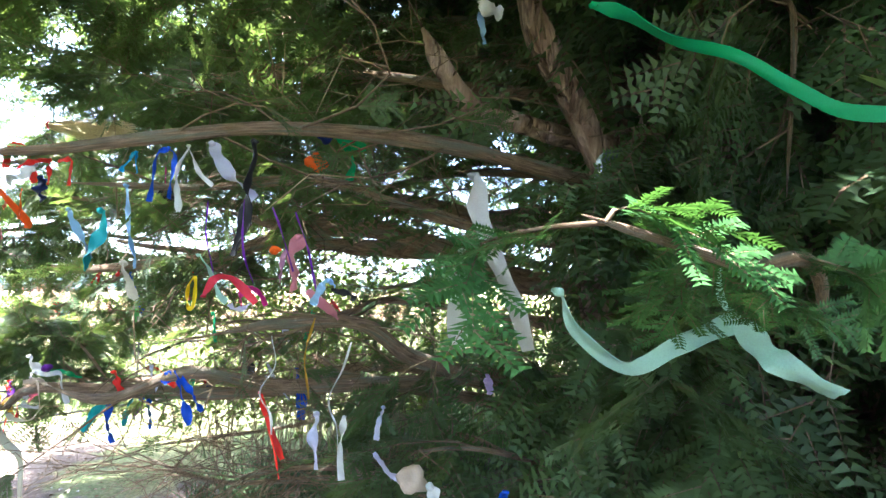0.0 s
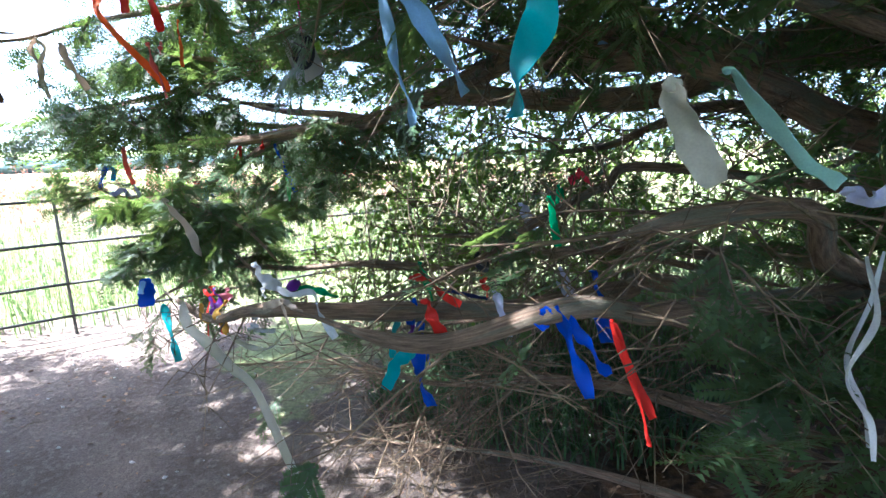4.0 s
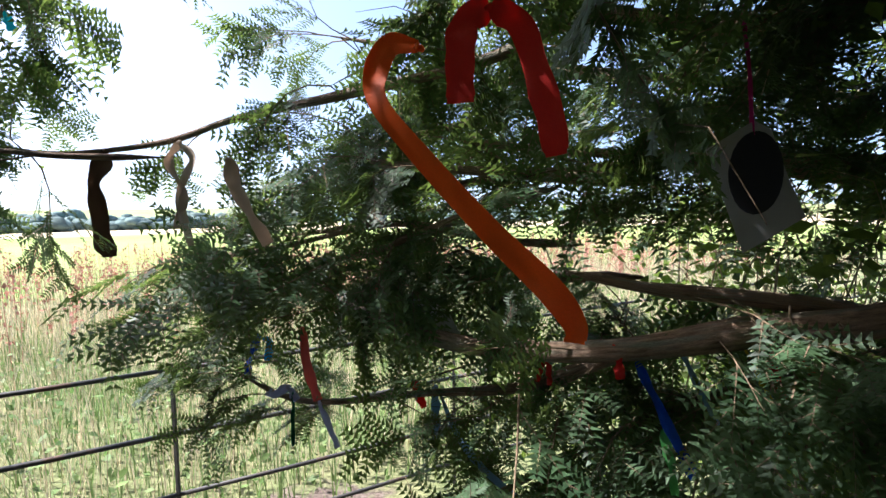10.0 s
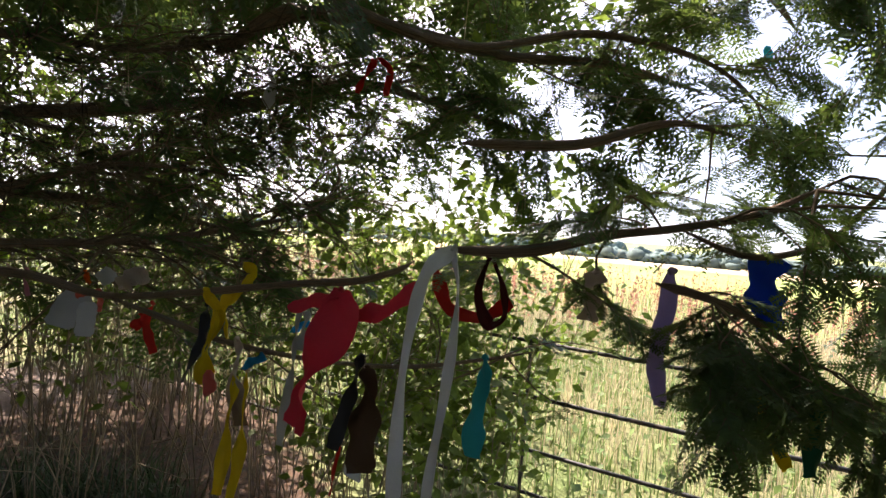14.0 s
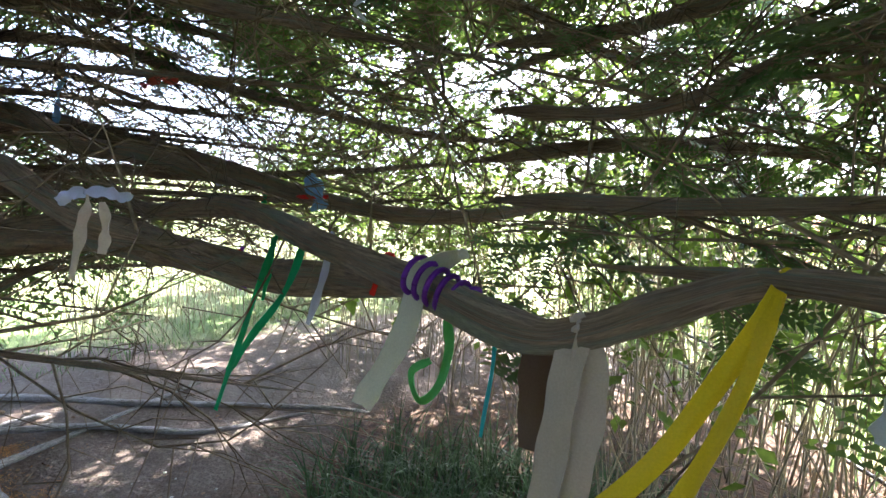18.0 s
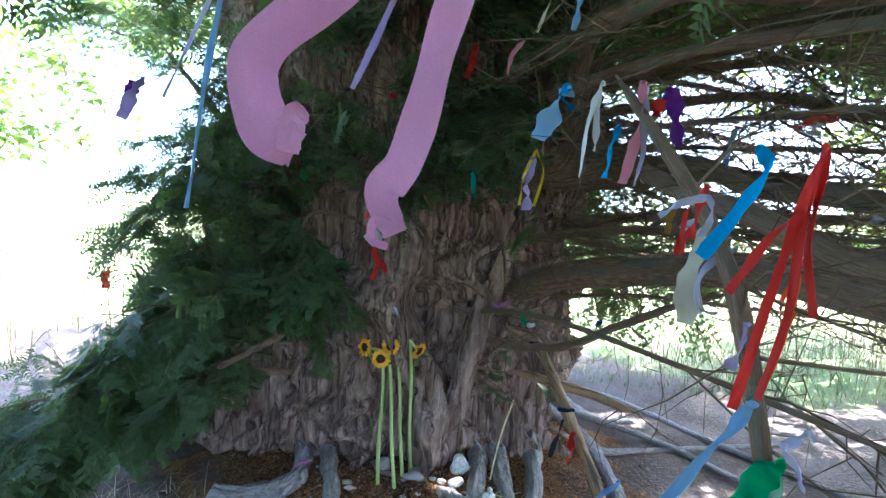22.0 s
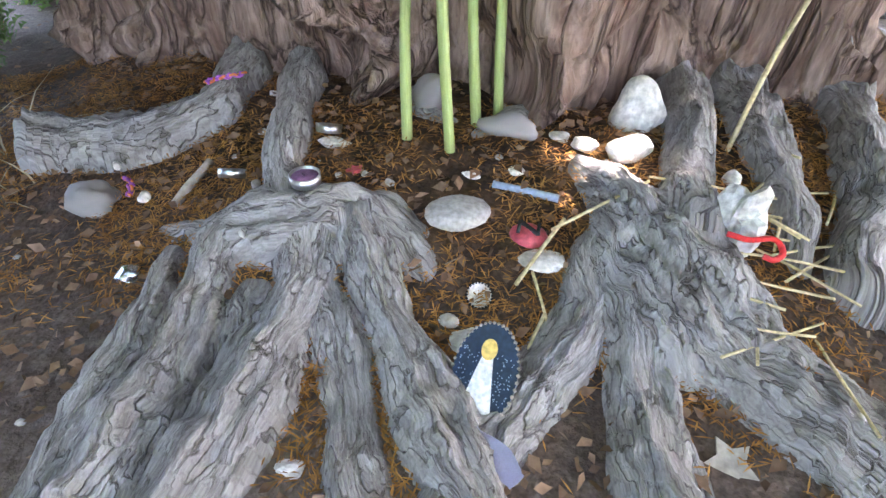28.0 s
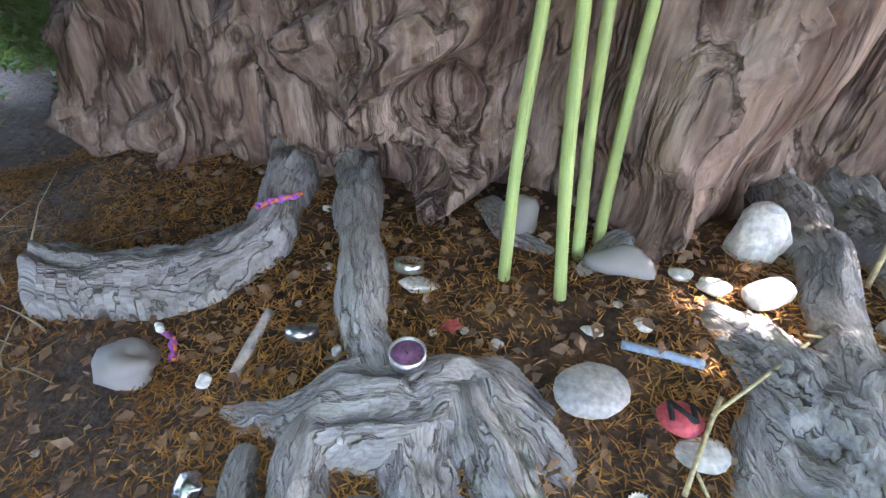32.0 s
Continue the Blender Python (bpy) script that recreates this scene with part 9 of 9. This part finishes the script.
ribbon("lilac", "lilac ribbon strip", [(-4.357, -1.324, 1.910), (-4.373, -1.289, 1.803), (-4.391, -1.251, 1.696)], 0.0349)
ribbon("mustard", "straw tassel", [(-4.317, -1.030, 1.679), (-4.296, -1.042, 1.611), (-4.282, -1.043, 1.529)], 0.0273)
ribbon("purple", "purple and red tassel", [(-4.660, -0.166, 1.419), (-4.652, -0.165, 1.368), (-4.653, -0.154, 1.304)], 0.0225, ([(-4.658, -0.168, 1.416), (-4.648, -0.176, 1.399)], 0.0225, "red"))
ribbon("sky", "white and blue plaid star charm", [(-4.936, -0.199, 1.629), (-4.936, -0.191, 1.574), (-4.942, -0.174, 1.520)], 0.0624, ([(-4.895, -0.232, 1.557), (-4.963, -0.158, 1.561)], 0.0183, "red"))
ribbon("sky", "thin pale ribbon", [(-4.602, -1.215, 1.958), (-4.579, -1.228, 1.889), (-4.568, -1.222, 1.787)], 0.0275)
ribbon("white", "twisted white ribbon", [(-4.918, -0.014, 2.160), (-4.955, 0.029, 2.146), (-4.920, -0.002, 2.104), (-4.939, 0.026, 2.065)], 0.0144)
ribbon("orange", "orange cord loop", [(-4.082, 0.011, 1.494), (-4.071, 0.006, 1.455), (-4.072, 0.015, 1.406), (-4.084, 0.022, 1.441), (-4.087, 0.017, 1.484)], 0.0088)
ribbon("lavender", "white cloth knot", [(-4.038, -0.205, 1.603), (-4.015, -0.229, 1.594), (-3.993, -0.249, 1.571)], 0.0196)

# south yew, stem and boughs by the bole
ribbon("azure", "bright blue satin ribbon", [(-3.832, 0.321, 1.685), (-3.840, 0.325, 1.657), (-3.816, 0.321, 1.617), (-3.779, 0.315, 1.559)], 0.0187)
ribbon("red", "bundle of long red ribbons", [(-3.903, 0.320, 1.689), (-3.884, 0.319, 1.614), (-3.862, 0.318, 1.525), (-3.828, 0.318, 1.381)], 0.0128, ([(-3.903, 0.320, 1.687), (-3.887, 0.320, 1.614), (-3.878, 0.324, 1.494), (-3.853, 0.323, 1.395)], 0.0112), ([(-3.906, 0.320, 1.685), (-3.894, 0.324, 1.574), (-3.902, 0.331, 1.496)], 0.0104), ([(-3.887, 0.319, 1.622), (-3.849, 0.312, 1.573), (-3.818, 0.307, 1.517)], 0.0120))
ribbon("lavender", "white and grey ribbon bow", [(-3.837, 0.202, 1.632), (-3.802, 0.193, 1.622), (-3.777, 0.187, 1.603)], 0.0119, ([(-3.837, 0.202, 1.632), (-3.842, 0.204, 1.605), (-3.829, 0.203, 1.577)], 0.0110))
ribbon("red", "short red ribbon", [(-3.842, 0.181, 1.646), (-3.832, 0.181, 1.613), (-3.825, 0.181, 1.573)], 0.0160)
ribbon("rose", "pink crochet ribbon", [(-3.844, -0.121, 1.862), (-3.841, -0.117, 1.771), (-3.814, -0.117, 1.663)], 0.0303, ([(-3.851, -0.118, 1.853), (-3.850, -0.113, 1.746), (-3.839, -0.110, 1.658)], 0.0177, "lavender"))
ribbon("purple", "purple satin scrap", [(-3.888, -0.108, 1.848), (-3.903, -0.102, 1.805), (-3.911, -0.096, 1.736)], 0.0378, ([(-3.878, -0.110, 1.829), (-3.861, -0.112, 1.791)], 0.0328, "red"))
ribbon("azure", "cyan ribbon", [(-3.817, -0.175, 1.782), (-3.803, -0.176, 1.735), (-3.794, -0.175, 1.676)], 0.0224)
ribbon("lilac", "violet bottle-shaped pouch", [(-3.699, -0.620, 1.756), (-3.690, -0.617, 1.676), (-3.688, -0.613, 1.599)], 0.0462, ([(-3.709, -0.619, 1.783), (-3.731, -0.608, 1.704), (-3.707, -0.609, 1.611)], 0.0142, "yellow"), ([(-3.709, -0.619, 1.783), (-3.676, -0.622, 1.702), (-3.664, -0.620, 1.613)], 0.0107, "yellow"))
ribbon("sky", "pale blue and white cloth", [(-3.801, -0.657, 1.973), (-3.757, -0.665, 1.908), (-3.718, -0.670, 1.818)], 0.0770, ([(-3.800, -0.658, 1.986), (-3.787, -0.659, 1.949), (-3.811, -0.651, 1.906)], 0.0330, "azure"))
bundle("white", "small white bottle", [(-3.664, -1.733, 2.022)][0], (0.06, 0.06, 0.1), name="bottle", where="hung on a string by the bole", rough=0.06)
for k in range(9):
    rr = np.random.default_rng(60 + k)
    if k == 0:
        BERRY = thing("berry_spray", "spray of artificial red berries on the bark", "decoration")
    b = Build()
    lump(b, np.array([(-3.213, -1.703, 2.125)][0]) + rr.normal(0, 1, 3) * [0.06, 0.02, 0.035], (0.032,) * 3, rr, 0.05, 6, 8)
    part("berry", b, cloth("red"), BERRY)
ribbon("white", "white lace ribbons", [(-3.795, -0.239, 1.886), (-3.772, -0.241, 1.819), (-3.752, -0.238, 1.681)], 0.0220, ([(-3.789, -0.240, 1.875), (-3.784, -0.233, 1.738)], 0.0193))
ribbon("cream", "cream cord", [(-3.794, -0.681, 2.348), (-3.742, -0.689, 2.255), (-3.700, -0.694, 2.147)], 0.0128)
ribbon("sky", "pale blue strip", [(-3.801, -0.568, 2.220), (-3.798, -0.566, 2.168), (-3.786, -0.566, 2.113)], 0.0206)
ribbon("red", "red and yellow tassel", [(-3.518, -1.374, 2.318), (-3.505, -1.373, 2.242), (-3.477, -1.376, 2.171)], 0.0404)
ribbon("rose", "pink string loop", [(-3.680, -0.909, 2.187), (-3.641, -0.916, 2.140), (-3.633, -0.915, 2.068)], 0.0186)
ribbon("teal", "thin teal and yellow string", [(-3.495, -1.354, 1.864), (-3.521, -1.341, 1.764), (-3.541, -1.328, 1.639)], 0.0252)
ribbon("pink", "wide pink satin ribbon", [(-3.463, 0.327, 1.954), (-3.413, 0.350, 1.881), (-3.346, 0.372, 1.814), (-3.300, 0.394, 1.762), (-3.290, 0.406, 1.725), (-3.305, 0.410, 1.675), (-3.333, 0.412, 1.655)], 0.0519, ([(-3.344, 0.410, 1.695), (-3.332, 0.410, 1.688), (-3.327, 0.412, 1.653)], 0.0252), wave=0.35)
ribbon("pink", "wide pink satin ribbon", [(-3.516, 0.328, 1.956), (-3.496, 0.353, 1.863), (-3.473, 0.378, 1.775), (-3.458, 0.402, 1.699), (-3.443, 0.415, 1.647), (-3.424, 0.417, 1.615), (-3.439, 0.419, 1.578)], 0.0379, ([(-3.436, 0.419, 1.584), (-3.417, 0.418, 1.590), (-3.414, 0.419, 1.571), (-3.430, 0.420, 1.565)], 0.0101), wave=0.35)
ribbon("sky", "narrow pale blue ribbon", [(-3.119, 0.083, 2.023), (-3.093, 0.089, 1.905), (-3.066, 0.098, 1.749), (-3.046, 0.107, 1.585)], 0.0146)
ribbon("lavender", "thin white cord", [(-3.082, 0.032, 2.014), (-3.033, 0.037, 1.910), (-2.970, 0.044, 1.774)], 0.0083)
ribbon("lilac", "narrow violet ribbon", [(-3.403, 0.040, 2.034), (-3.358, 0.045, 1.919), (-3.304, 0.051, 1.796)], 0.0124)
ribbon("azure", "cyan satin end", [(-3.311, 0.242, 1.959), (-3.300, 0.244, 1.918), (-3.291, 0.246, 1.890)], 0.0289)
ribbon("red", "thin red cord", [(-3.540, 0.198, 1.972), (-3.493, 0.234, 1.850), (-3.439, 0.262, 1.698), (-3.379, 0.287, 1.586)], 0.0040, wave=0.2)
ribbon("lilac", "violet tinsel scrap", [(-2.376, -0.788, 1.998), (-2.338, -0.786, 1.938), (-2.298, -0.782, 1.859)], 0.0468)
ribbon("green", "green ribbon band", [(-3.929, 0.175, 1.371), (-3.933, 0.176, 1.348), (-3.940, 0.178, 1.325)], 0.0207)
ribbon("sky", "wide pale blue ribbon", [(-3.923, 0.197, 1.341), (-3.879, 0.218, 1.303), (-3.825, 0.248, 1.268), (-3.771, 0.279, 1.232)], 0.0230)
ribbon("lavender", "white ribbon bow", [(-3.940, 0.249, 1.306), (-3.966, 0.249, 1.319), (-3.977, 0.249, 1.324)], 0.0172, ([(-3.940, 0.250, 1.301), (-3.958, 0.252, 1.272), (-3.968, 0.254, 1.246)], 0.0120))
ribbon("green", "emerald green cloth", [(-3.956, 0.222, 1.270), (-3.926, 0.223, 1.238), (-3.882, 0.225, 1.192)], 0.0465, ([(-3.952, 0.222, 1.261), (-3.945, 0.226, 1.194)], 0.0233, "mint"))
ribbon("orange", "orange cord", [(-3.977, 0.187, 1.526), (-3.961, 0.191, 1.448), (-3.942, 0.195, 1.374)], 0.0119)
ribbon("lilac", "lilac ribbon wrap", [(-3.921, 0.170, 1.451), (-3.913, 0.172, 1.413), (-3.900, 0.173, 1.383)], 0.0188)
ribbon("cream", "khaki canvas strip", [(-3.917, 0.031, 1.593), (-3.898, 0.035, 1.506), (-3.889, 0.041, 1.418)], 0.0501)
ribbon("lavender", "white curling ribbon", [(-3.941, 0.084, 1.556), (-3.890, 0.085, 1.513), (-3.887, 0.088, 1.461), (-3.918, 0.090, 1.447)], 0.0144)
ribbon("red", "scarlet ribbon scrap", [(-3.917, -0.023, 1.647), (-3.904, -0.020, 1.590), (-3.894, -0.016, 1.532)], 0.0195)
ribbon("pink", "pink wool tie", [(-3.671, -1.698, 1.075), (-3.752, -1.722, 1.088)], 0.0316)
ribbon("green", "emerald ribbon knot", [(-3.800, -1.679, 1.059), (-3.841, -1.644, 0.996), (-3.885, -1.639, 1.014)], 0.0306, ([(-3.824, -1.650, 1.025), (-3.874, -1.656, 1.067)], 0.0183), ([(-3.844, -1.632, 0.992), (-3.885, -1.636, 1.006)], 0.0282, "white"))
ribbon("red", "scarlet cloth strip", [(-3.987, -1.085, 0.688), (-3.970, -1.052, 0.638), (-3.964, -1.020, 0.584)], 0.0396)
ribbon("black", "black leather strip", [(-3.967, -1.210, 0.685), (-3.931, -1.158, 0.624), (-3.897, -1.106, 0.564)], 0.0248)
for px_ in ([(-3.895, -1.653, 0.898)][0], [(-3.983, -1.238, 0.721)][0]):
    b = Build()
    a = np.linspace(0, 2 * math.pi, 12)
    tube(b, [(px_[0] + 0.03 * math.cos(q), px_[1] + 0.03 * math.sin(q), px_[2] + 0.008 * math.sin(q)) for q in a], 0.009, 0.009, 6, 24)
    tagged(part("tape_band", b, cloth("navy")), "navy tape wound round the slanting branch", "tape", "tokens tied to the yews")
ribbon("blue", "royal blue cord knot", [(-4.273, -1.823, 1.000), (-4.251, -1.805, 0.966), (-4.259, -1.792, 0.924)], 0.0339)
ribbon("sky", "wide blue ribbon", [(-4.078, -0.781, 0.663), (-3.989, -0.741, 0.611), (-3.912, -0.704, 0.559), (-3.846, -0.671, 0.513)], 0.0409)
ribbon("red", "small red ribbon", [(-1.825, -1.339, 1.245), (-1.817, -1.320, 1.199), (-1.834, -1.307, 1.153)], 0.0382)
ribbon("purple", "dark violet scrap", [(-1.933, -1.402, 2.121), (-1.916, -1.389, 2.074), (-1.899, -1.377, 2.026)], 0.0626)
ribbon("red", "artificial red flower spray", [(-3.020, -1.663, 1.366), (-3.048, -1.643, 1.292), (-3.035, -1.607, 1.202)], 0.0339, ([(-3.031, -1.657, 1.342), (-3.075, -1.646, 1.283), (-3.100, -1.635, 1.239)], 0.0382), where="pinned to the bole")
flat_shape("card_diamond", "white diamond card with a black strip on bark", "card", [(-0.055, 0), (0, -0.055), (0.055, 0), (0, 0.055)], 0.002, cloth("paper"), [(-3.018, -1.693, 1.418)][0], (90, 0, 192))
b = Build()
outline(b, [(-0.008, -0.045), (0.008, -0.045), (0.008, 0.055), (-0.008, 0.055)], -0.003, 0.006)
part("black_strip", b, cloth("black"), bpy.data.objects["card_diamond"], "black strip")
ribbon("lavender", "lavender satin ribbon", lift([(-3.287, -1.070, 0.005), (-3.321, -1.044, 0.003), (-3.359, -1.020, 0.002), (-3.396, -0.986, 0.003)], 0.03), 0.032, where="lying over a root beside the dish", knot=False)
ribbon("green", "green ribbon scrap", [(-2.670, -1.684, 1.831), (-2.653, -1.668, 1.766), (-2.646, -1.653, 1.699)], 0.0422)
ribbon("sky", "silver-blue paper curl", [(-3.064, -1.654, 1.847), (-3.076, -1.639, 1.760), (-3.039, -1.620, 1.698)], 0.0303)

# bunch of dry straw hung under the limb
straw_bunch = thing("straw_bunch", "bunch of dry brown straw tied with red cord", "straw")
rng = np.random.default_rng(77)
bunch = np.array([(-2.301, 3.184, 2.322), (-2.194, 3.209, 2.321), (-2.081, 3.226, 2.308), (-1.976, 3.242, 2.287), (-1.862, 3.281, 2.272)])
up_ = np.array([0, 0, 1.0])
across = cross(bunch[-1] - bunch[0], up_)
across /= np.linalg.norm(across)
for k in range(150):
    o = rng.normal(0, 1, 2)
    s = np.linspace(0, 1, 5)[:, None]
    spread_ = 0.008 + 0.055 * np.array([0, 0.5, 1, 1.3, 1.5])[:, None]
    b = Build()
    tube(b, bunch + (across * o[0] + up_ * o[1] * 0.8) * spread_ * 0.6 + rng.normal(0, 0.004, (5, 3)), 0.0026, 0.0016, 4, 7, rng=rng)
    part("straw", b, M_STRAW, straw_bunch)
b = Build()
tube(b, [bunch[0] + 0.02 * (across * math.cos(a) + up_ * math.sin(a)) + (bunch[1] - bunch[0]) * 0.1 for a in np.linspace(0, 6.6, 12)], 0.004, 0.004, 6, 40, rng=rng)
part("cord", b, M_RED, straw_bunch, "red cord binding")
